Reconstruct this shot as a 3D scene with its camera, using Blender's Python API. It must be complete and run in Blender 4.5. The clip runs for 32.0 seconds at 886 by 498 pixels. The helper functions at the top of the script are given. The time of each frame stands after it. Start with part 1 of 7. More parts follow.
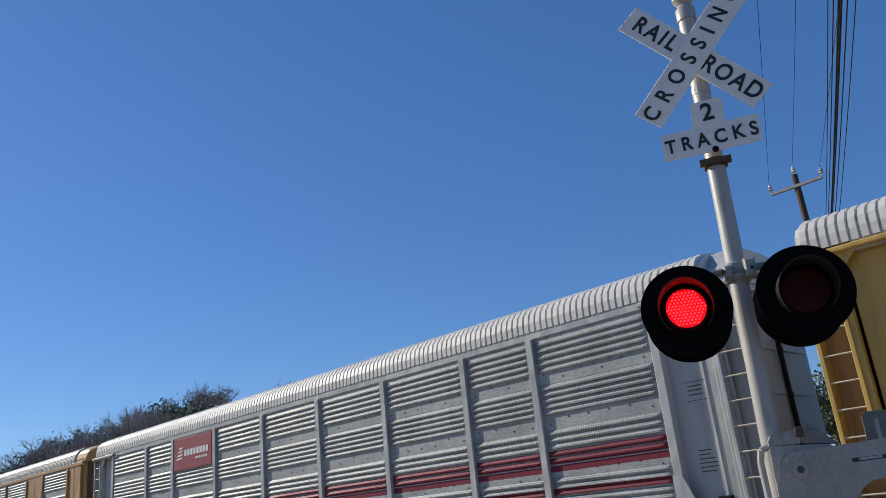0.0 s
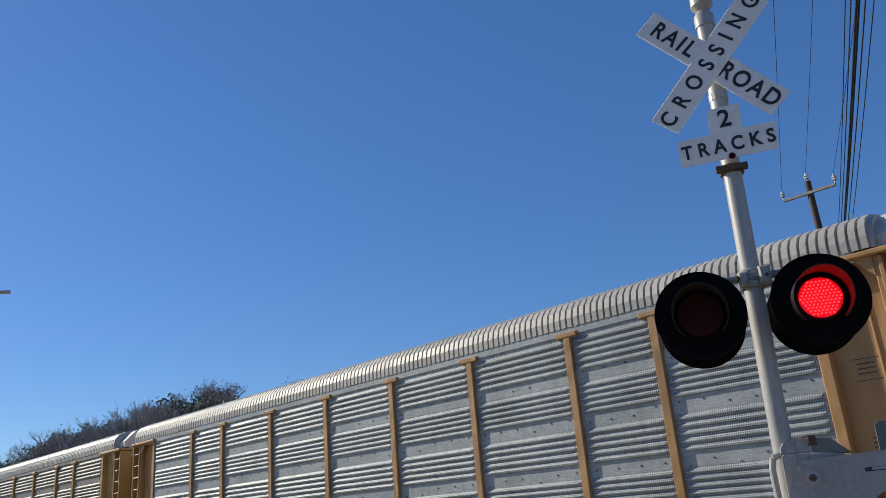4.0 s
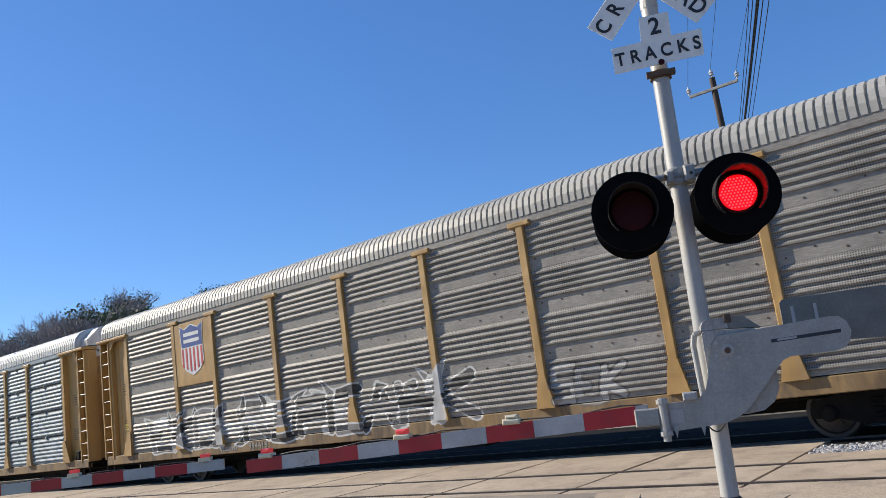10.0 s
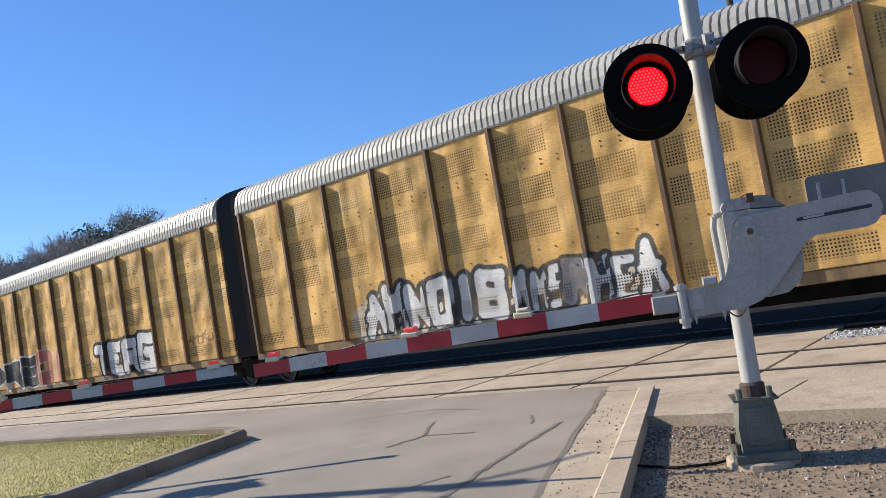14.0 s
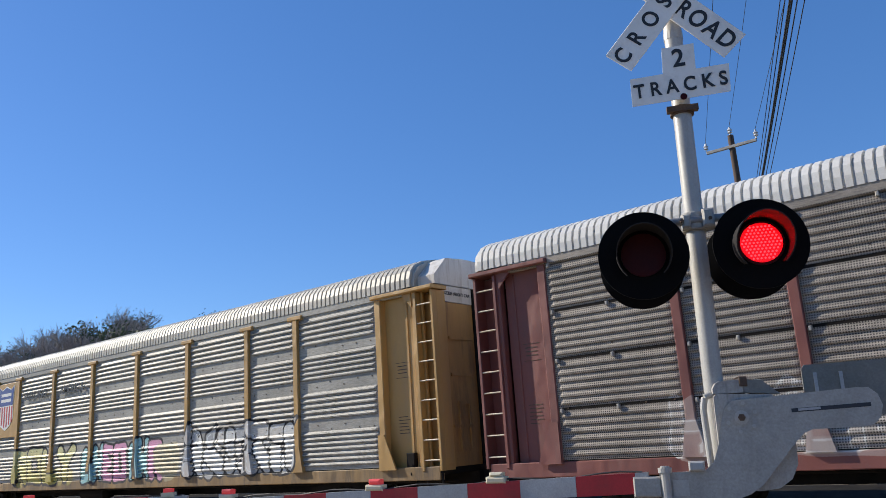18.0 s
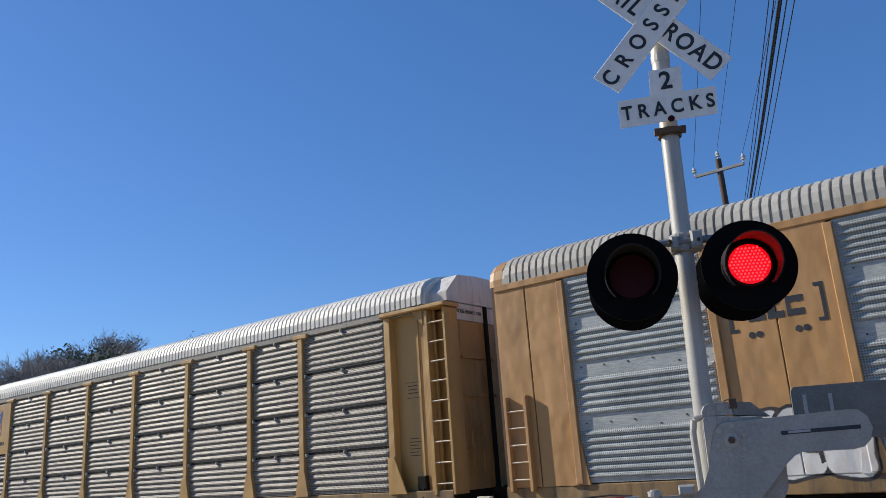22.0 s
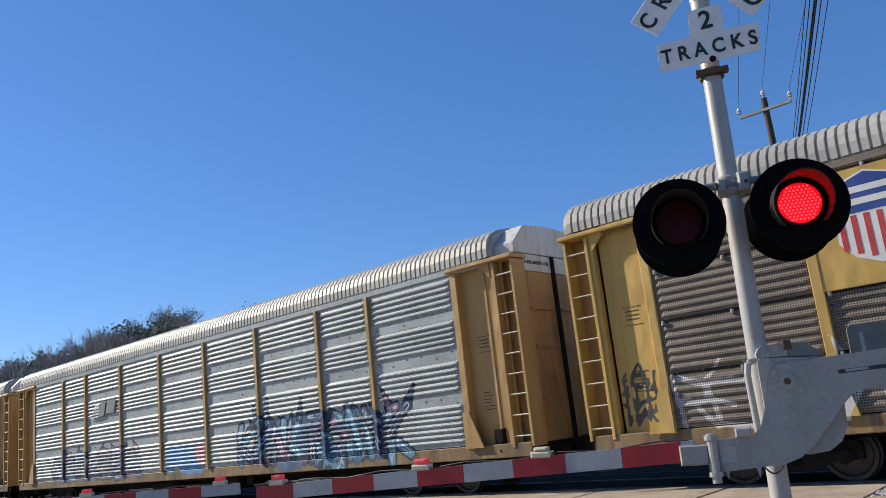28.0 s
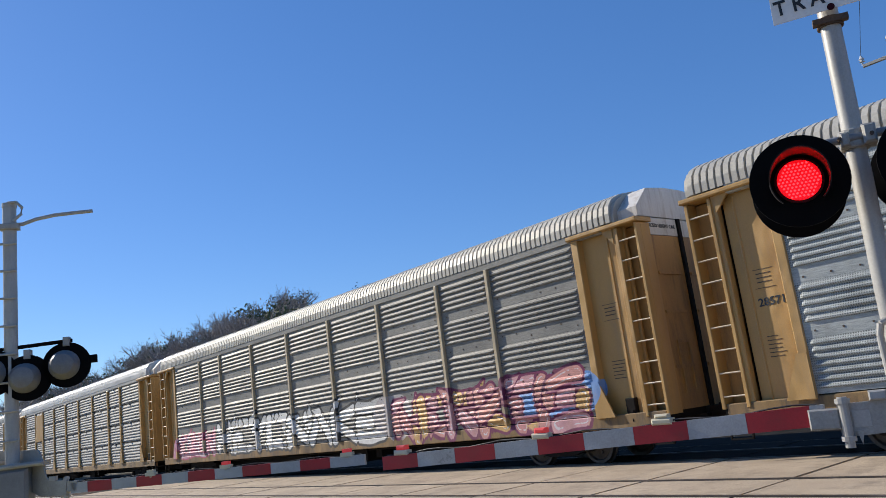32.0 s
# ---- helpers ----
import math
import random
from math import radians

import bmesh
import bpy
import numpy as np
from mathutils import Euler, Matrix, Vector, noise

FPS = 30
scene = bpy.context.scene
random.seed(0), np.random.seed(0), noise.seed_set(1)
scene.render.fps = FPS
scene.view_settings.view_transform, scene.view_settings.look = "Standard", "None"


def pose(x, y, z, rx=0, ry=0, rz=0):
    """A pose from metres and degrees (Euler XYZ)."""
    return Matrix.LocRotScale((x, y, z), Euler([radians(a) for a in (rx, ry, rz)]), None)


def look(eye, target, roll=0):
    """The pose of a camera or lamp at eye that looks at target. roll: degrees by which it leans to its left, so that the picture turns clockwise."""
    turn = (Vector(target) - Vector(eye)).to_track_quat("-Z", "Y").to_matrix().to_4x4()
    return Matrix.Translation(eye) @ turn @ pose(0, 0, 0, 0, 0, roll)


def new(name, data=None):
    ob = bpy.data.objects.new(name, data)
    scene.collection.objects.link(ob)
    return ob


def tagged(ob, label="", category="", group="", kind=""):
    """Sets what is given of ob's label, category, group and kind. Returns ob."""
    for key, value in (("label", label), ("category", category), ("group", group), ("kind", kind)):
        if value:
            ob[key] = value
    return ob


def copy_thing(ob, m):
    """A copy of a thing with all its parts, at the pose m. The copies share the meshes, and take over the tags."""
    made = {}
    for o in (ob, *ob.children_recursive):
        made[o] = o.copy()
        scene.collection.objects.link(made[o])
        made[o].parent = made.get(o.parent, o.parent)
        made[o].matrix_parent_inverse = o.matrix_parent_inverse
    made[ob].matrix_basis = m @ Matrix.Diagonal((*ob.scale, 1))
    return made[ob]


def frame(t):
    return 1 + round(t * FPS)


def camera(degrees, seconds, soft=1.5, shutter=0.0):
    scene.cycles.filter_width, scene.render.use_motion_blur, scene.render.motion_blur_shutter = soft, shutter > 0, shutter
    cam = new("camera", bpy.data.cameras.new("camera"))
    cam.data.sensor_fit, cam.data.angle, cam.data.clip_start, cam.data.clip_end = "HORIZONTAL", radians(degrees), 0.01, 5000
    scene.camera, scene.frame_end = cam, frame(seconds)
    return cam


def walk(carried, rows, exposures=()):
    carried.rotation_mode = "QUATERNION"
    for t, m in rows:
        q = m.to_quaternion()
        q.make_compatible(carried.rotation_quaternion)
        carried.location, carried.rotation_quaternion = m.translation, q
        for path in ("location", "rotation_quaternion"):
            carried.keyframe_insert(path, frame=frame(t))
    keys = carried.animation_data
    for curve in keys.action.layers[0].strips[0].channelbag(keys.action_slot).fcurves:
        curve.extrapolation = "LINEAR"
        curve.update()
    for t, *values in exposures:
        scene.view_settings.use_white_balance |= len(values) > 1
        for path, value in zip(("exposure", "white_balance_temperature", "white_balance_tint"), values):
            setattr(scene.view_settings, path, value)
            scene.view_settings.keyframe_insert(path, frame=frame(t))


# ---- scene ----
# A freight train of covered car carriers passes a gated level crossing on a clear day.
# Ground at z = 0, tracks run along x, the camera stands on the near side (negative y).
cam = camera(59.1, 32.0, soft=0.8)
PATH = [
    (0, (2.176, -5.223, 1.593), (-0.423, -2.456, 2.855), -6.12),
    (0.5, (2.185, -5.223, 1.595), (-0.414, -2.431, 2.801), -6.70),
    (1, (2.202, -5.221, 1.597), (-0.382, -2.408, 2.786), -6.84),
    (1.5, (2.19, -5.229, 1.611), (-0.375, -2.408, 2.82), -6.66),
    (2, (2.184, -5.242, 1.605), (-0.395, -2.444, 2.837), -6.20),
    (2.5, (2.18, -5.244, 1.606), (-0.41, -2.462, 2.851), -5.53),
    (3, (2.186, -5.251, 1.601), (-0.425, -2.497, 2.865), -5.17),
    (3.5, (2.181, -5.255, 1.598), (-0.451, -2.524, 2.871), -4.87),
    (5.5, (2.122, -5.341, 1.593), (-0.399, -2.447, 2.718), -5.32),
    (6, (2.139, -5.377, 1.564), (-0.072, -2.218, 2.628), -7.35),
    (6.5, (2.256, -5.581, 1.554), (0.086, -2.374, 2.556), -8.07),
    (7, (2.341, -5.658, 1.566), (0.463, -2.242, 2.464), -7.90),
    (7.5, (2.267, -5.711, 1.57), (0.402, -2.306, 2.534), -4.34),
    (8, (2.168, -5.734, 1.583), (0.091, -2.433, 2.47), -2.35),
    (8.5, (2.16, -5.716, 1.578), (-0.087, -2.495, 2.337), -4.07),
    (9, (2.154, -5.695, 1.57), (-0.215, -2.549, 2.271), -6.64),
    (9.5, (2.15, -5.693, 1.569), (-0.303, -2.611, 2.267), -7.65),
    (10, (2.17, -5.718, 1.571), (-0.259, -2.624, 2.297), -7.83),
    (10.5, (2.173, -5.704, 1.578), (-0.161, -2.543, 2.324), -9.29),
    (11, (2.161, -5.714, 1.569), (-0.176, -2.551, 2.297), -9.61),
    (11.5, (2.167, -5.721, 1.565), (-0.201, -2.58, 2.291), -9.30),
    (12, (2.173, -5.714, 1.568), (-0.176, -2.564, 2.32), -6.82),
    (12.5, (2.145, -5.689, 1.58), (-0.159, -2.504, 2.32), -3.25),
    (13, (2.126, -5.682, 1.579), (-0.176, -2.502, 2.344), -3.61),
    (13.5, (2.045, -5.633, 1.537), (-0.302, -2.456, 2.167), -7.51),
    (14, (1.947, -5.463, 1.49), (-0.595, -2.385, 1.756), -9.79),
    (14.5, (2.011, -5.199, 1.572), (-0.733, -2.3, 1.823), -11.88),
    (15, (1.984, -5.168, 1.594), (-0.745, -2.274, 2.012), -11.06),
    (15.5, (1.878, -5.089, 1.657), (-0.884, -2.262, 2.271), -7.48),
    (17.5, (1.926, -5.188, 1.624), (-0.423, -2.081, 2.533), -2.55),
    (18, (1.93, -5.222, 1.602), (-0.488, -2.178, 2.542), -3.86),
    (18.5, (1.919, -5.249, 1.581), (-0.73, -2.384, 2.461), -5.25),
    (19, (1.908, -5.224, 1.574), (-0.895, -2.466, 2.305), -5.59),
    (19.5, (1.932, -5.209, 1.564), (-0.911, -2.471, 2.209), -6.39),
    (20, (1.923, -5.225, 1.59), (-0.746, -2.337, 2.322), -5.22),
    (20.5, (1.94, -5.193, 1.609), (-0.419, -2.088, 2.501), -4.41),
    (21, (1.943, -5.206, 1.615), (-0.303, -2.093, 2.736), -3.68),
    (21.5, (1.924, -5.203, 1.6), (-0.373, -2.142, 2.764), -3.34),
    (22, (1.92, -5.189, 1.596), (-0.434, -2.131, 2.645), -3.96),
    (22.5, (1.925, -5.179, 1.593), (-0.431, -2.097, 2.57), -4.84),
    (23, (1.929, -5.179, 1.594), (-0.408, -2.076, 2.547), -5.73),
    (23.5, (1.918, -5.169, 1.589), (-0.414, -2.061, 2.537), -5.92),
    (24, (1.916, -5.179, 1.587), (-0.428, -2.073, 2.515), -5.28),
    (24.5, (1.911, -5.194, 1.583), (-0.428, -2.086, 2.515), -4.85),
    (26.5, (1.917, -5.228, 1.591), (-0.533, -2.213, 2.544), -4.35),
    (27, (1.929, -5.249, 1.584), (-0.648, -2.331, 2.502), -4.37),
    (27.5, (1.928, -5.256, 1.583), (-0.669, -2.351, 2.488), -4.58),
    (28, (1.931, -5.218, 1.58), (-0.638, -2.277, 2.447), -6.31),
    (28.5, (1.939, -5.195, 1.585), (-0.597, -2.218, 2.426), -7.63),
    (29, (1.947, -5.189, 1.603), (-0.577, -2.207, 2.46), -6.20),
    (29.5, (1.982, -5.166, 1.609), (-0.64, -2.279, 2.5), -5.56),
    (30, (2.008, -5.126, 1.588), (-0.736, -2.357, 2.482), -5.42),
    (30.5, (2.003, -5.119, 1.591), (-0.88, -2.476, 2.43), -5.41),
    (31, (1.98, -5.103, 1.593), (-0.968, -2.515, 2.374), -5.87),
    (31.5, (1.984, -5.26, 1.541), (-0.961, -2.665, 2.311), -6.34),
    (32, (1.962, -5.308, 1.554), (-1.005, -2.749, 2.361), -7.27),
]
EXPOSURES = [(0.0, -0.07), (3.5, -0.09), (5.5, 0.21), (8.0, 0.31), (10.0, 0.36), (11.0, 0.28), (12.0, 0.20), (13.0, 0.37), (14.0, 0.51), (15.5, 0.46), (18.0, 0.31), (19.0, 0.16), (20.0, 0.11), (21.0, 0.10), (22.0, 0.15), (23.0, 0.30), (24.0, 0.15), (24.5, 0.16), (28.0, 0.23), (32.0, 0.21)]
walk(cam, [(t, look(eye, target, roll)) for t, eye, target, roll in PATH], EXPOSURES)

# ---- world, sun ----
SUN_TO = Vector((-0.826, -0.236, 0.515)).normalized()
world = bpy.data.worlds.new("sky")
scene.world = world
world.use_nodes = True
wn = world.node_tree.nodes
wl = world.node_tree.links
wn.clear()
sky = wn.new("ShaderNodeTexSky")
sky.sky_type = "NISHITA"
sky.sun_disc = False
sky.sun_elevation = math.asin(SUN_TO.z)
sky.sun_rotation = math.atan2(SUN_TO.x, SUN_TO.y) % (2 * math.pi)
sky.altitude = 200
sky.air_density = 1.0
sky.dust_density = 0.15
sky.ozone_density = 6.0
bg = wn.new("ShaderNodeBackground")
bg.inputs["Strength"].default_value = 0.083
wout = wn.new("ShaderNodeOutputWorld")
deep = wn.new("ShaderNodeHueSaturation")
deep.inputs["Saturation"].default_value = 1.1
deep.inputs["Hue"].default_value = 0.508
veil = wn.new("ShaderNodeMix")
veil.data_type = "RGBA"
veil.blend_type = "ADD"
veil.inputs[0].default_value = 1.0
veil.inputs[7].default_value = (0.22, 0.80, 2.05, 1)
wl.new(sky.outputs["Color"], deep.inputs["Color"])
wl.new(deep.outputs["Color"], veil.inputs[6])
wl.new(veil.outputs[2], bg.inputs["Color"])
wl.new(bg.outputs["Background"], wout.inputs["Surface"])

sun = new("sun", bpy.data.lights.new("sun", "SUN"))
sun.data.energy = 5.0
sun.data.angle = radians(0.55)
sun.data.color = (1.0, 0.925, 0.80)
sun.matrix_world = look(SUN_TO * 60, (0, 0, 0))

# ---- materials ----


def ramp(nt, fac, stops):
    n = nt.nodes.new("ShaderNodeValToRGB")
    e = n.color_ramp.elements
    while len(e) < len(stops):
        e.new(0.5)
    for el, (p, c) in zip(e, stops):
        el.position = p
        el.color = (c[0], c[1], c[2], 1) if not isinstance(c, (int, float)) else (c, c, c, 1)
    nt.links.new(fac, n.inputs["Fac"])
    return n.outputs["Color"]


def coords(nt):
    return nt.nodes.new("ShaderNodeTexCoord").outputs["Object"]


def scaled(nt, vec, scale):
    n = nt.nodes.new("ShaderNodeMapping")
    n.inputs["Scale"].default_value = scale
    nt.links.new(vec, n.inputs["Vector"])
    return n.outputs["Vector"]


def noise_tex(nt, vec, scale, detail=4.0, rough=0.6):
    n = nt.nodes.new("ShaderNodeTexNoise")
    n.inputs["Scale"].default_value = scale
    n.inputs["Detail"].default_value = detail
    n.inputs["Roughness"].default_value = rough
    nt.links.new(vec, n.inputs["Vector"])
    return n.outputs["Fac"]


def blend(nt, fac, a, b, kind="MIX"):
    n = nt.nodes.new("ShaderNodeMix")
    n.data_type = "RGBA"
    n.blend_type = kind
    for sock, v in ((n.inputs[0], fac), (n.inputs[6], a), (n.inputs[7], b)):
        if isinstance(v, (int, float)):
            sock.default_value = v
        elif isinstance(v, tuple):
            sock.default_value = (*v, 1)
        else:
            nt.links.new(v, sock)
    return n.outputs[2]


def calc(nt, op, a, b=0.0, c=None, clamp=False):
    n = nt.nodes.new("ShaderNodeMath")
    n.operation = op
    n.use_clamp = clamp
    for sock, v in zip(n.inputs, (a, b, c)):
        if v is None:
            continue
        if isinstance(v, (int, float)):
            sock.default_value = v
        else:
            nt.links.new(v, sock)
    return n.outputs[0]


def relief(nt, bsdf, height, strength=0.3, distance=0.01):
    n = nt.nodes.new("ShaderNodeBump")
    n.inputs["Strength"].default_value = strength
    n.inputs["Distance"].default_value = distance
    nt.links.new(height, n.inputs["Height"])
    nt.links.new(n.outputs["Normal"], bsdf.inputs["Normal"])


def fresh(name):
    m = bpy.data.materials.new(name)
    m.use_nodes = True
    return m, m.node_tree, m.node_tree.nodes["Principled BSDF"]


def overspray(nt, col):
    """Spray paint over a surface: the mesh carries how deep a point lies inside a sprayed
    stroke ("cover", 0.5 on its edge), the stroke's colour and the colour of its outline."""
    read = {}
    for key in ("cover", "fill", "rim"):
        read[key] = nt.nodes.new("ShaderNodeAttribute")
        read[key].attribute_name = key
    co = coords(nt)
    rag = noise_tex(nt, scaled(nt, co, (1, 1, 1)), 22.0, 3, 0.6)
    thin = noise_tex(nt, scaled(nt, co, (1.3, 1, 0.8)), 3.2, 4, 0.65)
    depth = calc(nt, "MULTIPLY_ADD", rag, 0.03, read["cover"].outputs["Fac"])
    edge = calc(nt, "MULTIPLY_ADD", depth, 55.0, -0.445 * 55, True)
    body = calc(nt, "MULTIPLY_ADD", depth, 45.0, -0.513 * 45, True)
    shine = calc(nt, "MULTIPLY", calc(nt, "LESS_THAN", calc(nt, "ABSOLUTE", calc(nt, "SUBTRACT", depth, 0.60)), 0.014), calc(nt, "MULTIPLY", read["rim"].outputs["Alpha"], calc(nt, "GREATER_THAN", thin, 0.47)))
    tone = blend(nt, calc(nt, "MULTIPLY", shine, 0.7), read["fill"].outputs["Color"], (0.62, 0.66, 0.68))
    tone = blend(nt, body, read["rim"].outputs["Color"], tone)
    hold = calc(nt, "MULTIPLY", calc(nt, "MULTIPLY_ADD", thin, 1.1, 0.42, True), read["fill"].outputs["Alpha"])
    return blend(nt, calc(nt, "MULTIPLY", edge, hold), col, tone)


def surface(name, a, b, rough=0.6, metal=0.0, grain=40.0, blot=1.2, fine=0.25, bump=0.15, dirt=None, dirt_amount=0.5, streak=False, tags=False):
    """Two tones in large blots, a fine grain, optional dirt and spray paint, and relief."""
    m, nt, bs = fresh(name)
    co = coords(nt)
    big = noise_tex(nt, scaled(nt, co, (1, 1, 0.25)) if streak else co, blot, 5, 0.65)
    small = noise_tex(nt, co, grain, 3, 0.7)
    col = ramp(nt, big, [(0.35, a), (0.68, b)])
    if dirt:
        d = ramp(nt, noise_tex(nt, scaled(nt, co, (2.2, 2.2, 0.35)) if streak else co, blot * 2.3, 6, 0.7), [(0.5, 0.0), (0.72, dirt_amount)])
        col = blend(nt, d, col, dirt)
    if tags:
        col = overspray(nt, col)
    col = blend(nt, fine, col, ramp(nt, small, [(0.3, 0.25), (0.7, 0.8)]), "OVERLAY")
    nt.links.new(col, bs.inputs["Base Color"])
    r = ramp(nt, big, [(0.3, max(rough - 0.1, 0.02)), (0.7, min(rough + 0.12, 1))])
    nt.links.new(r, bs.inputs["Roughness"])
    bs.inputs["Metallic"].default_value = metal
    if tags:
        relief(nt, bs, noise_tex(nt, scaled(nt, co, (1.2, 1, 0.8)), 1.3, 2, 0.5), 0.9, 0.075)
    elif bump:
        relief(nt, bs, small, bump, 0.004)
    return m


def glow(name, colour, strength):
    m, nt, bs = fresh(name)
    bs.inputs["Base Color"].default_value = (*colour, 1)
    bs.inputs["Emission Color"].default_value = (*colour, 1)
    bs.inputs["Emission Strength"].default_value = strength
    return m


M_ROOF = surface("galvanised_roof", (0.37, 0.345, 0.295), (0.49, 0.46, 0.395), 0.5, 0.1, 30, 0.6, 0.2, 0.1, (0.36, 0.33, 0.29), 0.45)
M_ROOF_WHITE = surface("white_roof", (0.55, 0.53, 0.485), (0.65, 0.63, 0.585), 0.5, 0.0, 30, 0.6, 0.15, 0.1, (0.5, 0.46, 0.40), 0.35)
M_TAN = surface("yellow_car_paint", (0.37, 0.215, 0.065), (0.47, 0.278, 0.09), 0.5, 0.0, 60, 0.8, 0.15, 0.08, (0.30, 0.20, 0.11), 0.5, True, tags=True)
M_YELLOW = surface("bright_yellow_car_paint", (0.46, 0.285, 0.06), (0.55, 0.35, 0.085), 0.5, 0.0, 60, 0.8, 0.15, 0.08, (0.34, 0.22, 0.10), 0.5, True, tags=True)
M_ORANGE = surface("faded_orange_tan_paint", (0.36, 0.19, 0.065), (0.43, 0.235, 0.085), 0.55, 0.0, 60, 0.7, 0.18, 0.10, (0.25, 0.15, 0.085), 0.55, True, tags=True)
M_MAROON = surface("faded_maroon_paint", (0.14, 0.042, 0.034), (0.20, 0.064, 0.052), 0.6, 0.0, 60, 0.8, 0.15, 0.08, (0.12, 0.07, 0.06), 0.5, True, tags=True)
M_GREYPAINT = surface("pale_grey_car_paint", (0.34, 0.345, 0.34), (0.43, 0.435, 0.43), 0.5, 0.0, 60, 0.8, 0.15, 0.08, (0.25, 0.22, 0.2), 0.5, True, tags=True)
M_WHITE = surface("white_end_paint", (0.50, 0.48, 0.45), (0.62, 0.60, 0.57), 0.6, 0.0, 60, 1.2, 0.2, 0.06, (0.30, 0.24, 0.19), 0.75, True)
M_BLACK = surface("black_running_gear", (0.008, 0.0075, 0.007), (0.022, 0.018, 0.016), 0.75, 0.0, 50, 2.0, 0.3, 0.2)
M_BLACK.node_tree.nodes["Principled BSDF"].inputs["Specular IOR Level"].default_value = 0.08
M_BELLOWS = surface("black_rubber_bellows", (0.012, 0.012, 0.013), (0.025, 0.025, 0.027), 0.6, 0.0, 50, 2.0, 0.2, 0.1)
# colour of the unlit inside of the cars
M_DARK = surface("interior_shade", (0.02, 0.02, 0.02), (0.035, 0.034, 0.03), 0.9, 0.0, 30, 1.0, 0.2, 0)
M_WHEEL = surface("worn_wheel_steel", (0.05, 0.042, 0.036), (0.09, 0.078, 0.068), 0.5, 0.6, 60, 4.0, 0.3, 0.1)
M_ASPHALT = surface("worn_asphalt", (0.225, 0.188, 0.145), (0.315, 0.266, 0.208), 0.9, 0.0, 110, 0.35, 0.6, 0.5, (0.15, 0.13, 0.105), 0.45)
M_CONCRETE = surface("weathered_concrete", (0.34, 0.265, 0.19), (0.47, 0.375, 0.272), 0.9, 0.0, 45, 0.7, 0.5, 0.4, (0.18, 0.145, 0.112), 0.75)
M_KERB = surface("kerb_concrete", (0.36, 0.28, 0.195), (0.48, 0.385, 0.275), 0.9, 0.0, 60, 1.3, 0.3, 0.4, (0.22, 0.18, 0.15), 0.5)
M_KERB_OLD = surface("grimy_kerb_concrete", (0.17, 0.125, 0.085), (0.27, 0.21, 0.15), 0.9, 0.0, 60, 1.3, 0.3, 0.4, (0.10, 0.08, 0.06), 0.5)
M_GROUND = surface("dry_ground", (0.13, 0.11, 0.075), (0.21, 0.18, 0.13), 1.0, 0.0, 8, 0.08, 0.3, 0.3, (0.13, 0.14, 0.06), 0.6)
M_GRAVEL = surface("crushed_gravel", (0.17, 0.12, 0.076), (0.29, 0.215, 0.142), 0.95, 0.0, 26, 6.0, 0.5, 0.8)
M_BALLAST = surface("grey_ballast", (0.30, 0.29, 0.28), (0.52, 0.50, 0.48), 0.95, 0.0, 18, 4.0, 0.6, 0.9)
M_GRASS = surface("dry_grass", (0.36, 0.32, 0.09), (0.46, 0.37, 0.14), 1.0, 0.0, 40, 0.9, 0.4, 0.5, (0.26, 0.19, 0.12), 0.85)
# near-black stands in for shade below the train; also serves dark ballast
M_BED = surface("dark_bed_and_train_shade", (0.014, 0.013, 0.012), (0.034, 0.031, 0.028), 0.95, 0.0, 18, 2.0, 0.5, 0.8)
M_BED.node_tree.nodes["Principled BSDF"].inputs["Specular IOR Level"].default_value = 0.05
M_RAIL = surface("rail_steel", (0.06, 0.048, 0.04), (0.12, 0.10, 0.09), 0.55, 0.5, 40, 2.0, 0.2, 0.05)
M_MAST = surface("aluminium_paint", (0.36, 0.345, 0.32), (0.46, 0.445, 0.415), 0.5, 0.15, 70, 3.0, 0.15, 0.06, (0.22, 0.205, 0.18), 0.4, True)
M_GATE = surface("galvanised_gate_plate", (0.29, 0.275, 0.245), (0.39, 0.37, 0.335), 0.55, 0.1, 60, 4.0, 0.25, 0.06, (0.28, 0.26, 0.24), 0.35)
M_LAMPBLACK = surface("matt_black_signal_paint", (0.003, 0.003, 0.0035), (0.006, 0.006, 0.0065), 0.9, 0.0, 60, 3.0, 0.2, 0.05)
M_LAMPBLACK.node_tree.nodes["Principled BSDF"].inputs["Specular IOR Level"].default_value = 0.08
M_HOUSING = surface("weathered_housing_paint", (0.30, 0.285, 0.26), (0.38, 0.36, 0.33), 0.6, 0.05, 60, 4.0, 0.25, 0.08, (0.14, 0.125, 0.105), 0.6, True)
M_SIGN = surface("white_sign_sheet", (0.78, 0.755, 0.70), (0.85, 0.825, 0.775), 0.5, 0.0, 60, 3.0, 0.12, 0.02, (0.45, 0.42, 0.38), 0.35)
M_INK = surface("black_sign_ink", (0.012, 0.012, 0.013), (0.025, 0.025, 0.027), 0.5, 0, 60, 3, 0.1, 0)
M_REDSTRIPE = surface("red_reflective_stripe", (0.30, 0.007, 0.013), (0.40, 0.012, 0.02), 0.45, 0.0, 80, 2.5, 0.2, 0.03, (0.2, 0.02, 0.02), 0.5)
M_GREYSTRIPE = surface("grey_white_reflective_stripe", (0.30, 0.30, 0.305), (0.42, 0.42, 0.425), 0.35, 0.1, 80, 2.5, 0.2, 0.03, (0.3, 0.29, 0.28), 0.5)
M_CREAM = surface("cream_lamp_housing", (0.55, 0.48, 0.33), (0.63, 0.56, 0.40), 0.5, 0, 60, 4, 0.1, 0.02)
M_LENS = surface("unlit_red_lens", (0.030, 0.002, 0.003), (0.045, 0.004, 0.005), 0.45, 0.0, 150, 8, 0.3, 0.3)
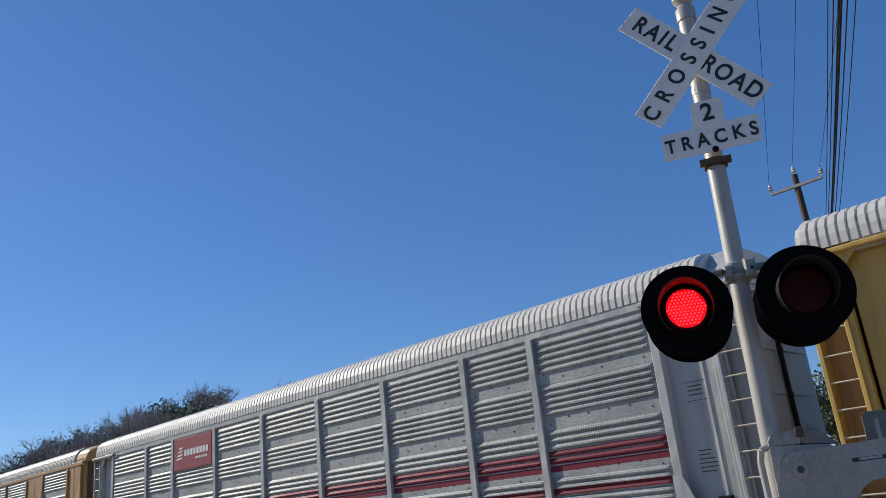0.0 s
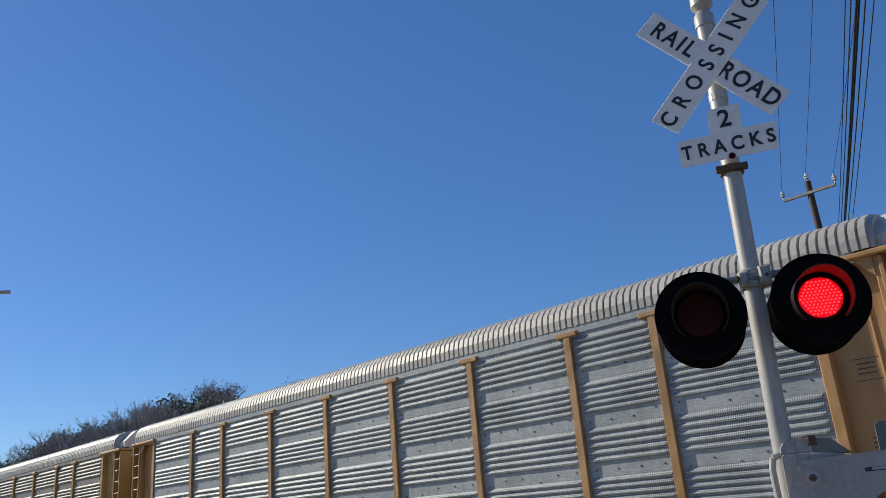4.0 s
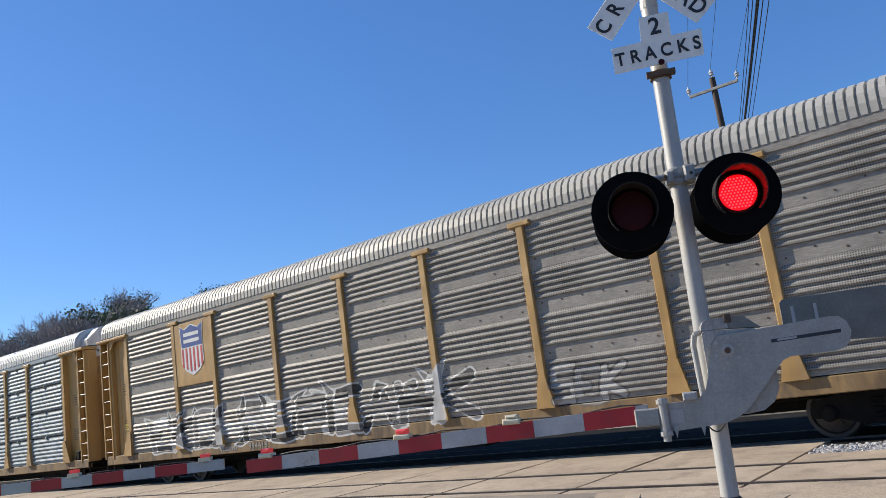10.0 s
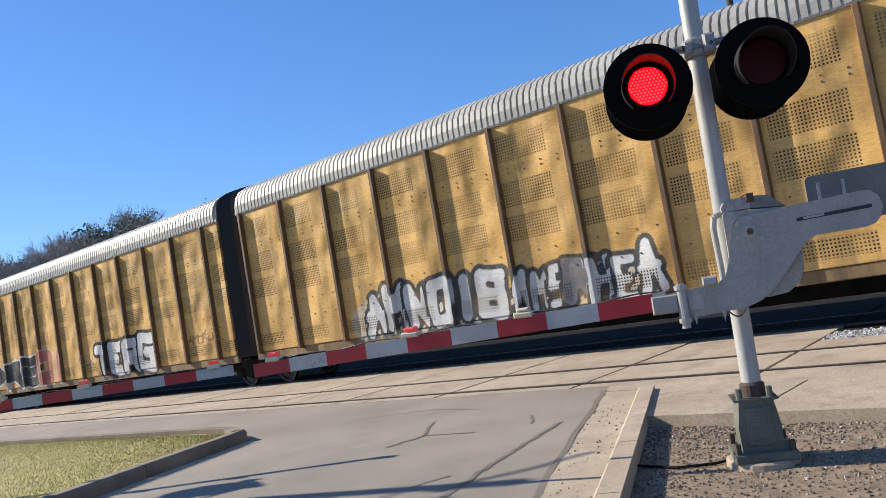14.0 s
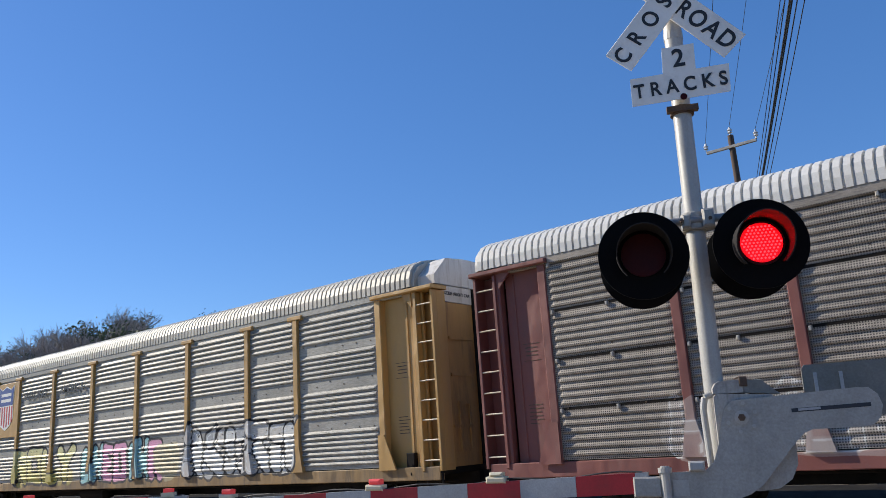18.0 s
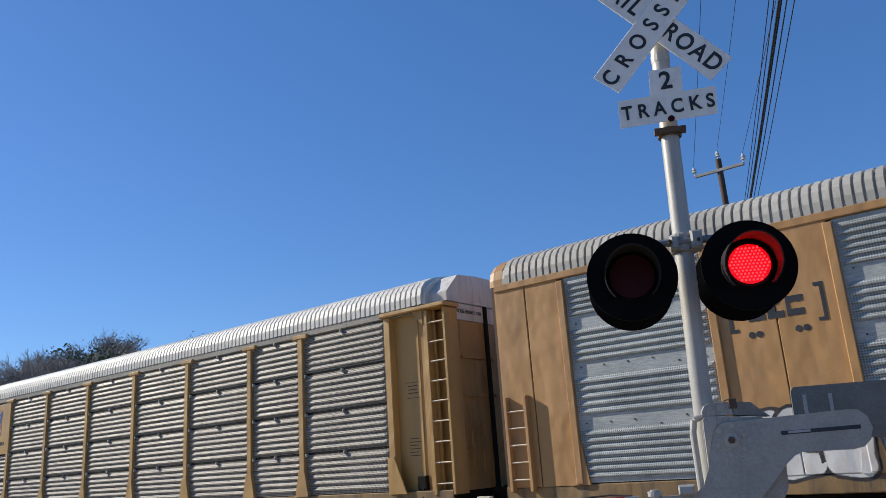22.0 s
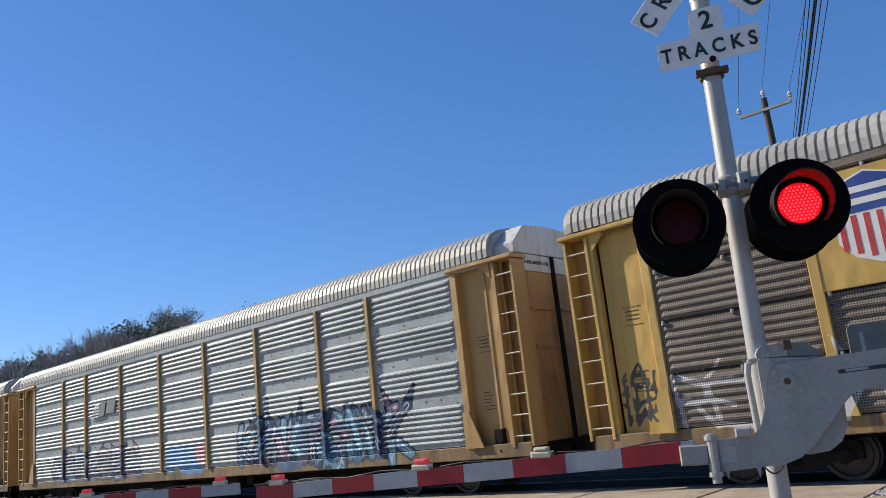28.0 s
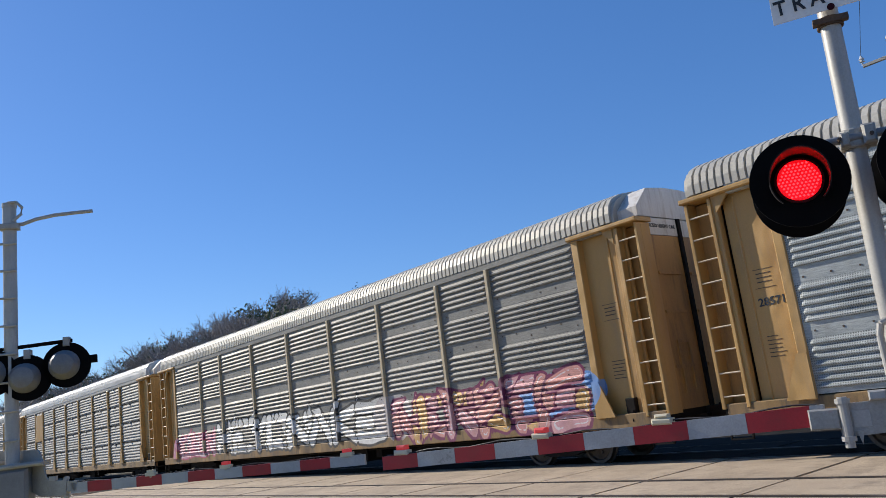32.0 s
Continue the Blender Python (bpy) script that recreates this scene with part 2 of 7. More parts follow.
M_LENS.node_tree.nodes["Principled BSDF"].inputs["Specular IOR Level"].default_value = 0.12
M_LED = glow("lit_red_led", (1.0, 0.0028, 0.0038), 27.0)
M_LEDRIM = glow("lit_red_lens_edge", (0.75, 0.002, 0.008), 0.8)
M_ARMLAMP = glow("lit_gate_lamp", (0.60, 0.05, 0.05), 0.28)
M_SILL = surface("grimy_sill_paint", (0.15, 0.095, 0.045), (0.29, 0.18, 0.07), 0.7, 0.0, 60, 1.1, 0.25, 0.1, (0.06, 0.05, 0.04), 0.9, True, tags=True)
M_POST = surface("dark_brown_post_paint", (0.10, 0.052, 0.02), (0.19, 0.10, 0.036), 0.6, 0.0, 60, 1.4, 0.25, 0.08, (0.05, 0.035, 0.02), 0.8, True, tags=True)
M_CREAMPOST = surface("pale_cream_post_paint", (0.44, 0.35, 0.215), (0.54, 0.44, 0.285), 0.55, 0.0, 60, 1.4, 0.2, 0.08, (0.30, 0.20, 0.11), 0.6, True, tags=True)
# brown of the dirty end doors; on ladder backs it imitates shade
M_DOOR = surface("brown_door_paint_and_recess_shade", (0.33, 0.18, 0.055), (0.44, 0.25, 0.08), 0.6, 0.0, 60, 0.9, 0.25, 0.1, (0.14, 0.085, 0.045), 0.75, True)
M_RUNG = surface("pale_rung_paint", (0.50, 0.42, 0.29), (0.62, 0.54, 0.40), 0.5, 0.0, 60, 3.0, 0.2, 0.05)
M_HOOD = surface("black_hood_paint", (0.024, 0.022, 0.022), (0.034, 0.031, 0.031), 0.85, 0.0, 60, 3.0, 0.2, 0.05)
M_HOOD.node_tree.nodes["Principled BSDF"].inputs["Specular IOR Level"].default_value = 0.1
M_PLATERED = surface("faded_red_plate_paint", (0.20, 0.010, 0.020), (0.27, 0.018, 0.03), 0.55, 0, 60, 3, 0.15, 0)
M_SIGNYELLOW = surface("yellow_plate_enamel", (0.55, 0.38, 0.03), (0.62, 0.45, 0.05), 0.4, 0, 60, 3, 0.1, 0)
M_WEIGHT = surface("dull_counterweight_steel", (0.15, 0.147, 0.13), (0.21, 0.205, 0.185), 0.6, 0.1, 60, 4.0, 0.25, 0.06, (0.12, 0.10, 0.08), 0.35)
M_SHELL = surface("grey_lamp_housing", (0.16, 0.16, 0.165), (0.24, 0.24, 0.24), 0.6, 0.1, 60, 3.0, 0.2, 0.05)
M_BASE = surface("olive_grey_casting", (0.10, 0.10, 0.078), (0.16, 0.155, 0.12), 0.75, 0.0, 60, 3.0, 0.25, 0.08)
M_WOODPOLE = surface("weathered_pole_timber", (0.06, 0.038, 0.028), (0.11, 0.075, 0.055), 0.9, 0, 40, 2, 0.3, 0.3)
M_INSUL = surface("grey_insulator", (0.5, 0.5, 0.5), (0.65, 0.65, 0.65), 0.3, 0, 60, 4, 0.1, 0)
M_WIRE = surface("overhead_wire", (0.02, 0.02, 0.022), (0.04, 0.04, 0.04), 0.6, 0.2, 60, 1, 0.1, 0)
M_BARK = surface("grey_bark", (0.10, 0.085, 0.07), (0.17, 0.145, 0.12), 0.95, 0, 30, 1.5, 0.3, 0.3)
M_TWIG = surface("bare_twigs", (0.25, 0.215, 0.195), (0.36, 0.315, 0.285), 0.95, 0, 10, 0.3, 0.3, 0)
M_LEAF = surface("live_oak_leaves", (0.06, 0.085, 0.035), (0.105, 0.12, 0.055), 0.7, 0, 6, 0.5, 0.4, 0)
M_STRAP = surface("rusty_clamp", (0.07, 0.05, 0.04), (0.14, 0.09, 0.06), 0.8, 0.3, 60, 4, 0.3, 0.1)
M_BLUE = surface("emblem_blue", (0.02, 0.05, 0.20), (0.03, 0.07, 0.26), 0.5, 0, 60, 3, 0.1, 0)
M_EMRED = surface("emblem_red", (0.42, 0.03, 0.03), (0.52, 0.06, 0.05), 0.5, 0, 60, 3, 0.1, 0)
M_EMWHITE = surface("emblem_white", (0.62, 0.60, 0.56), (0.74, 0.72, 0.68), 0.5, 0, 60, 3, 0.1, 0)
M_STENCIL = surface("faded_stencil_paint", (0.22, 0.20, 0.165), (0.36, 0.33, 0.28), 0.6, 0, 60, 6, 0.3, 0)
M_EMDARK = surface("emblem_dark", (0.016, 0.018, 0.024), (0.028, 0.031, 0.04), 0.5, 0, 60, 3, 0.1, 0)
M_PALEBLUE = surface("pale_blue_patch", (0.13, 0.20, 0.265), (0.18, 0.26, 0.325), 0.5, 0.1, 60, 2, 0.1, 0)


RIDGED = ((0.02, 0.245), (0.315, 0.495), (0.57, 0.735), (0.80, 0.985))  # ridged shares of a sheet's height


def steel(name, a, b, rust=0.3, stripes=(), perforated=True, bands=(), seamed=False, first=0.0, step=1.8, shapes=()):
    """Galvanised side sheet with dirt runs, rows of small holes, painted bands (z0, z1, colour),
    painted quads and spray paint, in the car's own metres."""
    m, nt, bs = fresh(name)
    co = coords(nt)
    sep = nt.nodes.new("ShaderNodeSeparateXYZ")
    nt.links.new(co, sep.inputs[0])
    X, Zc = sep.outputs["X"], sep.outputs["Z"]
    big = noise_tex(nt, scaled(nt, co, (0.8, 1, 1.6)), 1.1, 6, 0.65)
    col = ramp(nt, big, [(0.32, a), (0.68, b)])
    runs = noise_tex(nt, scaled(nt, co, (7, 1, 0.5)), 1.0, 5, 0.65)
    col = blend(nt, ramp(nt, runs, [(0.48, 0.0), (0.75, rust)]), col, (0.20, 0.165, 0.135))
    for z0, z1, c in stripes:
        k = calc(nt, "MULTIPLY", calc(nt, "GREATER_THAN", Zc, z0), calc(nt, "LESS_THAN", Zc, z1))
        col = blend(nt, calc(nt, "MULTIPLY", k, 0.94), col, c)
    # plain painted quads: (x0, x1, z0, z1, lean of the two sides, colour)
    soft = calc(nt, "MULTIPLY", calc(nt, "SUBTRACT", noise_tex(nt, co, 3.5, 4, 0.6), 0.5), 0.12)
    Xs, Zs = calc(nt, "ADD", X, soft), calc(nt, "ADD", Zc, soft)
    for x0, x1, z0, z1, l0, l1, c in shapes:
        h = calc(nt, "SUBTRACT", Zs, z0)
        k = calc(nt, "MULTIPLY", calc(nt, "GREATER_THAN", Xs, calc(nt, "MULTIPLY_ADD", h, l0, x0)), calc(nt, "LESS_THAN", Xs, calc(nt, "MULTIPLY_ADD", h, l1, x1)))
        k = calc(nt, "MULTIPLY", k, calc(nt, "MULTIPLY", calc(nt, "GREATER_THAN", Zs, z0), calc(nt, "LESS_THAN", Zs, z1)))
        col = blend(nt, calc(nt, "MULTIPLY", k, calc(nt, "MULTIPLY_ADD", runs, -0.55, 1.22, True)), col, c)
    col = overspray(nt, col)
    if perforated:
        tiny = nt.nodes.new("ShaderNodeTexVoronoi")
        tiny.inputs["Scale"].default_value = 25
        tiny.inputs["Randomness"].default_value = 0.0
        nt.links.new(scaled(nt, co, (1, 0.0001, 1)), tiny.inputs["Vector"])
        rows_ = None
        for lo, hi in ((0.0, 1.0),) if seamed else RIDGED:
            k = calc(nt, "MULTIPLY", calc(nt, "GREATER_THAN", Zc, 1.06 + 3.75 * lo), calc(nt, "LESS_THAN", Zc, 1.06 + 3.75 * hi))
            rows_ = k if rows_ is None else calc(nt, "ADD", rows_, k)
        worn = calc(nt, "MULTIPLY_ADD", noise_tex(nt, scaled(nt, co, (1.6, 1, 0.7)), 0.6, 2, 0.5), 1.6, 0.05 if seamed else -0.25, True)
        hole = calc(nt, "MULTIPLY", calc(nt, "LESS_THAN", tiny.outputs["Distance"], 0.30), rows_)
        col = blend(nt, calc(nt, "MULTIPLY", hole, worn), col, (0.02, 0.02, 0.02))
    if bands:
        grid = nt.nodes.new("ShaderNodeTexVoronoi")
        grid.inputs["Scale"].default_value = 17
        grid.inputs["Randomness"].default_value = 0.0
        nt.links.new(scaled(nt, co, (1, 0.0001, 1)), grid.inputs["Vector"])
        hole = calc(nt, "LESS_THAN", grid.outputs["Distance"], 0.29)
        across = calc(nt, "FRACT", calc(nt, "DIVIDE", calc(nt, "SUBTRACT", X, first - 40 * step), step))
        inside = calc(nt, "MULTIPLY", calc(nt, "GREATER_THAN", across, 0.15), calc(nt, "LESS_THAN", across, 0.85))
        rows_ = None
        for z0, z1 in bands:
            k = calc(nt, "MULTIPLY", calc(nt, "GREATER_THAN", Zc, z0), calc(nt, "LESS_THAN", Zc, z1))
            rows_ = k if rows_ is None else calc(nt, "ADD", rows_, k)
        col = blend(nt, calc(nt, "MULTIPLY", calc(nt, "MULTIPLY", inside, rows_), 0.14), col, (0.10, 0.065, 0.03))
        hole = calc(nt, "MULTIPLY", hole, calc(nt, "MULTIPLY", inside, rows_))
        col = blend(nt, calc(nt, "MULTIPLY", hole, calc(nt, "MULTIPLY_ADD", noise_tex(nt, scaled(nt, co, (1, 1, 0.6)), 0.9, 2, 0.5), 2.6, -0.55, True)), col, (0.04, 0.028, 0.014))
    small = noise_tex(nt, co, 60, 3, 0.7)
    scrape = noise_tex(nt, scaled(nt, co, (3, 1, 22)), 2.0, 5, 0.7)
    col = blend(nt, 0.55, col, ramp(nt, scrape, [(0.3, 0.22), (0.72, 0.78)]), "OVERLAY")
    col = blend(nt, 0.3, col, ramp(nt, small, [(0.3, 0.2), (0.7, 0.8)]), "OVERLAY")
    nt.links.new(col, bs.inputs["Base Color"])
    bs.inputs["Metallic"].default_value = 0.0 if bands else 0.15
    bs.inputs["Specular IOR Level"].default_value = 0.15 if bands else 0.2
    nt.links.new(ramp(nt, big, [(0.3, 0.50), (0.7, 0.68)] if bands else [(0.3, 0.52), (0.7, 0.68)]), bs.inputs["Roughness"])
    if bands:
        dents = noise_tex(nt, scaled(nt, co, (1.2, 1, 0.9)), 0.95, 1.2, 0.4)
        relief(nt, bs, dents, 0.9, 0.30)
    else:
        relief(nt, bs, small, 0.05, 0.003)
    return m


# ---- mesh building ----


class Shape:
    """Collects vertices and faces of one mesh."""

    def __init__(self):
        self.v, self.f = [], []

    def box(self, x0, x1, y0, y1, z0, z1):
        i = len(self.v)
        self.v += [(x, y, z) for x in (x0, x1) for y in (y0, y1) for z in (z0, z1)]
        self.f += [tuple(i + k for k in q) for q in ((0, 1, 3, 2), (4, 6, 7, 5), (0, 4, 5, 1), (2, 3, 7, 6), (0, 2, 6, 4), (1, 5, 7, 3))]
        return self

    def block(self, x0, x1, y0, y1, z0, z1, c=0.01):
        """A box with chamfered vertical faces toward -y, so that its front edges catch light."""
        i = len(self.v)
        self.v += [(x0, y1, z0), (x1, y1, z0), (x1, y1, z1), (x0, y1, z1), (x0, y0 + c, z0), (x1, y0 + c, z0), (x1, y0 + c, z1), (x0, y0 + c, z1),
                   (x0 + c, y0, z0 + c), (x1 - c, y0, z0 + c), (x1 - c, y0, z1 - c), (x0 + c, y0, z1 - c)]
        for q in ((0, 3, 2, 1), (0, 1, 5, 4), (1, 2, 6, 5), (2, 3, 7, 6), (3, 0, 4, 7), (4, 5, 9, 8), (5, 6, 10, 9), (6, 7, 11, 10), (7, 4, 8, 11), (8, 9, 10, 11)):
            self.f.append(tuple(i + k for k in q))
        return self

    def slab(self, outline, y0, y1):
        """An outline in x and z, made thick from y0 to y1."""
        i, n = len(self.v), len(outline)
        self.v += [(x, y0, z) for x, z in outline] + [(x, y1, z) for x, z in outline]
        self.f += [tuple(i + k for k in range(n)), tuple(i + n + k for k in reversed(range(n)))]
        self.f += [(i + (k + 1) % n, i + k, i + n + k, i + n + (k + 1) % n) for k in range(n)]
        return self

    def plate(self, outline, z0, z1):
        """An outline in x and y, made thick from z0 to z1."""
        i, n = len(self.v), len(outline)
        self.v += [(x, y, z0) for x, y in outline] + [(x, y, z1) for x, y in outline]
        self.f += [tuple(i + k for k in reversed(range(n))), tuple(i + n + k for k in range(n))]
        self.f += [(i + k, i + (k + 1) % n, i + n + (k + 1) % n, i + n + k) for k in range(n)]
        return self

    def rope(self, pts, r, n=6):
        """One unbroken tube through all the points."""
        pts = [Vector(p) for p in pts]
        i = len(self.v)
        for k, p in enumerate(pts):
            q = (pts[min(k + 1, len(pts) - 1)] - pts[max(k - 1, 0)]).to_track_quat("Z", "Y")
            self.v += [tuple(p + q @ Vector((r * math.cos(2 * math.pi * j / n), r * math.sin(2 * math.pi * j / n), 0))) for j in range(n)]
        for k in range(len(pts) - 1):
            self.f += [(i + k * n + j, i + k * n + (j + 1) % n, i + (k + 1) * n + (j + 1) % n, i + (k + 1) * n + j) for j in range(n)]
        return self

    def tube(self, a, b, r0, r1=None, n=10, caps=True):
        a, b = Vector(a), Vector(b)
        r1 = r0 if r1 is None else r1
        q = (b - a).to_track_quat("Z", "Y")
        i = len(self.v)
        for p, r in ((a, r0), (b, r1)):
            for k in range(n):
                w = 2 * math.pi * k / n
                self.v.append(tuple(p + q @ Vector((r * math.cos(w), r * math.sin(w), 0))))
        self.f += [(i + k, i + (k + 1) % n, i + n + (k + 1) % n, i + n + k) for k in range(n)]
        if caps:
            self.f += [tuple(i + k for k in reversed(range(n))), tuple(i + n + k for k in range(n))]
        return self

    def lathe(self, profile, axis="Y", n=28, centre=(0, 0, 0)):
        """Turns (radius, along) pairs round an axis through centre."""
        i = len(self.v)
        cx, cy, cz = centre
        for r, s in profile:
            for k in range(n):
                w = 2 * math.pi * k / n
                c, d = r * math.cos(w), r * math.sin(w)
                self.v.append((cx + c, cy + s, cz + d) if axis == "Y" else (cx + c, cy + d, cz + s) if axis == "Z" else (cx + s, cy + c, cz + d))
        for j in range(len(profile) - 1):
            for k in range(n):
                p, q = i + j * n, i + (j + 1) * n
                self.f.append((p + k, q + k, q + (k + 1) % n, p + (k + 1) % n))
        self.f.append(tuple(i + k for k in range(n)))
        self.f.append(tuple(i + (len(profile) - 1) * n + k for k in reversed(range(n))))
        return self

    def mesh(self, name, material, smooth=False):
        me = bpy.data.meshes.new(name)
        me.from_pydata(self.v, [], self.f)
        me.materials.append(material)
        bm = bmesh.new()
        bm.from_mesh(me)
        bmesh.ops.recalc_face_normals(bm, faces=bm.faces)
        bm.to_mesh(me)
        bm.free()
        if smooth:
            me.shade_smooth()
            me.set_sharp_from_angle(angle=radians(35))
        return me


def part(name, shape, material, parent, label="", smooth=False):
    me = shape if isinstance(shape, bpy.types.Mesh) else shape.mesh(name, material, smooth)
    ob = new(name, me)
    ob.parent = parent
    if label:
        ob["label"] = label
    return ob


def thing(name, label, category, group="", at=None):
    ob = new(name)
    ob.empty_display_size = 0.3
    if at is not None:
        ob.matrix_basis = at
    return tagged(ob, label, category, group)


def piece(name, shape, material, kind="structure", label="", category="", smooth=False):
    ob = new(name, shape.mesh(name, material, smooth))
    return tagged(ob, label, category, "", kind)


def lettering(text, size, depth=0.004, space=1.0):
    """A mesh of raised letters in the x-z plane facing -y, centred at the origin."""
    cu = bpy.data.curves.new("letters", "FONT")
    cu.body = text
    cu.size = size
    cu.extrude = depth
    cu.offset = size * 0.02
    cu.space_character = space
    cu.align_x, cu.align_y = "CENTER", "CENTER"
    tmp = bpy.data.objects.new("letters", cu)
    me = bpy.data.meshes.new_from_object(tmp)
    me.transform(Matrix.Rotation(radians(90), 4, "X"))
    bpy.data.objects.remove(tmp)
    bpy.data.curves.remove(cu)
    me.materials.clear()
    return me


def letters_part(name, text, size, material, parent, at, label="", space=1.0, turn=0.0, squeeze=1.0):
    me = lettering(text, size, 0.003, space)
    me.transform(Matrix.Translation(at) @ Matrix.Rotation(radians(turn), 4, "Y") @ Matrix.Diagonal((squeeze, 1, 1, 1)))
    me.materials.append(material)
    return part(name, me, material, parent, label)


# ---- the ground, road and tracks ----
g = Shape()
g.plate([(-2500, -2500), (2500, -2500), (2500, 2500), (-2500, 2500)], -0.6, -0.16)
piece("ground", g, M_GROUND, label="dry open ground with thin grass", category="ground")

# asphalt of the road, near side, between its kerbs, and beyond the tracks
KR = lambda y: -1.62 + (y + 0.3) * -0.409  # road edge on the mast's side
KL = lambda y: -7.37 + y * -0.29   # road edge on the far side
g = Shape()
g.plate([(KL(-40), -40), (KR(-40), -40), (KR(3.95), 3.95), (KL(2.4), 2.4), (KL(1.0), 1.0)], -0.16, 0.0)
piece("road", g, M_ASPHALT, label="grey worn asphalt road with patched cracks", category="road")
g = Shape()
g.plate([(-60, 0.1), (-8.3, 1.5), (KL(0.9), 0.9), (KR(3.95), 3.95), (-60, 3.95)], -0.16, -0.004)
piece("road_side_strip", g, M_ASPHALT, label="grey asphalt strip beside the tracks", category="road")
g = Shape()
g.plate([(-22, 11.4), (-6, 11.4), (-23, 52), (-39, 52)], -0.16, 0.0)
piece("road_beyond", g, M_ASPHALT, label="grey asphalt road beyond the tracks", category="road")

g = Shape()
# added strip: the train's shade behind the rails, put into its colour
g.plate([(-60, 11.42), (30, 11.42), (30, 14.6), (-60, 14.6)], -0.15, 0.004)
piece("ground_beyond_tracks", g, M_BED, "structure", "strip beyond the rails, coloured dark for the train's shade", "ground")

# ballast beds outside the crossing
for x0, x1, nm in ((-400, -34.7, "ballast_west"), (0.9, 200, "ballast_east")):
    g = Shape()
    g.slab([(3.6, -0.16), (4.2, -0.06), (11.2, -0.06), (12.0, -0.16)], x0, x1)
    g.v = [(y, x, z) for x, y, z in g.v]
    piece(nm, g, M_BALLAST, label="pale grey crushed stone ballast", category="ballast")

TRACK_Y = (5.05, 9.3)
# bed coloured near-black to imitate the shade under the cars
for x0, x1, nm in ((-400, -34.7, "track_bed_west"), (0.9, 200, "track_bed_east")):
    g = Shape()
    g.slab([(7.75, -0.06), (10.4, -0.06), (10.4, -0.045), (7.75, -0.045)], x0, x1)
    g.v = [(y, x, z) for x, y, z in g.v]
    piece(nm, g, M_BED, label="ballast between the rails, coloured dark for the train's shade", category="ballast")
rail_profile = [(-0.07, -0.17), (0.07, -0.17), (0.07, -0.15), (0.012, -0.13), (0.012, -0.045), (0.037, -0.035), (0.037, 0.0), (-0.037, 0.0), (-0.037, -0.035), (-0.012, -0.045), (-0.012, -0.13), (-0.07, -0.15)]
for ty, tn in zip(TRACK_Y, ("near_track", "far_track")):
    tr = thing(tn, "steel rails on sleepers, let into the crossing", "track")
    tr["kind"] = "structure"
    for s in (-0.755, 0.755):
        g = Shape()
        g.slab([(ty + s + a, b + 0.012) for a, b in rail_profile], -400, 200)
        g.v = [(y, x, z) for x, y, z in g.v]
        part("rail", g, M_RAIL, tr)

# concrete crossing panels, each with its own edges, slanted with the road
pan = thing("crossing_panels", "pale worn concrete crossing panels between the rails", "pavement")
pan["kind"] = "structure"
bands = [(3.95, 4.22), (4.36, 5.74), (5.88, 8.47), (8.63, 9.97), (10.13, 11.4)]
slabs = []
for y0, y1 in bands:
    for k in range(14):
        x = -34.55 + 2.55 * k
        slabs.append((x, x + 2.485, y0, 6.75 if k == 13 and y0 == 5.88 else y1))
for x0, x1, y0, y1 in slabs:
    g = Shape()
    h = random.uniform(-0.006, 0.004)
    g.plate([(x0, y0), (x1, y0), (x1, y1), (x0, y1)], -0.15, h)
    # panels under the far track carry the train's shade as colour
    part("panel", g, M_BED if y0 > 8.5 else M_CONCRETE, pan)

g = Shape()
g.plate([(-1.42, 6.78), (0.9, 6.78), (0.9, 7.74), (-1.42, 7.74)], -0.15, -0.03)
piece("ballast_patch", g, M_BALLAST, "structure", "pale crushed stone at the end of the crossing panels", "ballast")
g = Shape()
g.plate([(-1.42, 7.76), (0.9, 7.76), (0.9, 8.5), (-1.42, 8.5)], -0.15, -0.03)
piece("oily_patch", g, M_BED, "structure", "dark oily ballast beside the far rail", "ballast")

# kerbs
def kerb(points, name, label, width=0.2, height=0.13, material=M_KERB):
    ob = thing(name, label, "kerb")
    ob["kind"] = "structure"
    for (ax, ay), (bx, by) in zip(points, points[1:]):
        d = Vector((bx - ax, by - ay))
        L = d.length
        d /= L
        nrm = Vector((-d.y, d.x))
        n = max(1, round(L / 1.5))
        for k in range(n):
            s0, s1 = L * k / n, L * (k + 1) / n - 0.012
            g = Shape()
            prof = [(0, -0.16), (0, height - 0.03), (0.03, height), (width, height), (width, -0.16)]
            v = []
            for s in (s0, s1):
                for o, z in prof:
                    p = Vector((ax, ay)) + d * s + nrm * o
                    v.append((p.x, p.y, z))
            g.v = v
            g.f = [(0, 1, 2, 3, 4), (9, 8, 7, 6, 5)] + [(j, 5 + j, 5 + (j + 1) % 5, (j + 1) % 5) for j in range(5)]
            part("kerbstone", g, material, ob)
    return ob


def ribbon(name, label, width, thick, edge, y0, y1, step, material, top=0.004):
    """Slabs of a gutter laid along an edge x = edge(y)."""
    ob = thing(name, label, "gutter")
    ob["kind"] = "structure"
    y = y0
    while y > y1:
        n = y - step + 0.012
        part("gutter_slab", Shape().plate([(edge(y), y), (edge(n), n), (edge(n) + width, n), (edge(y) + width, y)], top - thick, top + random.uniform(-0.003, 0.003)), material, ob)
        y -= step
    return ob


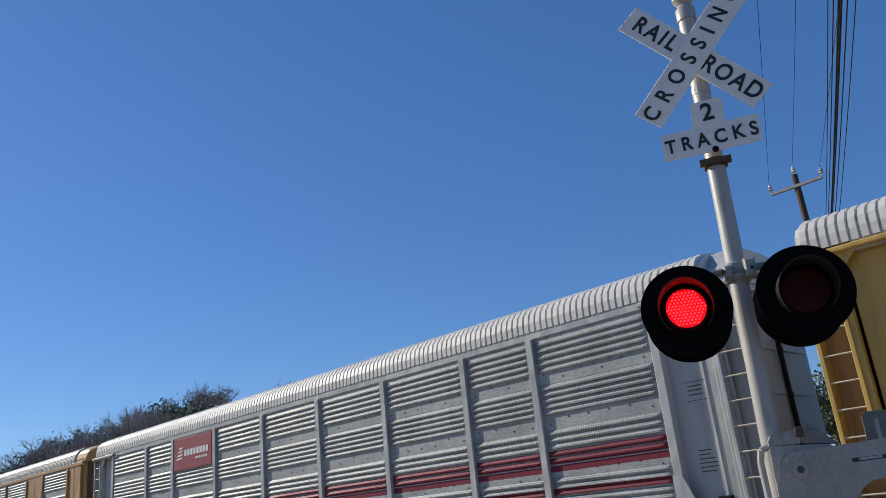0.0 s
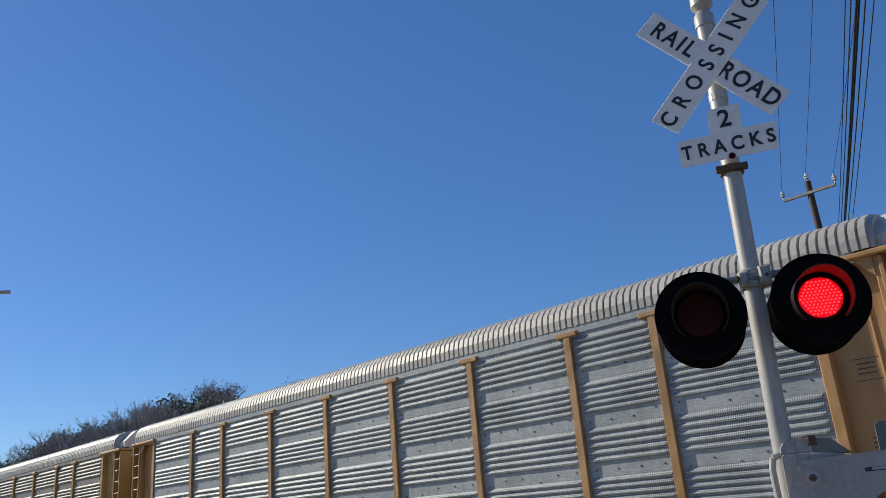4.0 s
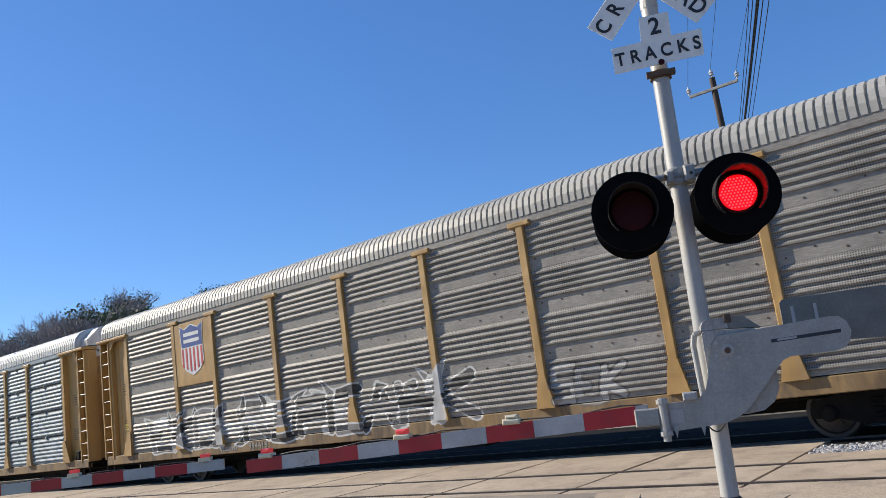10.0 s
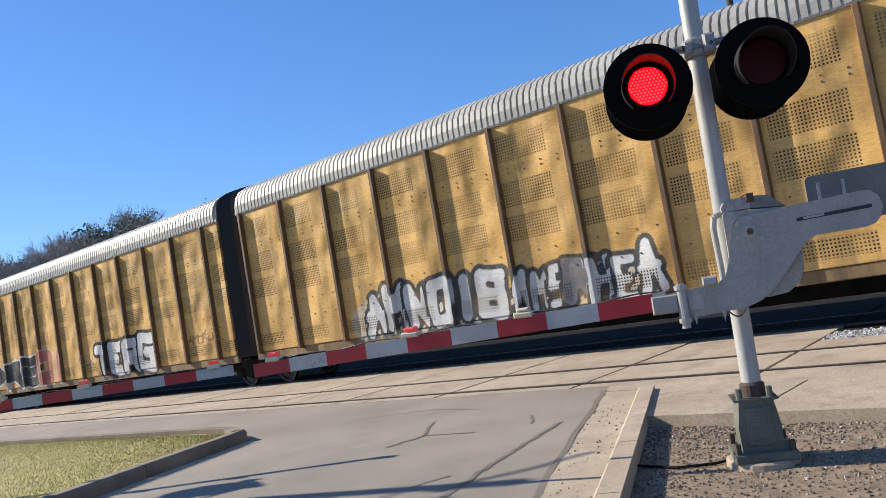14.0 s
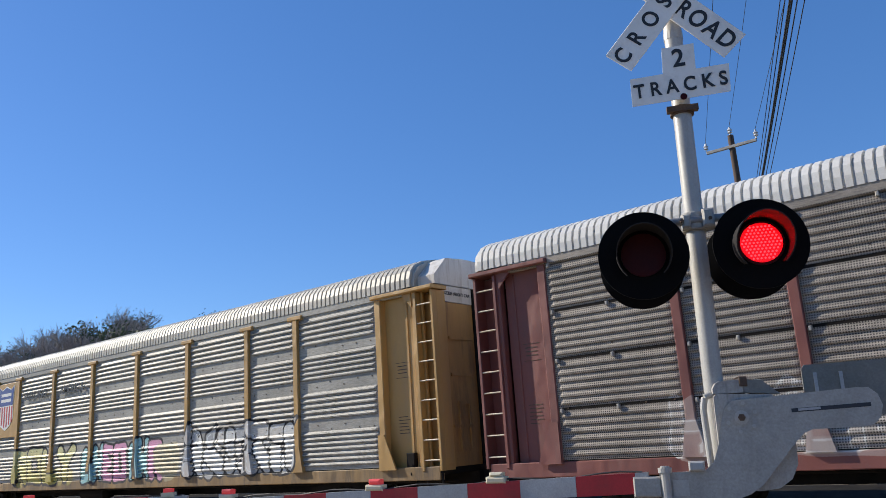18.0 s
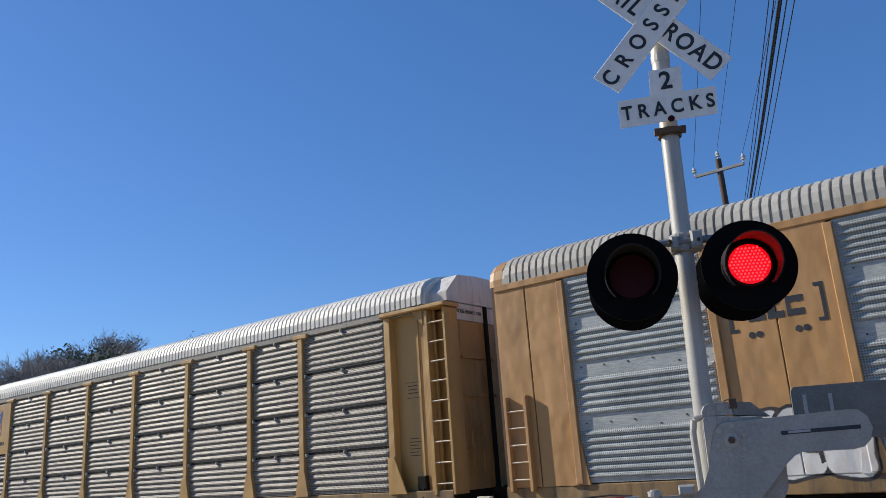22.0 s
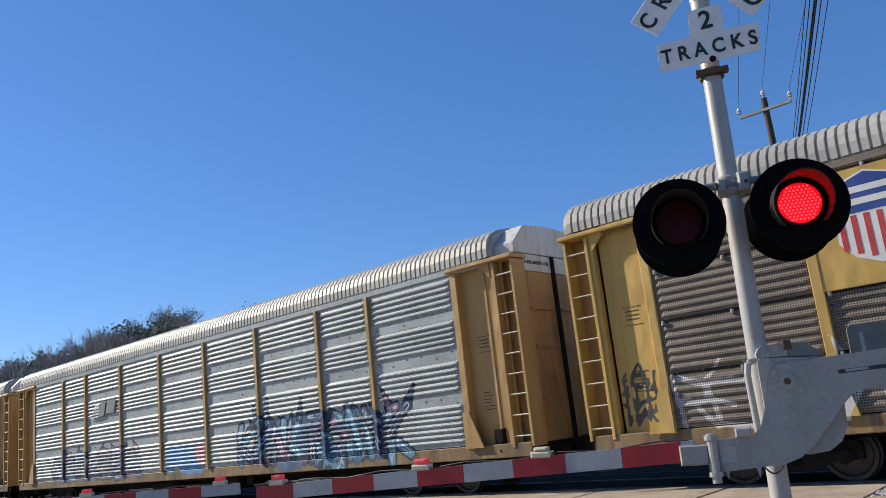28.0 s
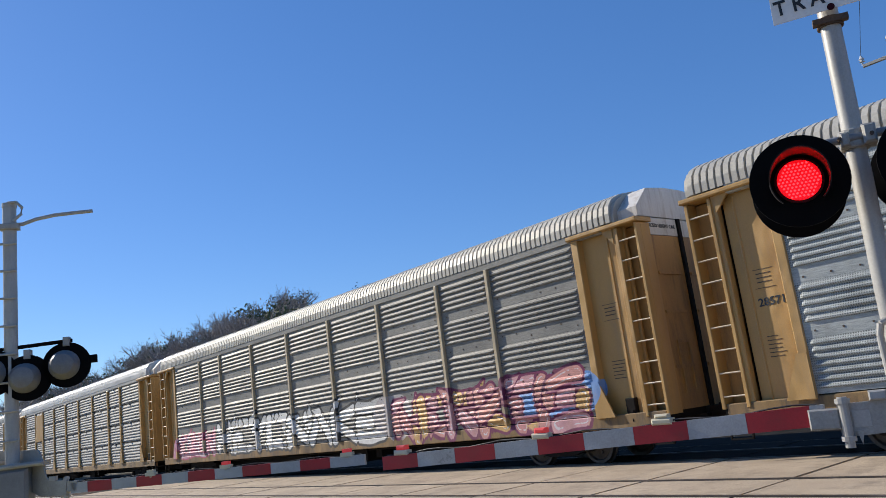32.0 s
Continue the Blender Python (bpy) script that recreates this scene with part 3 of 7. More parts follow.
ribbon("gutter_by_mast", "pale worn concrete gutter beside the road", 0.52, 0.15, KR, 3.45, -14, 1.55, M_KERB)
ribbon("gutter_of_verge", "pale concrete gutter along the verge", -0.28, 0.15, lambda y: KL(y) + 0.28, 1.2, -14, 2.2, M_KERB)
kerb([(KR(2.86) + 0.52, 2.86), (KR(-16) + 0.52, -16)], "kerb_by_mast", "pale concrete kerb of the road, worn", 0.19, 0.14)
kerb([(KL(-16), -16), (KL(0.75), 0.75), (-7.8, 1.25), (-8.4, 1.5), (-9.2, 1.55), (-40, 0.3)], "kerb_of_verge", "dark weathered concrete kerb round the grass verge", 0.2, 0.17, M_KERB_OLD)
g = Shape()
g.plate([(KL(-16) - 0.2, -16), (KL(0.7) - 0.2, 0.7), (-7.95, 1.1), (-8.45, 1.3), (-9.2, 1.35), (-40, 0.1), (-40, -16)], -0.15, 0.10)
piece("grass_verge", g, M_GRASS, "structure", "dry yellow-green grass verge with bare soil", "grass")
g = Shape()
g.plate([(KR(2.86) + 0.715, 2.86), (KR(1.36) + 0.715, 1.36), (-0.60, 1.35), (-0.52, 2.86)], -0.15, 0.10)
piece("pavement", g, M_CONCRETE, "structure", "pale concrete pavement slab", "pavement")
g = Shape()
g.plate([(KR(1.34) + 0.715, 1.34), (KR(-16) + 0.715, -16), (30, -16), (30, 3.9), (3.62, 3.9), (3.62, 1.30)], -0.15, 0.0)
piece("gravel_bed", g, M_GRAVEL, "structure", "brown gravel and soil round the signal base", "gravel")
g = Shape()
g.plate([(-0.575, 1.34), (3.58, 1.32), (3.58, 2.86), (-0.495, 2.86)], -0.15, 0.098)
piece("pavement_slab", g, M_CONCRETE, "structure", "pale concrete pavement slab", "pavement")


g = Shape()
g.plate([(KR(3.94), 3.94), (KR(3.47), 3.47), (KR(3.47) + 0.54, 3.47), (KR(2.88) + 0.54, 2.88), (3.6, 2.88), (3.6, 3.94)], -0.15, 0.006)
piece("pavement_apron", g, M_CONCRETE, "structure", "pale concrete apron between pavement and tracks", "pavement")


def stones(name, label, n, area, z, lo, hi, material, seed):
    """Loose stones strewn over an area: one joined mesh of small uneven lumps."""
    rnd = random.Random(seed)
    g = Shape()
    for _ in range(n):
        x, y = area(rnd)
        r = lo + (hi - lo) * rnd.random() ** 2.2
        i = len(g.v)
        t = rnd.uniform(0, 6.28)
        for k in range(5):
            w = t + k * 1.2566
            q = r * rnd.uniform(0.7, 1.2)
            g.v.append((x + q * math.cos(w), y + q * math.sin(w), z - 0.004))
            g.v.append((x + q * 0.6 * math.cos(w), y + q * 0.6 * math.sin(w), z + r * rnd.uniform(0.45, 0.95)))
        g.f += [(i + 2 * k, i + 2 * ((k + 1) % 5), i + 2 * ((k + 1) % 5) + 1, i + 2 * k + 1) for k in range(5)]
        g.f.append(tuple(i + 2 * k + 1 for k in range(5)))
    me = bpy.data.meshes.new(name)
    me.from_pydata(g.v, [], g.f)
    me.materials.append(material)
    return tagged(new(name, me), label, "stones", "", "stuff")


def island_tone(name, stops, rough=0.95):
    m, nt, bs = fresh(name)
    geo = nt.nodes.new("ShaderNodeNewGeometry")
    nt.links.new(ramp(nt, geo.outputs["Random Per Island"], stops), bs.inputs["Base Color"])
    bs.inputs["Roughness"].default_value = rough
    return m


M_STONES = island_tone("mixed_gravel_stones", [(0.0, (0.10, 0.068, 0.043)), (0.45, (0.20, 0.145, 0.095)), (0.85, (0.30, 0.235, 0.17)), (1.0, (0.50, 0.44, 0.37))])
M_BSTONES = island_tone("ballast_stones", [(0.0, (0.20, 0.19, 0.18)), (0.5, (0.36, 0.34, 0.32)), (1.0, (0.58, 0.56, 0.53))])


def by_mast(rnd):
    y = 1.28 - 12.0 * rnd.random() ** 1.7
    return KR(y) + 0.74 + rnd.random() ** 1.6 * 8.0, y


stones("loose_gravel", "brown and grey loose gravel round the signal base", 42000, by_mast, 0.0, 0.003, 0.017, M_STONES, 3)
stones("loose_ballast", "pale grey loose ballast stones beside the rails", 9000, lambda r: (r.uniform(0.9, 7.0), r.choice((r.uniform(3.9, 4.15), r.uniform(4.4, 7.7), r.uniform(5.9, 7.7)))), -0.06, 0.02, 0.055, M_BSTONES, 4)
stones("spilled_ballast", "pale grey ballast stones spilled over the crossing's edge", 2600, lambda r: (lambda u: (-1.40 + 2.4 * u, r.uniform(6.82, 7.72)))(r.random()), -0.03, 0.018, 0.05, M_BSTONES, 9)
stones("road_grit", "small stones and grit lying by the kerb", 140, lambda r: (lambda y: (KR(y) + r.choice((0.48, 0.5, 0.3)) * r.random(), y))(r.uniform(-3, 2.6)), 0.006, 0.004, 0.014, M_STONES, 6)


def blades(name, label, n, area, z, material, seed):
    rnd = random.Random(seed)
    g = Shape()
    for _ in range(n):
        x, y = area(rnd)
        h = rnd.uniform(0.008, 0.032)
        w = rnd.uniform(0, 6.28)
        dx, dy = 0.004 * math.cos(w), 0.004 * math.sin(w)
        lx, ly = rnd.gauss(0, 0.5) * h, rnd.gauss(0, 0.5) * h
        i = len(g.v)
        g.v += [(x - dx, y - dy, z), (x + dx, y + dy, z), (x + lx, y + ly, z + h)]
        g.f.append((i, i + 1, i + 2))
    me = bpy.data.meshes.new(name)
    me.from_pydata(g.v, [], g.f)
    me.materials.append(material)
    return tagged(new(name, me), label, "grass", "", "stuff")


M_BLADES = island_tone("grass_blades", [(0.0, (0.33, 0.27, 0.10)), (0.5, (0.40, 0.36, 0.11)), (0.8, (0.27, 0.28, 0.07)), (1.0, (0.52, 0.43, 0.22))])


def on_verge(rnd):
    y = 1.25 - 5.5 * rnd.random() ** 1.5
    return min(KL(y), -7.9 if y > 0.75 else 0) - 0.25 - rnd.random() ** 1.3 * 13, y


blades("verge_grass", "short dry yellow-green grass on the verge", 70000, on_verge, 0.10, M_BLADES, 8)

cable = thing("ground_cable", "thin black cable lying on the gravel", "cable")
part("cable_run", Shape().rope([(-1.25, 0.02, 0.012), (-0.94, -0.06, 0.014), (-0.65, -0.10, 0.016), (-0.42, 0.02, 0.014), (-0.26, 0.19, 0.02)], 0.011, 6), M_BLACK, cable)

# dark sealed cracks that run over the asphalt
def crack(pts, w):
    g = Shape()
    rnd = random.Random(int(pts[0][0] * 100))
    fine = []
    for (ax, ay), (bx, by) in zip(pts, pts[1:]):
        for k in range(10):
            t = k / 10
            fine.append((ax + (bx - ax) * t + rnd.gauss(0, 0.012), ay + (by - ay) * t + rnd.gauss(0, 0.012)))
    for (ax, ay), (bx, by) in zip(fine, fine[1:]):
        d = Vector((bx - ax, by - ay)).normalized() * w
        i = len(g.v)
        g.v += [(ax - d.y, ay + d.x, 0.005), (ax + d.y, ay - d.x, 0.005), (bx + d.y, by - d.x, 0.005), (bx - d.y, by + d.x, 0.005)]
        g.f.append((i, i + 1, i + 2, i + 3))
    me = bpy.data.meshes.new("sealed_crack")
    me.from_pydata(g.v, [], g.f)
    me.materials.append(M_TAR)
    return tagged(new("sealed_crack", me), "dark tar-sealed crack in the asphalt", "road crack", "sealed cracks", "structure")


M_TAR = surface("tar", (0.15, 0.125, 0.095), (0.20, 0.17, 0.13), 0.7, 0, 60, 4, 0.3, 0.2)
crack([(-2.1, -1.5), (-2.22, -0.94), (-2.40, -0.2), (-2.53, 0.4), (-2.66, 1.1), (-2.78, 1.75)], 0.030)
crack([(-4.43, 0.69), (-4.34, 1.23), (-4.60, 1.6), (-4.89, 2.06)], 0.022)
crack([(-4.34, 1.23), (-3.61, 1.35)], 0.014)
crack([(-2.77, -0.68), (-2.63, -0.31)], 0.012)
crack([(-3.46, 2.17), (-3.09, 1.64)], 0.016)
crack([(-6.8, 2.4), (-5.6, 2.9), (-4.4, 2.7)], 0.008)
crack([(KR(3.6) - 0.03, 3.6), (KR(0) - 0.03, 0), (KR(-4) - 0.03, -4)], 0.032)

# timber sleepers outside the crossing, each a part of its track
sleeper = Shape().block(-0.115, 0.115, -1.3, 1.3, -0.30, -0.125).mesh("sleeper", M_WOODPOLE)
for ty, tn in zip(TRACK_Y, ("near_track", "far_track")):
    for x0, n in ((1.2, 40), (-64.0, 55)):
        for k in range(n):
            so = part("sleeper", sleeper, M_WOODPOLE, bpy.data.objects[tn])
            so.location = (x0 + 0.53 * k, ty, 0.10)
            so.rotation_euler = (0, 0, random.uniform(-0.015, 0.015))

# ---- the train ----
EDGES = [-11.67, -8.85, -6.87, -4.1, -1.37, 1.37, 4.1, 6.87, 8.85, 11.67]
NEAR = -1.5


def sheet_profile(z0, z1, seams):
    """Depth along the height of a side sheet: groups of pressed ridges between flat bands."""
    pts = [(z0, 0.0)]
    if seams:
        bands_ = [(z0 + (z1 - z0) * k / 4 + 0.05, z0 + (z1 - z0) * (k + 1) / 4 - 0.05) for k in range(4)]
    else:
        H = z1 - z0
        bands_ = [(z0 + H * a, z0 + H * b) for a, b in RIDGED]
    for b0, b1 in bands_:
        n = max(3, round((b1 - b0) / (0.14 if seams else 0.125)))
        w = (b1 - b0) / n
        for k in range(n):
            z = b0 + k * w
            d = 0.03 if seams else 0.04
            pts += [(z + w * 0.10, 0.0), (z + w * 0.20, -d), (z + w * 0.40, -d - 0.003), (z + w * 0.90, 0.0)]
        if seams:
            pts += [(b1 + 0.02, 0.0), (b1 + 0.025, 0.05), (b1 + 0.070, 0.05), (b1 + 0.075, 0.0)]
    pts.append((z1, 0.0))
    return [p for p in pts if z0 <= p[0] <= z1]


def corrugated(x0, x1, z0, z1, seams, low=0.0):
    """A pressed side sheet; below the height low it is finely divided to take spray paint."""
    g = Shape()
    prof = sheet_profile(z0, z1, seams)
    cut = max([k for k, p in enumerate(prof) if p[0] <= low] or [0])

    def strip(rows, n):
        # the pressed ridges run out a little short of the posts
        xs = [(x0, 0.0), (x0 + 0.055, 0.0), (x0 + 0.115, 0.8), (x0 + 0.15, 1.0)]
        xs += [(x0 + 0.15 + (x1 - x0 - 0.30) * k / n, 1.0) for k in range(1, n)]
        xs += [(x1 - 0.15, 1.0), (x1 - 0.115, 0.8), (x1 - 0.055, 0.0), (x1, 0.0)]
        i, m = len(g.v), len(rows)
        for x, k in xs:
            g.v += [(x, NEAR + d * k, z) for z, d in rows]
        g.f += [(i + k * m + q, i + k * m + q + 1, i + (k + 1) * m + q + 1, i + (k + 1) * m + q) for k in range(len(xs) - 1) for q in range(m - 1)]

    if cut:
        rows = []
        for (za, da), (zb, db) in zip(prof[:cut], prof[1:cut + 1]):
            n = max(1, math.ceil((zb - za) / 0.055))
            rows += [(za + (zb - za) * k / n, da + (db - da) * k / n) for k in range(n)]
        strip(rows + [prof[cut]], max(2, round((x1 - x0) / 0.05)))
    strip(prof[cut:], 1)
    i = len(g.v)
    for x in (x0, x1):
        g.v += [(x, NEAR, z0), (x, NEAR, z1), (x, NEAR + 0.08, z1), (x, NEAR + 0.08, z0)]
    g.f += [(i, i + 1, i + 2, i + 3), (i + 4, i + 5, i + 6, i + 7), (i + 2, i + 3, i + 7, i + 6)]
    return g


ARCH = [(-1.5, 4.9), (-1.5, 5.04), (-1.45, 5.22), (-1.32, 5.37), (-1.04, 5.50), (-0.55, 5.60), (0, 5.64)]
ARCH = ARCH + [(-y, z) for y, z in reversed(ARCH[:-1])]


def roof_shape(x0, x1, lift=0.0):
    """A rounded roof of overlapping ribbed sheets."""
    g = Shape()
    n = len(ARCH)
    xs = [(x0, 0.0)]
    pitch = 0.155
    x = x0 + 0.08
    while x + pitch < x1:
        xs += [(x, 0.0), (x + 0.012, 0.05), (x + 0.118, 0.05), (x + 0.130, 0.0)]
        x += pitch
    xs.append((x1, 0.0))
    for x, h in xs:
        for y, z in ARCH:
            g.v.append((x, y * (1 + h * 0.6), 4.9 + (z - 4.9) * (1 + lift) + (h if z > 4.95 else 0)))
    for j in range(len(xs) - 1):
        for k in range(n - 1):
            g.f.append((j * n + k, j * n + k + 1, (j + 1) * n + k + 1, (j + 1) * n + k))
    g.f += [tuple(range(n)), tuple(len(g.v) - n + k for k in range(n))]
    return g


HOOD = [(-1.36, 4.90), (-1.36, 5.10), (-0.92, 5.50), (-0.3, 5.55), (0.3, 5.55), (0.92, 5.50), (1.36, 5.10), (1.36, 4.90)]


def hood_shape(x0, x1, lift=0.0):
    """The white end frame above the doors: flat top, chamfered shoulders, leaning back to the roof."""
    g = Shape()
    n = len(HOOD)
    for x, k in ((x0, 0.99), (x0 + (x1 - x0) * 0.4, 1.03), (x1, 1.03)):
        g.v += [(x, y, 4.9 + (z - 4.9) * k * (1 + lift) + 0.01) for y, z in HOOD]
    for j in range(2):
        for k in range(n - 1):
            g.f.append((j * n + k, j * n + k + 1, (j + 1) * n + k + 1, (j + 1) * n + k))
    g.f += [tuple(range(n)), tuple(2 * n + k for k in range(n))]
    return g


def arch_hood_shape(x0, x1):
    """A rounded roof end, closed at its outer side."""
    g = Shape()
    n = len(ARCH)
    for x, k in ((x0, 1.0), (x0 + (x1 - x0) * 0.65, 1.0), (x1, 0.9)):
        g.v += [(x, y * (1 if k == 1 else 0.98), 4.9 + (z - 4.9) * k + 0.01) for y, z in ARCH]
    for j in range(2):
        for k in range(n - 1):
            g.f.append((j * n + k, j * n + k + 1, (j + 1) * n + k + 1, (j + 1) * n + k))
    g.f.append(tuple(2 * n + k for k in range(n)))
    return g


def post_shape(x, foot=True, cap=True, w=0.075):
    g = Shape()
    g.block(x - w, x + w, NEAR - 0.085, NEAR + 0.02, 1.05, 4.74, 0.012)
    if cap:
        g.block(x - 0.26, x + 0.26, NEAR - 0.10, NEAR + 0.02, 4.70, 4.80, 0.015)
    if foot:
        g.slab([(x - 0.22, 1.03), (x + 0.22, 1.03), (x + w + 0.01, 1.62), (x - w - 0.01, 1.62)], NEAR - 0.10, NEAR)
    return g


CACHE = {}


RAISED = set()


def heighten(car, f=1.012):
    """Stretches the body of a car above its floor to its full height."""
    for o in car.children:
        if o.data and o.data.name not in RAISED:
            RAISED.add(o.data.name)
            for v in o.data.vertices:
                if v.co.z > 1.06:
                    v.co.z = 1.06 + (v.co.z - 1.06) * f
        if o.location.z > 1.06:
            o.location.z = 1.06 + (o.location.z - 1.06) * f
        heighten(o, f)
    return car


def shared(key, make, material, smooth=False):
    k = (key, material.name)
    if k not in CACHE:
        CACHE[k] = make().mesh(key if isinstance(key, str) else key[0], material, smooth)
    return CACHE[k]


def wheelset_shape():
    g = Shape()
    for s in (-0.75, 0.75):
        o = 1 if s > 0 else -1
        g.lathe([(0.10, s + 0.07 * o), (0.14, s + 0.06 * o), (0.33, s + 0.02 * o), (0.36, s + 0.06 * o), (0.42, s + 0.06 * o), (0.425, s - 0.045 * o), (0.455, s - 0.06 * o), (0.455, s - 0.085 * o), (0.36, s - 0.085 * o), (0.30, s - 0.03 * o)], "Y", 26)
        for k in range(4):
            w = k * math.pi / 2
            g.box(0.2 * math.cos(w) - 0.03, 0.2 * math.cos(w) + 0.03, s + (0.03 if o > 0 else -0.08), s + (0.08 if o > 0 else -0.03), 0.2 * math.sin(w) - 0.03, 0.2 * math.sin(w) + 0.03)
    g.tube((0, -1.02, 0), (0, 1.02, 0), 0.085, n=12)
    return g


def side_frame_shape(s):
    g = Shape()
    g.slab([(-1.15, 0.62), (-1.15, 0.36), (-0.75, 0.34), (-0.35, 0.22), (0.35, 0.22), (0.75, 0.34), (1.15, 0.36), (1.15, 0.62), (0.45, 0.80), (-0.45, 0.80)], s * 0.93, s * 1.07)
    for x in (-0.88, 0.88):
        g.lathe([(0.13, s * 0.98), (0.13, s * 1.13), (0.09, s * 1.16)], "Y", 14, (x, 0, 0.43))
    for k in range(5):
        z = 0.30 + k * 0.075
        g.lathe([(0.10, z), (0.125, z + 0.018), (0.10, z + 0.036)], "Z", 12, (-0.13, s * 1.0, 0))
        g.lathe([(0.10, z), (0.125, z + 0.018), (0.10, z + 0.036)], "Z", 12, (0.13, s * 1.0, 0))
    return g


WHEELSETS = []


def bogie(parent, x):
    b = new("truck")
    b.parent = parent
    b.location = (x, 0, 0)
    for s in (-1, 1):
        part("side_frame", shared(("side_frame", s), lambda: side_frame_shape(s), M_BLACK), M_BLACK, b)
    part("bolster", shared("bolster", lambda: Shape().box(-0.22, 0.22, -1.0, 1.0, 0.46, 0.82), M_BLACK), M_BLACK, b)
    for dx in (-0.88, 0.88):
        w = part("wheelset", shared("wheelset", wheelset_shape, M_WHEEL, True), M_WHEEL, b, "dark steel wheels on an axle")
        w.matrix_parent_inverse = Matrix.Translation((dx, 0, 0.43))
        WHEELSETS.append(w)


def ladder(parent, x0, x1, material, y=NEAR - 0.04, z0=0.95, z1=4.75, n=9):
    g = Shape()
    g.block(x0 - 0.035, x0 + 0.035, y, y + 0.16, z0, z1, 0.01)
    g.block(x1 - 0.035, x1 + 0.035, y, y + 0.16, z0, z1, 0.01)
    lad = part("ladder", g, material, parent)
    for k in range(n):
        z = z0 + 0.22 + (z1 - z0 - 0.5) * k / (n - 1)
        # rungs paler than the stiles
        part("rung", Shape().tube((x0, y + 0.03, z), (x1, y + 0.03, z), 0.016, n=6), M_RUNG, lad)
    return lad


def end_fittings(car, s, frame, door, hood, lift=0.0):
    """The closed end of a car carrier: s = 1 for the leading end. A recessed bay with a ladder at its outer edge."""
    def span(a, b):
        return sorted((a * s, b * s))
    deep = NEAR + 0.14
    # trailing plate stops short; the dark slit imitates a deep shadow
    a, b = span(11.74, 12.95 if s > 0 else 12.69)
    part("corner_plate", Shape().block(a, b, deep, deep + 0.06, 0.98, 4.78), frame, car)
    a, b = span(11.62, 11.80)
    part("corner_post", Shape().block(a, b, NEAR - 0.04, deep + 0.02, 0.98, 4.76, 0.015), frame, car)
    part("post_foot", Shape().slab([(s * 11.62, 1.0), (s * 12.12, 1.0), (s * 11.80, 1.75), (s * 11.62, 1.75)], NEAR - 0.095, NEAR - 0.06), frame, car)
    a, b = span(12.46, 12.50)
    part("stiffener", Shape().block(a, b, deep - 0.02, deep + 0.01, 1.0, 4.7), frame, car)
    a, b = span(12.74, 12.86)
    part("end_post", Shape().block(a, b, NEAR, deep + 0.02, 0.9, 4.80, 0.015), frame, car)
    a, b = span(11.55, 13.44)
    part("eave_shelf", Shape().block(a, b, NEAR - 0.12, NEAR + 0.42, 4.77, 4.86, 0.02), frame, car)
    part("shelf_gusset", Shape().slab([(s * 12.45, 4.77), (s * 12.75, 4.77), (s * 12.75, 4.45)], NEAR - 0.02, NEAR + 0.02), frame, car)
    a, b = span(12.86, 13.35)
    ladder(car, a, b, frame)
    a, b = span(12.84, 13.37)
    # back of the ladder bay browner than the frame, for the recess's shade
    part("ladder_back", Shape().block(a, b, NEAR + 0.30, NEAR + 0.34, 0.95, 4.75, 0.01), M_DOOR if frame in (M_TAN, M_YELLOW, M_ORANGE) else frame, car)
    a, b = span(13.335, 13.39)
    part("corner_strip", Shape().block(a, b, NEAR + 0.10, NEAR + 0.40, 0.95, 4.75, 0.01), frame, car)
    d = None
    for y0, y1 in ((-1.14, -0.03), (0.03, 1.36)):
        a, b = span(12.9, 13.33)
        d = part("end_door", Shape().box(a, b, y0, y1, 1.0, 4.52), door, car)
        a, b = span(12.9, 13.34)
        part("upper_door", Shape().box(a, b, y0, y1, 4.53, 4.89), hood, car)
        a, b = span(13.33, 13.36)
        ym = (y0 + y1) / 2
        for z in (1.8, 2.9, 3.7):
            part("door_bar", Shape().box(a, b, y0 + 0.15, y1 - 0.15, z, z + 0.06), door, d)
        part("door_frame", Shape().box(a, b, ym - 0.2, ym + 0.2, 1.3, 1.36).box(a, b, ym - 0.2, ym + 0.2, 2.3, 2.36).box(a, b, ym - 0.2, ym - 0.16, 1.36, 2.3).box(a, b, ym + 0.16, ym + 0.2, 1.36, 2.3), door, d)
    a, b = span(13.33, 13.39)
    part("door_seam", Shape().box(a, b, -0.05, 0.05, 1.0, 4.9), M_BLACK, car)
    part("roof_hood", shared(("roof_hood", s, lift), lambda: hood_shape((12.82 if s > 0 else 13.2) * s, 13.34 * s, lift), hood), hood, car)
    if s > 0:
        l = lettering("EXCESS HEIGHT CAR", 0.105, 0.002)
        l.transform(Matrix.Translation((13.348, -0.62, 4.72)) @ Matrix.Rotation(radians(90), 4, "Z"))
        l.materials.append(M_EMDARK)
        part("stencil", l, M_EMDARK, car)
    a, b = span(11.8, 13.35)
    part("sill_step", Shape().box(a, b, NEAR + 0.0, NEAR + 0.36, 0.90, 0.96), M_BLACK, car)
    a, b = span(12.9, 13.35)
    part("stirrup", Shape().box(a, a + 0.03, NEAR, NEAR + 0.04, 0.42, 0.9).box(b - 0.03, b, NEAR, NEAR + 0.04, 0.42, 0.9).box(a, b, NEAR, NEAR + 0.04, 0.40, 0.43), M_BLACK, car)
    if s > 0:
        x = 12.45
        part("brake_housing", Shape().block(x - 0.13, x + 0.11, NEAR + 0.03, NEAR + 0.14, 1.02, 1.34, 0.02), M_BLACK, car, "black hand brake housing")
        part("brake_chain", Shape().rope([(x + 0.05, NEAR + 0.02, 1.1), (x + 0.04, NEAR - 0.02, 0.9), (x + 0.1, NEAR + 0.2, 0.6)], 0.018, 6), M_BLACK, car)


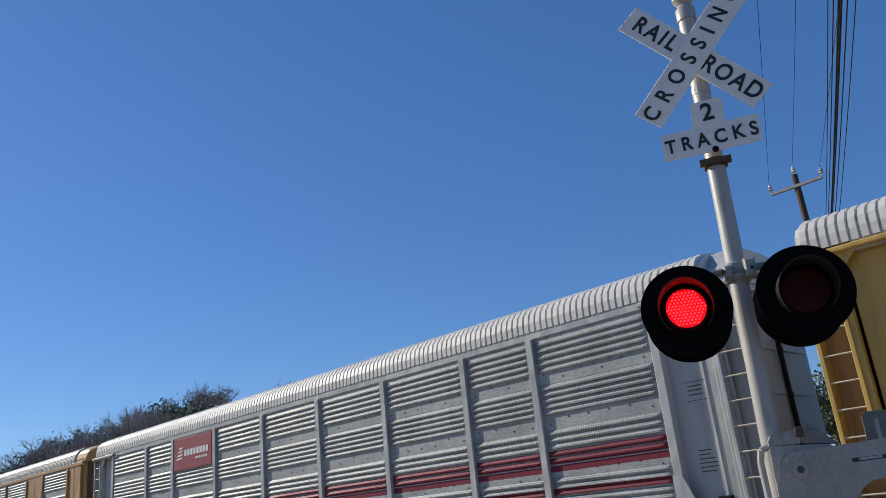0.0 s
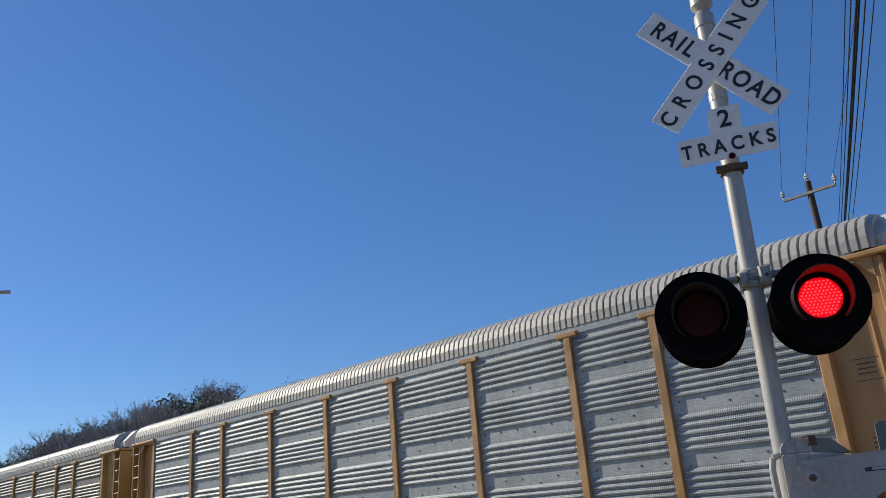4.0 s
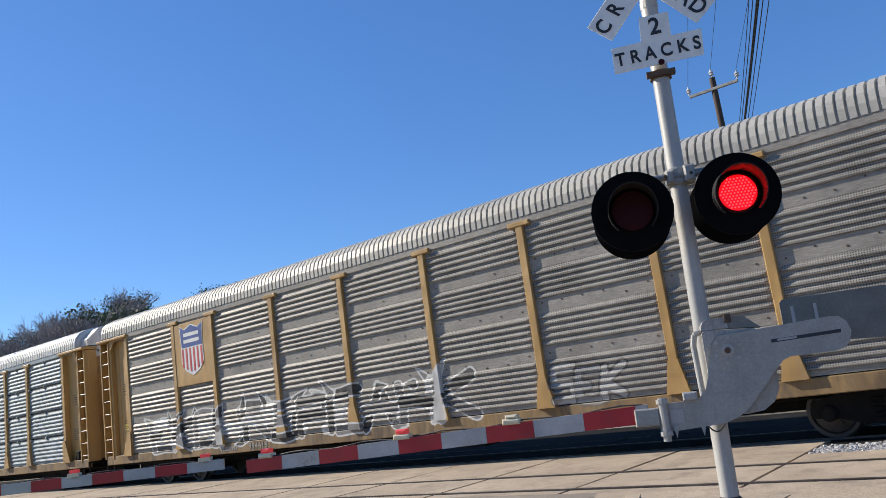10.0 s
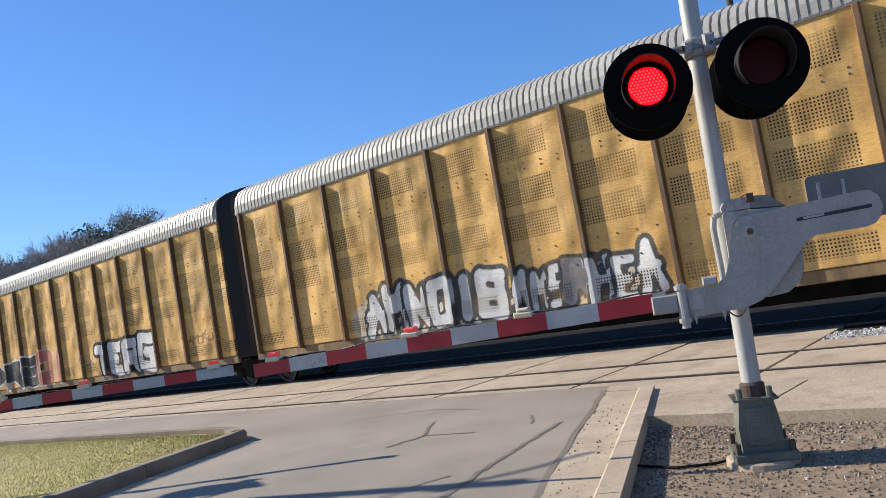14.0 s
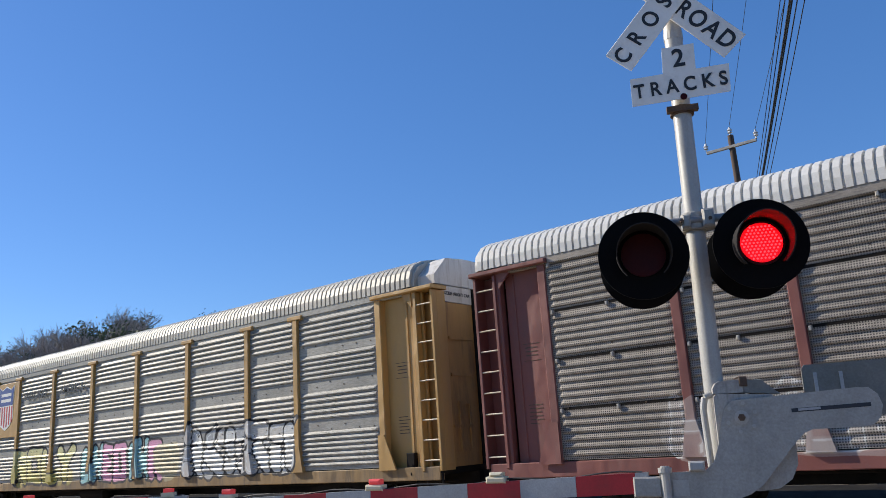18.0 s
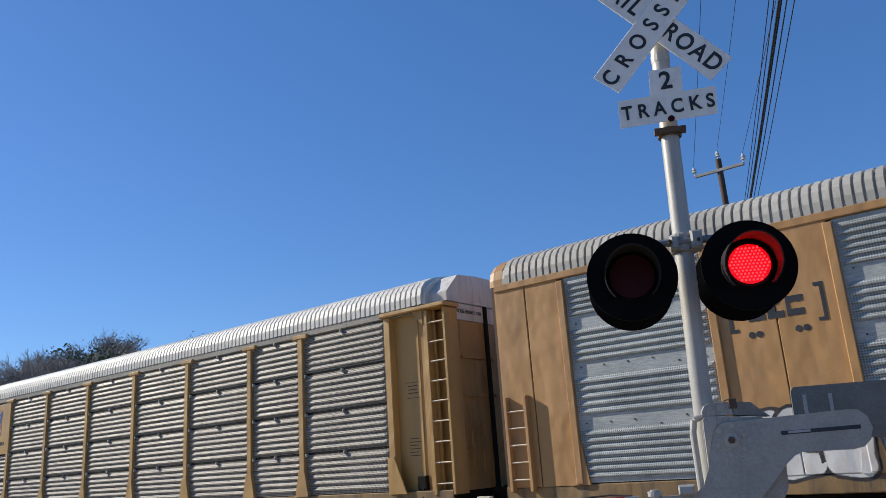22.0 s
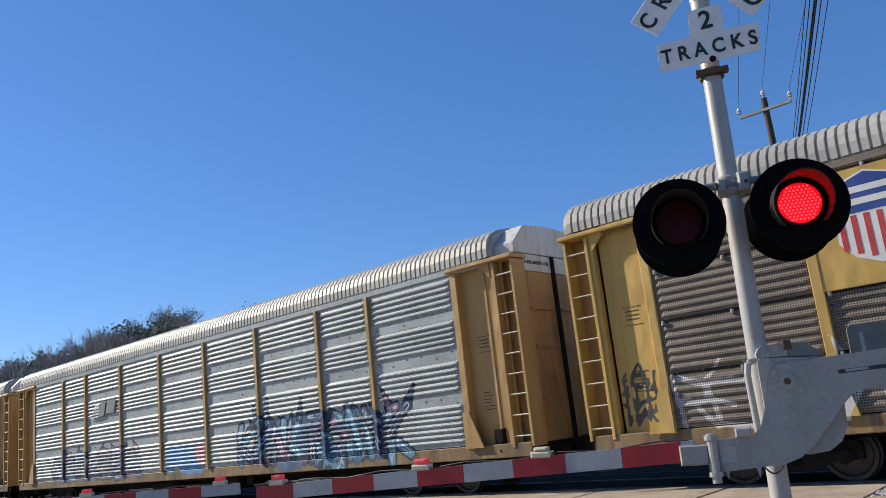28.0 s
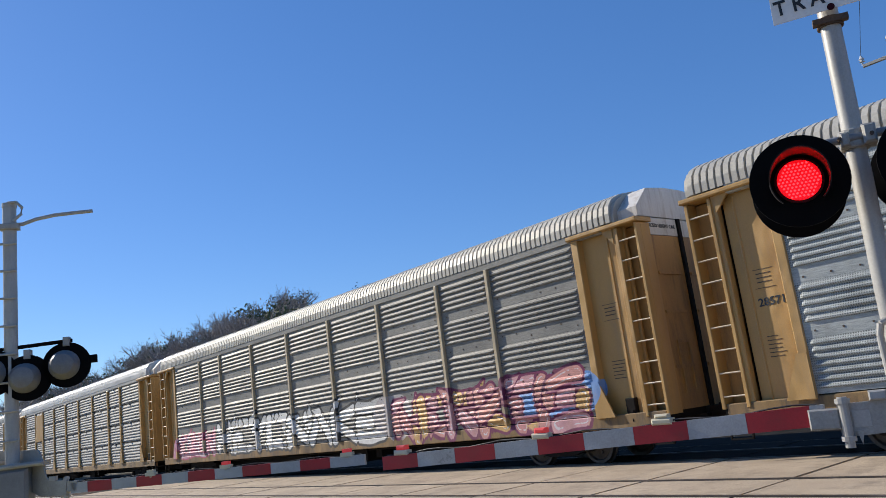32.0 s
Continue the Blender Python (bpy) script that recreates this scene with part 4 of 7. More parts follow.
def coupler(car, x0, x1):
    a, b = sorted((x0, x1))
    part("coupler", Shape().box(a, b, -0.14, 0.14, 0.72, 1.0).box(a if x1 < x0 else b - 0.3, a + 0.3 if x1 < x0 else b, -0.2, 0.2, 0.68, 1.04), M_BLACK, car)


def underframe(car, half, frame):
    part("side_sill", Shape().block(-half, half, NEAR - 0.02, NEAR + 0.12, 0.76, 1.04, 0.015), M_SILL if frame in (M_TAN, M_YELLOW, M_ORANGE) else frame, car)
    part("far_sill", Shape().box(-half, half, -NEAR - 0.12, -NEAR + 0.02, 0.76, 1.04), frame, car)
    part("deck", Shape().box(-half, half, -1.38, 1.38, 0.86, 1.0), M_BLACK, car)
    part("centre_sill", Shape().box(-half - 0.1, half + 0.1, -0.3, 0.3, 0.46, 0.86), M_BLACK, car)
    part("brake_pipe", Shape().tube((-half, -0.9, 0.70), (half, -0.9, 0.70), 0.03, n=8), M_BLACK, car)
    part("air_tank", Shape().lathe([(0.05, -3.2), (0.22, -3.1), (0.22, -1.6), (0.05, -1.5)], "X", 14, (0, -0.75, 0.58)), M_BLACK, car)
    part("brake_gear", Shape().box(1.2, 2.0, -0.95, -0.4, 0.35, 0.84), M_BLACK, car)
    part("brake_valve", Shape().box(2.4, 2.7, -0.9, -0.5, 0.45, 0.84), M_BLACK, car)
    # added dark box fills the car in place of its shaded inside
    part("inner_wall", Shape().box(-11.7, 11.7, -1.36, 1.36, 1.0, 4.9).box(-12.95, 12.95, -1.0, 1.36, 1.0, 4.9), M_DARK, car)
    part("far_side_wall", Shape().box(-half + 0.6, half - 0.6, 1.40, 1.5, 1.0, 4.9), M_ROOF, car)


def shield(parent, x, z, w):
    """A striped shield emblem, as plain shapes."""
    h = w * 1.25
    out = [(-0.5, 0.5), (-0.3, 0.42), (0, 0.5), (0.3, 0.42), (0.5, 0.5), (0.46, 0.1), (0.48, -0.25), (0.3, -0.42), (0, -0.52), (-0.3, -0.42), (-0.48, -0.25), (-0.46, 0.1)]
    y = NEAR - 0.082
    e = part("emblem", Shape().slab([(x + a * w, z + b * h) for a, b in out], y, y + 0.01), M_EMWHITE, parent, "striped shield emblem")
    top = [(-0.5, 0.5), (-0.3, 0.42), (0, 0.5), (0.3, 0.42), (0.5, 0.5), (0.46, 0.05), (-0.46, 0.05)]
    part("emblem_field", Shape().slab([(x + a * w * 0.94, z + b * h * 0.94 + 0.01) for a, b in top], y - 0.006, y), M_BLUE, e)
    for k in range(6):
        a = -0.40 + k * 0.16
        b = -0.50 + abs(a) * 0.32
        part("emblem_stripe", Shape().slab([(x + (a - 0.035) * w, z + 0.03 * h), (x + (a - 0.035) * w, z + b * h * 0.92), (x + (a + 0.035) * w, z + b * h * 0.92), (x + (a + 0.035) * w, z + 0.03 * h)], y - 0.005, y), M_EMRED, e)
    for k, z2 in ((0.0, 0.30), (0.0, 0.17)):
        part("emblem_bar", Shape().slab([(x - 0.33 * w, z + (z2 - 0.035) * h), (x + 0.33 * w, z + (z2 - 0.035) * h), (x + 0.33 * w, z + (z2 + 0.035) * h), (x - 0.33 * w, z + (z2 + 0.035) * h)], y - 0.009, y - 0.006), M_EMWHITE, e)


def bars(parent, x0, x1, z, h, material, n=8, slope=0.0, y=NEAR - 0.080):
    """A line of unreadable writing as plain bars."""
    w = (x1 - x0) / n
    for k in range(n):
        a = x0 + k * w
        dz = slope * (a - x0)
        part("marking", Shape().box(a, a + w * 0.72, y, y + 0.008, z - h / 2 + dz, z + h / 2 + dz), material, parent)


def bracket_emblem(parent, x, z, w, h, material, y=NEAR - 0.080):
    """An emblem of two square brackets, a central block row and small dots, in plain shapes."""
    t = w * 0.035
    for q in (-1, 1):
        xe = x + q * w / 2
        i = xe - q * t
        j = xe - q * w * 0.09
        out = [(xe, z - h / 2), (xe, z + h / 2), (j, z + h / 2), (j, z + h / 2 - t), (i, z + h / 2 - t), (i, z - h / 2 + t), (j, z - h / 2 + t), (j, z - h / 2)]
        part("emblem_bracket", Shape().slab(out, y, y + 0.008), material, parent)
        for k in (0.20, 0.28):
            part("emblem_dot", Shape().lathe([(t * 1.0, y), (t * 1.0, y + 0.008)], "Y", 10, (x + q * w * k, 0, z - h * 0.62)), material, parent)
    # three blocky marks, each cut with a notch
    for k, (m0, m1) in zip((-1, 0, 1), ((0.3, 0.7), (0.0, 0.4), (0.6, 1.0))):
        xc, a, b = x + k * w * 0.20, w * 0.085, h * 0.26
        out = [(xc - a, z - b), (xc + a, z - b), (xc + a, z - b * 0.35), (xc - a * m0, z - b * 0.35), (xc - a * m0, z + b * 0.35), (xc + a * m1, z + b * 0.35), (xc + a, z + b), (xc - a, z + b)]
        part("emblem_mark", Shape().slab(out, y, y + 0.008), material, parent)


def stripe_emblem(parent, x, z, material, block=None):
    """A slanting emblem of thin stripes and two blocks, in plain shapes."""
    g = Shape()
    y0, y1 = NEAR - 0.064, NEAR - 0.050
    for k in range(5):
        g.slab([(x - 1.0 + k * 0.1, z - 0.30 + k * 0.10), (x - 0.2, z - 0.28 + k * 0.10), (x - 0.2, z - 0.22 + k * 0.10), (x - 0.9 + k * 0.1, z - 0.24 + k * 0.10)], y0, y1)
    e = part("emblem", g, material, parent, "slanting striped emblem")
    g = Shape()
    y0, y1 = y0 - 0.004, y1 - 0.002
    g.slab([(x - 0.3, z - 0.30), (x + 0.15, z - 0.25), (x + 0.35, z + 0.25), (x - 0.1, z + 0.25)], y0, y1).slab([(x + 0.3, z - 0.2), (x + 0.95, z - 0.2), (x + 1.1, z + 0.25), (x + 0.45, z + 0.25)], y0, y1)
    part("emblem_block", g, block or material, e)


def plate_on(parent, x0, x1, z0, z1, material, name="emblem_panel", label=""):
    return part(name, Shape().block(x0, x1, NEAR - 0.072, NEAR + 0.02, z0, z1, 0.008), material, parent, label)


def lines_of_data(car, x):
    """Small stencilled data on a corner plate, too small to read."""
    g = Shape()
    for k in range(6):
        g.box(x, x + random.uniform(0.18, 0.34), NEAR + 0.134, NEAR + 0.14, 2.1 - k * 0.07, 2.116 - k * 0.07)
    g.box(x - 0.02, x + 0.36, NEAR + 0.134, NEAR + 0.14, 2.95, 2.96).box(x - 0.02, x + 0.36, NEAR + 0.134, NEAR + 0.14, 3.28, 3.29)
    for k in range(3):
        g.box(x + 0.03, x + 0.3, NEAR + 0.134, NEAR + 0.14, 3.05 + k * 0.075, 3.068 + k * 0.075)
    part("stencil_line", g, M_STRAP, car)["kind"] = "stuff"


def warning_plate(car, x, z):
    """A small yellow plate with two lines of dark writing, too small to read."""
    p = part("warning_plate", Shape().block(x - 0.23, x + 0.23, NEAR + 0.126, NEAR + 0.138, z - 0.09, z + 0.09, 0.003), M_SIGNYELLOW, car, "small yellow warning plate")
    for dz in (0.03, -0.03):
        part("marking", Shape().box(x - 0.19, x + 0.19, NEAR + 0.123, NEAR + 0.126, z + dz - 0.012, z + dz + 0.012), M_EMDARK, p)


def bolts(car, edges, levels=(1.98, 2.06, 2.98, 3.06, 3.88, 3.96)):
    """Small bolt heads in rows along the flat bands of the side sheets."""
    rnd = random.Random(len(CARS))
    g = Shape()
    for x0, x1 in zip(edges, edges[1:]):
        for z in levels[::2]:
            n = round((x1 - x0) / 0.5)
            for k in range(n):
                x = x0 + (x1 - x0) * (k + 0.5) / n
                zz = z + rnd.choice((0.0, 0.10))
                g.box(x - 0.014, x + 0.014, NEAR - 0.010, NEAR, zz - 0.014, zz + 0.014)
    part("bolting", g, M_STRAP, car)["kind"] = "stuff"


def standard_car(label, frame, sheet, roof, hood, seams=False, foot=True, cap=True, door=None, edges=EDGES, plain=(), top=None, thin=0.085, posts=None, low=0.0):
    car = thing("autorack_car", label, "freight car", "freight cars of the train")
    underframe(car, 13.3, frame)
    part("top_rail", Shape().block(-12.5, 12.5, NEAR - 0.03, NEAR + 0.1, 4.74, 4.92, 0.015), top or sheet, car)
    for n, (x0, x1) in enumerate(zip(edges, edges[1:])):
        if n in plain:
            part("plain_panel", Shape().block(x0 + 0.02, x1 - 0.02, NEAR - 0.045, NEAR + 0.08, 1.05, 4.76, 0.01), plain[n], car)
        else:
            part("side_panel", corrugated(x0 + 0.03, x1 - 0.03, 1.06, 4.74, seams, low), sheet, car)
    for x in edges[1:-1]:
        part("side_post", post_shape(x, foot, cap, thin), posts or frame, car)
    if seams:
        for k in range(3):
            z = 1.06 + 3.68 * (k + 1) / 4
            part("seam", Shape().box(-11.6, 11.6, NEAR + 0.0, NEAR + 0.045, z - 0.028, z + 0.022), M_BLACK, car)
        clip = shared("clip", lambda: Shape().block(-0.025, 0.025, NEAR - 0.072, NEAR, -0.045, 0.035, 0.012), M_GATE)
        for x0, x1 in zip(edges, edges[1:]):
            for k in range(4):
                z = 1.06 + 3.68 * (k + 1) / 4 - 0.03
                for xx in ((x0 + x1) / 2, x0 + 0.14):
                    part("clip", clip, M_GATE, car).location = (xx, 0, z)
    part("roof", shared("long_roof", lambda: roof_shape(-13.32, 12.85), roof), roof, car)
    for s in (-1, 1):
        end_fittings(car, s, frame, door or (M_DOOR if frame in (M_TAN, M_YELLOW, M_ORANGE) else frame), hood)
        bogie(car, s * 10.0)
        coupler(car, s * 13.2, s * 13.94)
        lines_of_data(car, 12.08 if s > 0 else -12.36)
    bolts(car, edges)
    return heighten(car)


def smooth_car(label, frame, sheet, roof, low=0.0):
    """A car with flush side plates among its corrugated sheets and rounded roof ends."""
    car = thing("autorack_car", label, "freight car", "freight cars of the train")
    underframe(car, 13.3, frame)
    edges = EDGES
    for n, (x0, x1) in enumerate(zip(edges, edges[1:])):
        if n in (1, 7):
            m = (x0 + x1) / 2
            for a, b in ((x0 + 0.02, m - 0.006), (m + 0.006, x1 - 0.02)):
                part("plain_panel", Shape().block(a, b, NEAR - 0.03, NEAR + 0.08, 1.04, 4.86, 0.012), frame, car)
        else:
            part("side_panel", corrugated(x0 + 0.05, x1 - 0.05, 1.06, 4.78, False, low), sheet, car)
    for x in edges:
        g = post_shape(x, False, False, 0.07)
        g.slab([(x - 0.2, 1.03), (x + 0.2, 1.03), (x + 0.09, 1.75), (x - 0.09, 1.75)], NEAR - 0.06, NEAR)
        part("side_post", g, frame, car)
    part("top_rail", Shape().block(-13.2, 13.2, NEAR - 0.05, NEAR + 0.1, 4.79, 4.93, 0.015), frame, car)
    for a, b in ((-13.2, -12.5), (-12.48, -11.75), (11.75, 12.3), (12.32, 12.95)):
        part("end_panel", Shape().block(a, b, NEAR - 0.02, NEAR + 0.08, 1.0, 4.8, 0.012), frame, car)
    part("roof", shared("roof", lambda: roof_shape(-13.0, 12.45), roof), roof, car)
    for s in (-1, 1):
        a, b = sorted((s * 12.6, s * 13.28))
        part("roof_hood", shared(("arch_hood", s), lambda: arch_hood_shape(12.45 if s > 0 else -13.0, s * 13.33), frame), frame, car)
        part("end_door", Shape().box(a, b, -1.42, 1.42, 1.0, 4.95), M_DOOR, car)
        for k in range(5):
            y = -1.36 + k * 0.58
            part("door_bar", Shape().box(*sorted((s * 13.28, s * 13.38)), y, y + 0.16, 1.02, 4.9), M_GREYPAINT if k == 1 else M_STRAP if k == 0 else M_DOOR, car)
        bogie(car, s * 10.0)
        coupler(car, s * 13.2, s * 13.94)
    ladder(car, 12.35, 12.85, frame, NEAR - 0.14, 0.95, 2.7, 5)
    ladder(car, -13.1, -12.65, frame, NEAR - 0.14, 0.95, 2.7, 5)
    bolts(car, edges)
    return heighten(car)


def yellow_unit(label, paint, roof, lo, hi, posts, closed, sheet):
    """One half of an articulated car with solid yellow sides; closed: the end with a ladder, 1 or -1."""
    car = thing("articulated_autorack_unit", label, "freight car", "freight cars of the train")
    part("side_sill", Shape().block(lo, hi, NEAR + 0.02, NEAR + 0.12, 0.76, 0.98, 0.015), M_SILL, car)
    part("deck", Shape().box(lo, hi, -1.38, 1.38, 0.84, 0.97), M_BLACK, car)
    part("centre_sill", Shape().box(lo - 0.1, hi + 0.1, -0.3, 0.3, 0.42, 0.84), M_BLACK, car)
    # added dark box in place of the unit's shaded inside
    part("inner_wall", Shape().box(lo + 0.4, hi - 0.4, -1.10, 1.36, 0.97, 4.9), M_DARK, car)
    part("far_side_wall", Shape().box(lo, hi, 1.40, 1.5, 0.98, 4.9), paint, car)
    part("top_rail", Shape().block(lo, hi, NEAR - 0.03, NEAR + 0.1, 4.86, 4.96, 0.015), roof, car)
    rest = [lo + 0.02] + posts if closed > 0 else posts + [hi - 0.02]
    for x0, x1 in zip(rest, rest[1:]):
        part("side_panel", Shape().block(x0 + 0.03, x1 - 0.03, NEAR, NEAR + 0.08, 0.98, 4.86, 0.012), sheet, car)
    for x in posts:
        # posts much darker and browner than the yellow sides
        part("side_post", Shape().block(x - 0.05, x + 0.05, NEAR - 0.13, NEAR + 0.06, 0.93, 4.86, 0.012), M_POST, car)
    s = closed
    e = hi if s > 0 else lo
    part("roof", roof_shape(lo + (0.9 if s < 0 else 0), hi - (0.9 if s > 0 else 0), 0.18), roof, car)
    q = posts[-1] if s > 0 else posts[0]
    deep = NEAR + 0.36
    a, b = sorted((q, e - s * 0.45))
    part("corner_plate", Shape().block(a, b, deep, deep + 0.06, 0.98, 4.86), paint, car)
    a, b = sorted((q, q + s * 0.2))
    part("corner_post", Shape().block(a, b, NEAR - 0.08, deep, 0.98, 4.84, 0.015), paint, car)
    a, b = sorted((e - s * 0.62, e - s * 0.50))
    part("end_post", Shape().block(a, b, NEAR - 0.02, deep, 0.9, 4.86, 0.015), paint, car)
    a, b = sorted((q, e + s * 0.05))
    part("eave_shelf", Shape().block(a, b, NEAR - 0.12, NEAR + 0.42, 4.86, 4.95, 0.02), paint, car)
    a, b = sorted((e - s * 0.48, e - s * 0.02))
    ladder(car, a, b, paint)
    # ladder back coloured brown for the shade behind the rungs
    part("ladder_back", Shape().block(a, b, NEAR + 0.30, NEAR + 0.34, 0.95, 4.75, 0.01), M_DOOR, car)
    a, b = sorted((e - s * 0.06, e + s * 0.005))
    part("corner_strip", Shape().block(a, b, NEAR + 0.10, NEAR + 0.40, 0.95, 4.75, 0.01), paint, car)
    a, b = sorted((e - s * 0.45, e - s * 0.05))
    part("end_door", Shape().box(a, b, -1.14, 1.36, 1.0, 4.6), paint, car)
    part("upper_door", Shape().box(a, b, -1.36, 1.36, 4.61, 4.93), M_WHITE, car)
    part("door_seam", Shape().box(*sorted((e - s * 0.05, e + s * 0.01)), -0.05, 0.05, 1.0, 4.95), M_BLACK, car)
    g = hood_shape(e - s * 0.62, e - s * 0.03, 0.2)
    a, b = sorted((e - s * 0.92, e - s * 0.58))
    part("hood_gap", Shape().box(a, b, -1.22, 1.22, 4.9, 5.3).box(a, b, -0.8, 0.8, 5.3, 5.5), M_BLACK, car)
    part("roof_hood", g, M_WHITE, car)
    bogie(car, e - s * 3.2)
    coupler(car, e - s * 0.1, e + s * 0.9)
    g = Shape()
    rnd = random.Random(9)
    for x0, x1 in zip(posts, posts[1:]):
        for z in (3.86, 3.96, 2.2, 1.75):
            for k in range(4):
                x = x0 + (x1 - x0) * (k + 0.7) / 4.4
                g.box(x - 0.013, x + 0.013, NEAR - 0.010, NEAR + 0.01, z - 0.013, z + 0.013)
    part("bolting", g, M_STRAP, car)["kind"] = "stuff"
    return car


# gap positions along the train at 0 s, from the leading end, and the train's progress
GAPS = [-31.03 + 28.517 * k for k in (2, 1, 0)]
GAPS += [-31.03 - 28.517 * k for k in range(1, 7)]
GAPS += [GAPS[-1] - 22.4, GAPS[-1] - 43.42]
while len(GAPS) < 22:
    GAPS.append(GAPS[-1] - 28.517)

GAPS = [0.9783 * g - 0.28 for g in GAPS]
SHIFT = {2: 0.15, 5: -0.1, 8: 0.12, 14: 0.1, 15: 0.15}  # slack in single couplers


def place(n):
    return (GAPS[n] + GAPS[n + 1]) / 2 + SHIFT.get(n, 0.0)


def progress(t):
    """Metres gone at t seconds: the train slows gently from 14.6 to 14.0 m/s."""
    u = min(max(t - 4.0, 0.0), 18.0)
    return 0.9783 * (14.95 * min(t, 4.0) + 14.95 * u - 0.6 * u * u / 36.0 + 14.35 * max(t - 22.0, 0.0)) + 0.0065 * t


SIL = ((0.30, 0.292, 0.27), (0.44, 0.425, 0.39))
GRY = ((0.215, 0.20, 0.175), (0.33, 0.305, 0.268))
BLU = ((0.285, 0.31, 0.306), (0.42, 0.445, 0.44))
RST = ((0.17, 0.14, 0.11), (0.255, 0.208, 0.163))
W, K = (0.58, 0.58, 0.56), (0.02, 0.02, 0.025)
TEAL, LILAC = (0.22, 0.50, 0.52), (0.45, 0.38, 0.55)
RED2 = (0.17, 0.006, 0.026)

CARS = []
# strokes of sprayed letters, over the keys of a number pad (1 to 3 at the foot, 7 to 9 at the top)
GLYPH = {"A": "183 46", "B": "17964 631", "C": "98713", "D": "17861 2", "E": "9713 45", "G": "971365", "H": "17 39 46", "I": "82", "K": "17 943", "L": "713", "M": "17593",
         "N": "1739", "O": "17931", "P": "17964", "R": "17964 53", "S": "974631", "T": "79 82", "U": "7139", "W": "71539", "Y": "759 52", "Z": "7913", "-": "46", "/": "19"}


def tag(text, x0, x1, z0, z1, fills, rim, weight=0.20, width=0.045, foot=None, hold=1.0, shine=0.0, wild=0.0, climb=0.0, lean=0.0):
    """Sprayed letters from x0 to x1: groups of strokes with their colours. wild: crossing, spiked strokes."""
    rnd = random.Random(len(text) * 131 + int(x0 * 10))
    step = (x1 - x0) / len(text)
    groups = []
    for n, ch in enumerate(text):
        if ch == " ":
            continue
        r = weight * min(step, (z1 - z0) * 0.8)
        a, w = x0 + n * step + r * 0.75, step - 1.5 * r
        b, h = z0 + climb * n + r + rnd.uniform(-0.03, 0.03), z1 - z0 - 2 * r + rnd.uniform(-0.08, 0.08)
        spot = {}
        for k in "123456789":
            q = int(k) - 1
            u, v = (q % 3) / 2 + rnd.gauss(0, 0.10) * wild, (q // 3) / 2 + rnd.gauss(0, 0.10) * wild
            spot[k] = (a + w * u + lean * v * h, b + h * v)
        strokes = []
        for path in GLYPH[ch].split():
            strokes += [(*spot[p], *spot[q], r * rnd.uniform(0.85, 1.1), r * rnd.uniform(0.85, 1.1)) for p, q in zip(path, path[1:])]
        fill = fills[n % len(fills)]
        if wild:
            for k in rnd.sample("79384", 3):
                p = spot[k]
                up = rnd.uniform(0.25, 0.5) * h if k in "79" else rnd.uniform(-0.1, 0.15) * h
                strokes.append((*p, p[0] + rnd.uniform(-0.5, 0.5) * step, p[1] + up, r * 0.9, 0.012))
            rnd.shuffle(strokes)
            for m, st in enumerate(strokes):
                groups.append(([st], fills[(n + m) % len(fills)], rim, width, z0, z1, foot, hold, shine))
        else:
            groups.append((strokes, fill, rim, width, z0, z1, foot, hold, shine))
    return groups


def cloud(x0, x1, z0, z1, colour, hold=0.7):
    """A soft plain patch of paint behind letters."""
    r = (z1 - z0) / 2
    m = (z0 + z1) / 2
    st = [(x0 + r, m, x1 - r, m, r, r), (x0 + r * 1.5, m + r * 0.4, x1 - r * 2, m + r * 0.3, r * 0.8, r * 0.9)]
    return [(st, colour, colour, 0.03, z0, z1, None, hold, 0.0)]


def slice_up(me, x0, x1, z0, z1, step=0.055):
    """Cuts a plain mesh into small faces between the given bounds."""
    bm = bmesh.new()
    bm.from_mesh(me)
    lo, hi = min(v.co.x for v in bm.verts), max(v.co.x for v in bm.verts)
    for axis, a, b in ((0, max(lo, x0), min(hi, x1)), (2, z0, z1)):
        for k in range(1, math.ceil((b - a) / step)):
            p = [0.0, 0.0, 0.0]
            p[axis] = a + k * step
            d = [0.0, 0.0, 0.0]
            d[axis] = 1.0
            bmesh.ops.bisect_plane(bm, geom=bm.verts[:] + bm.edges[:] + bm.faces[:], plane_co=p, plane_no=d)
    bm.to_mesh(me)
    bm.free()


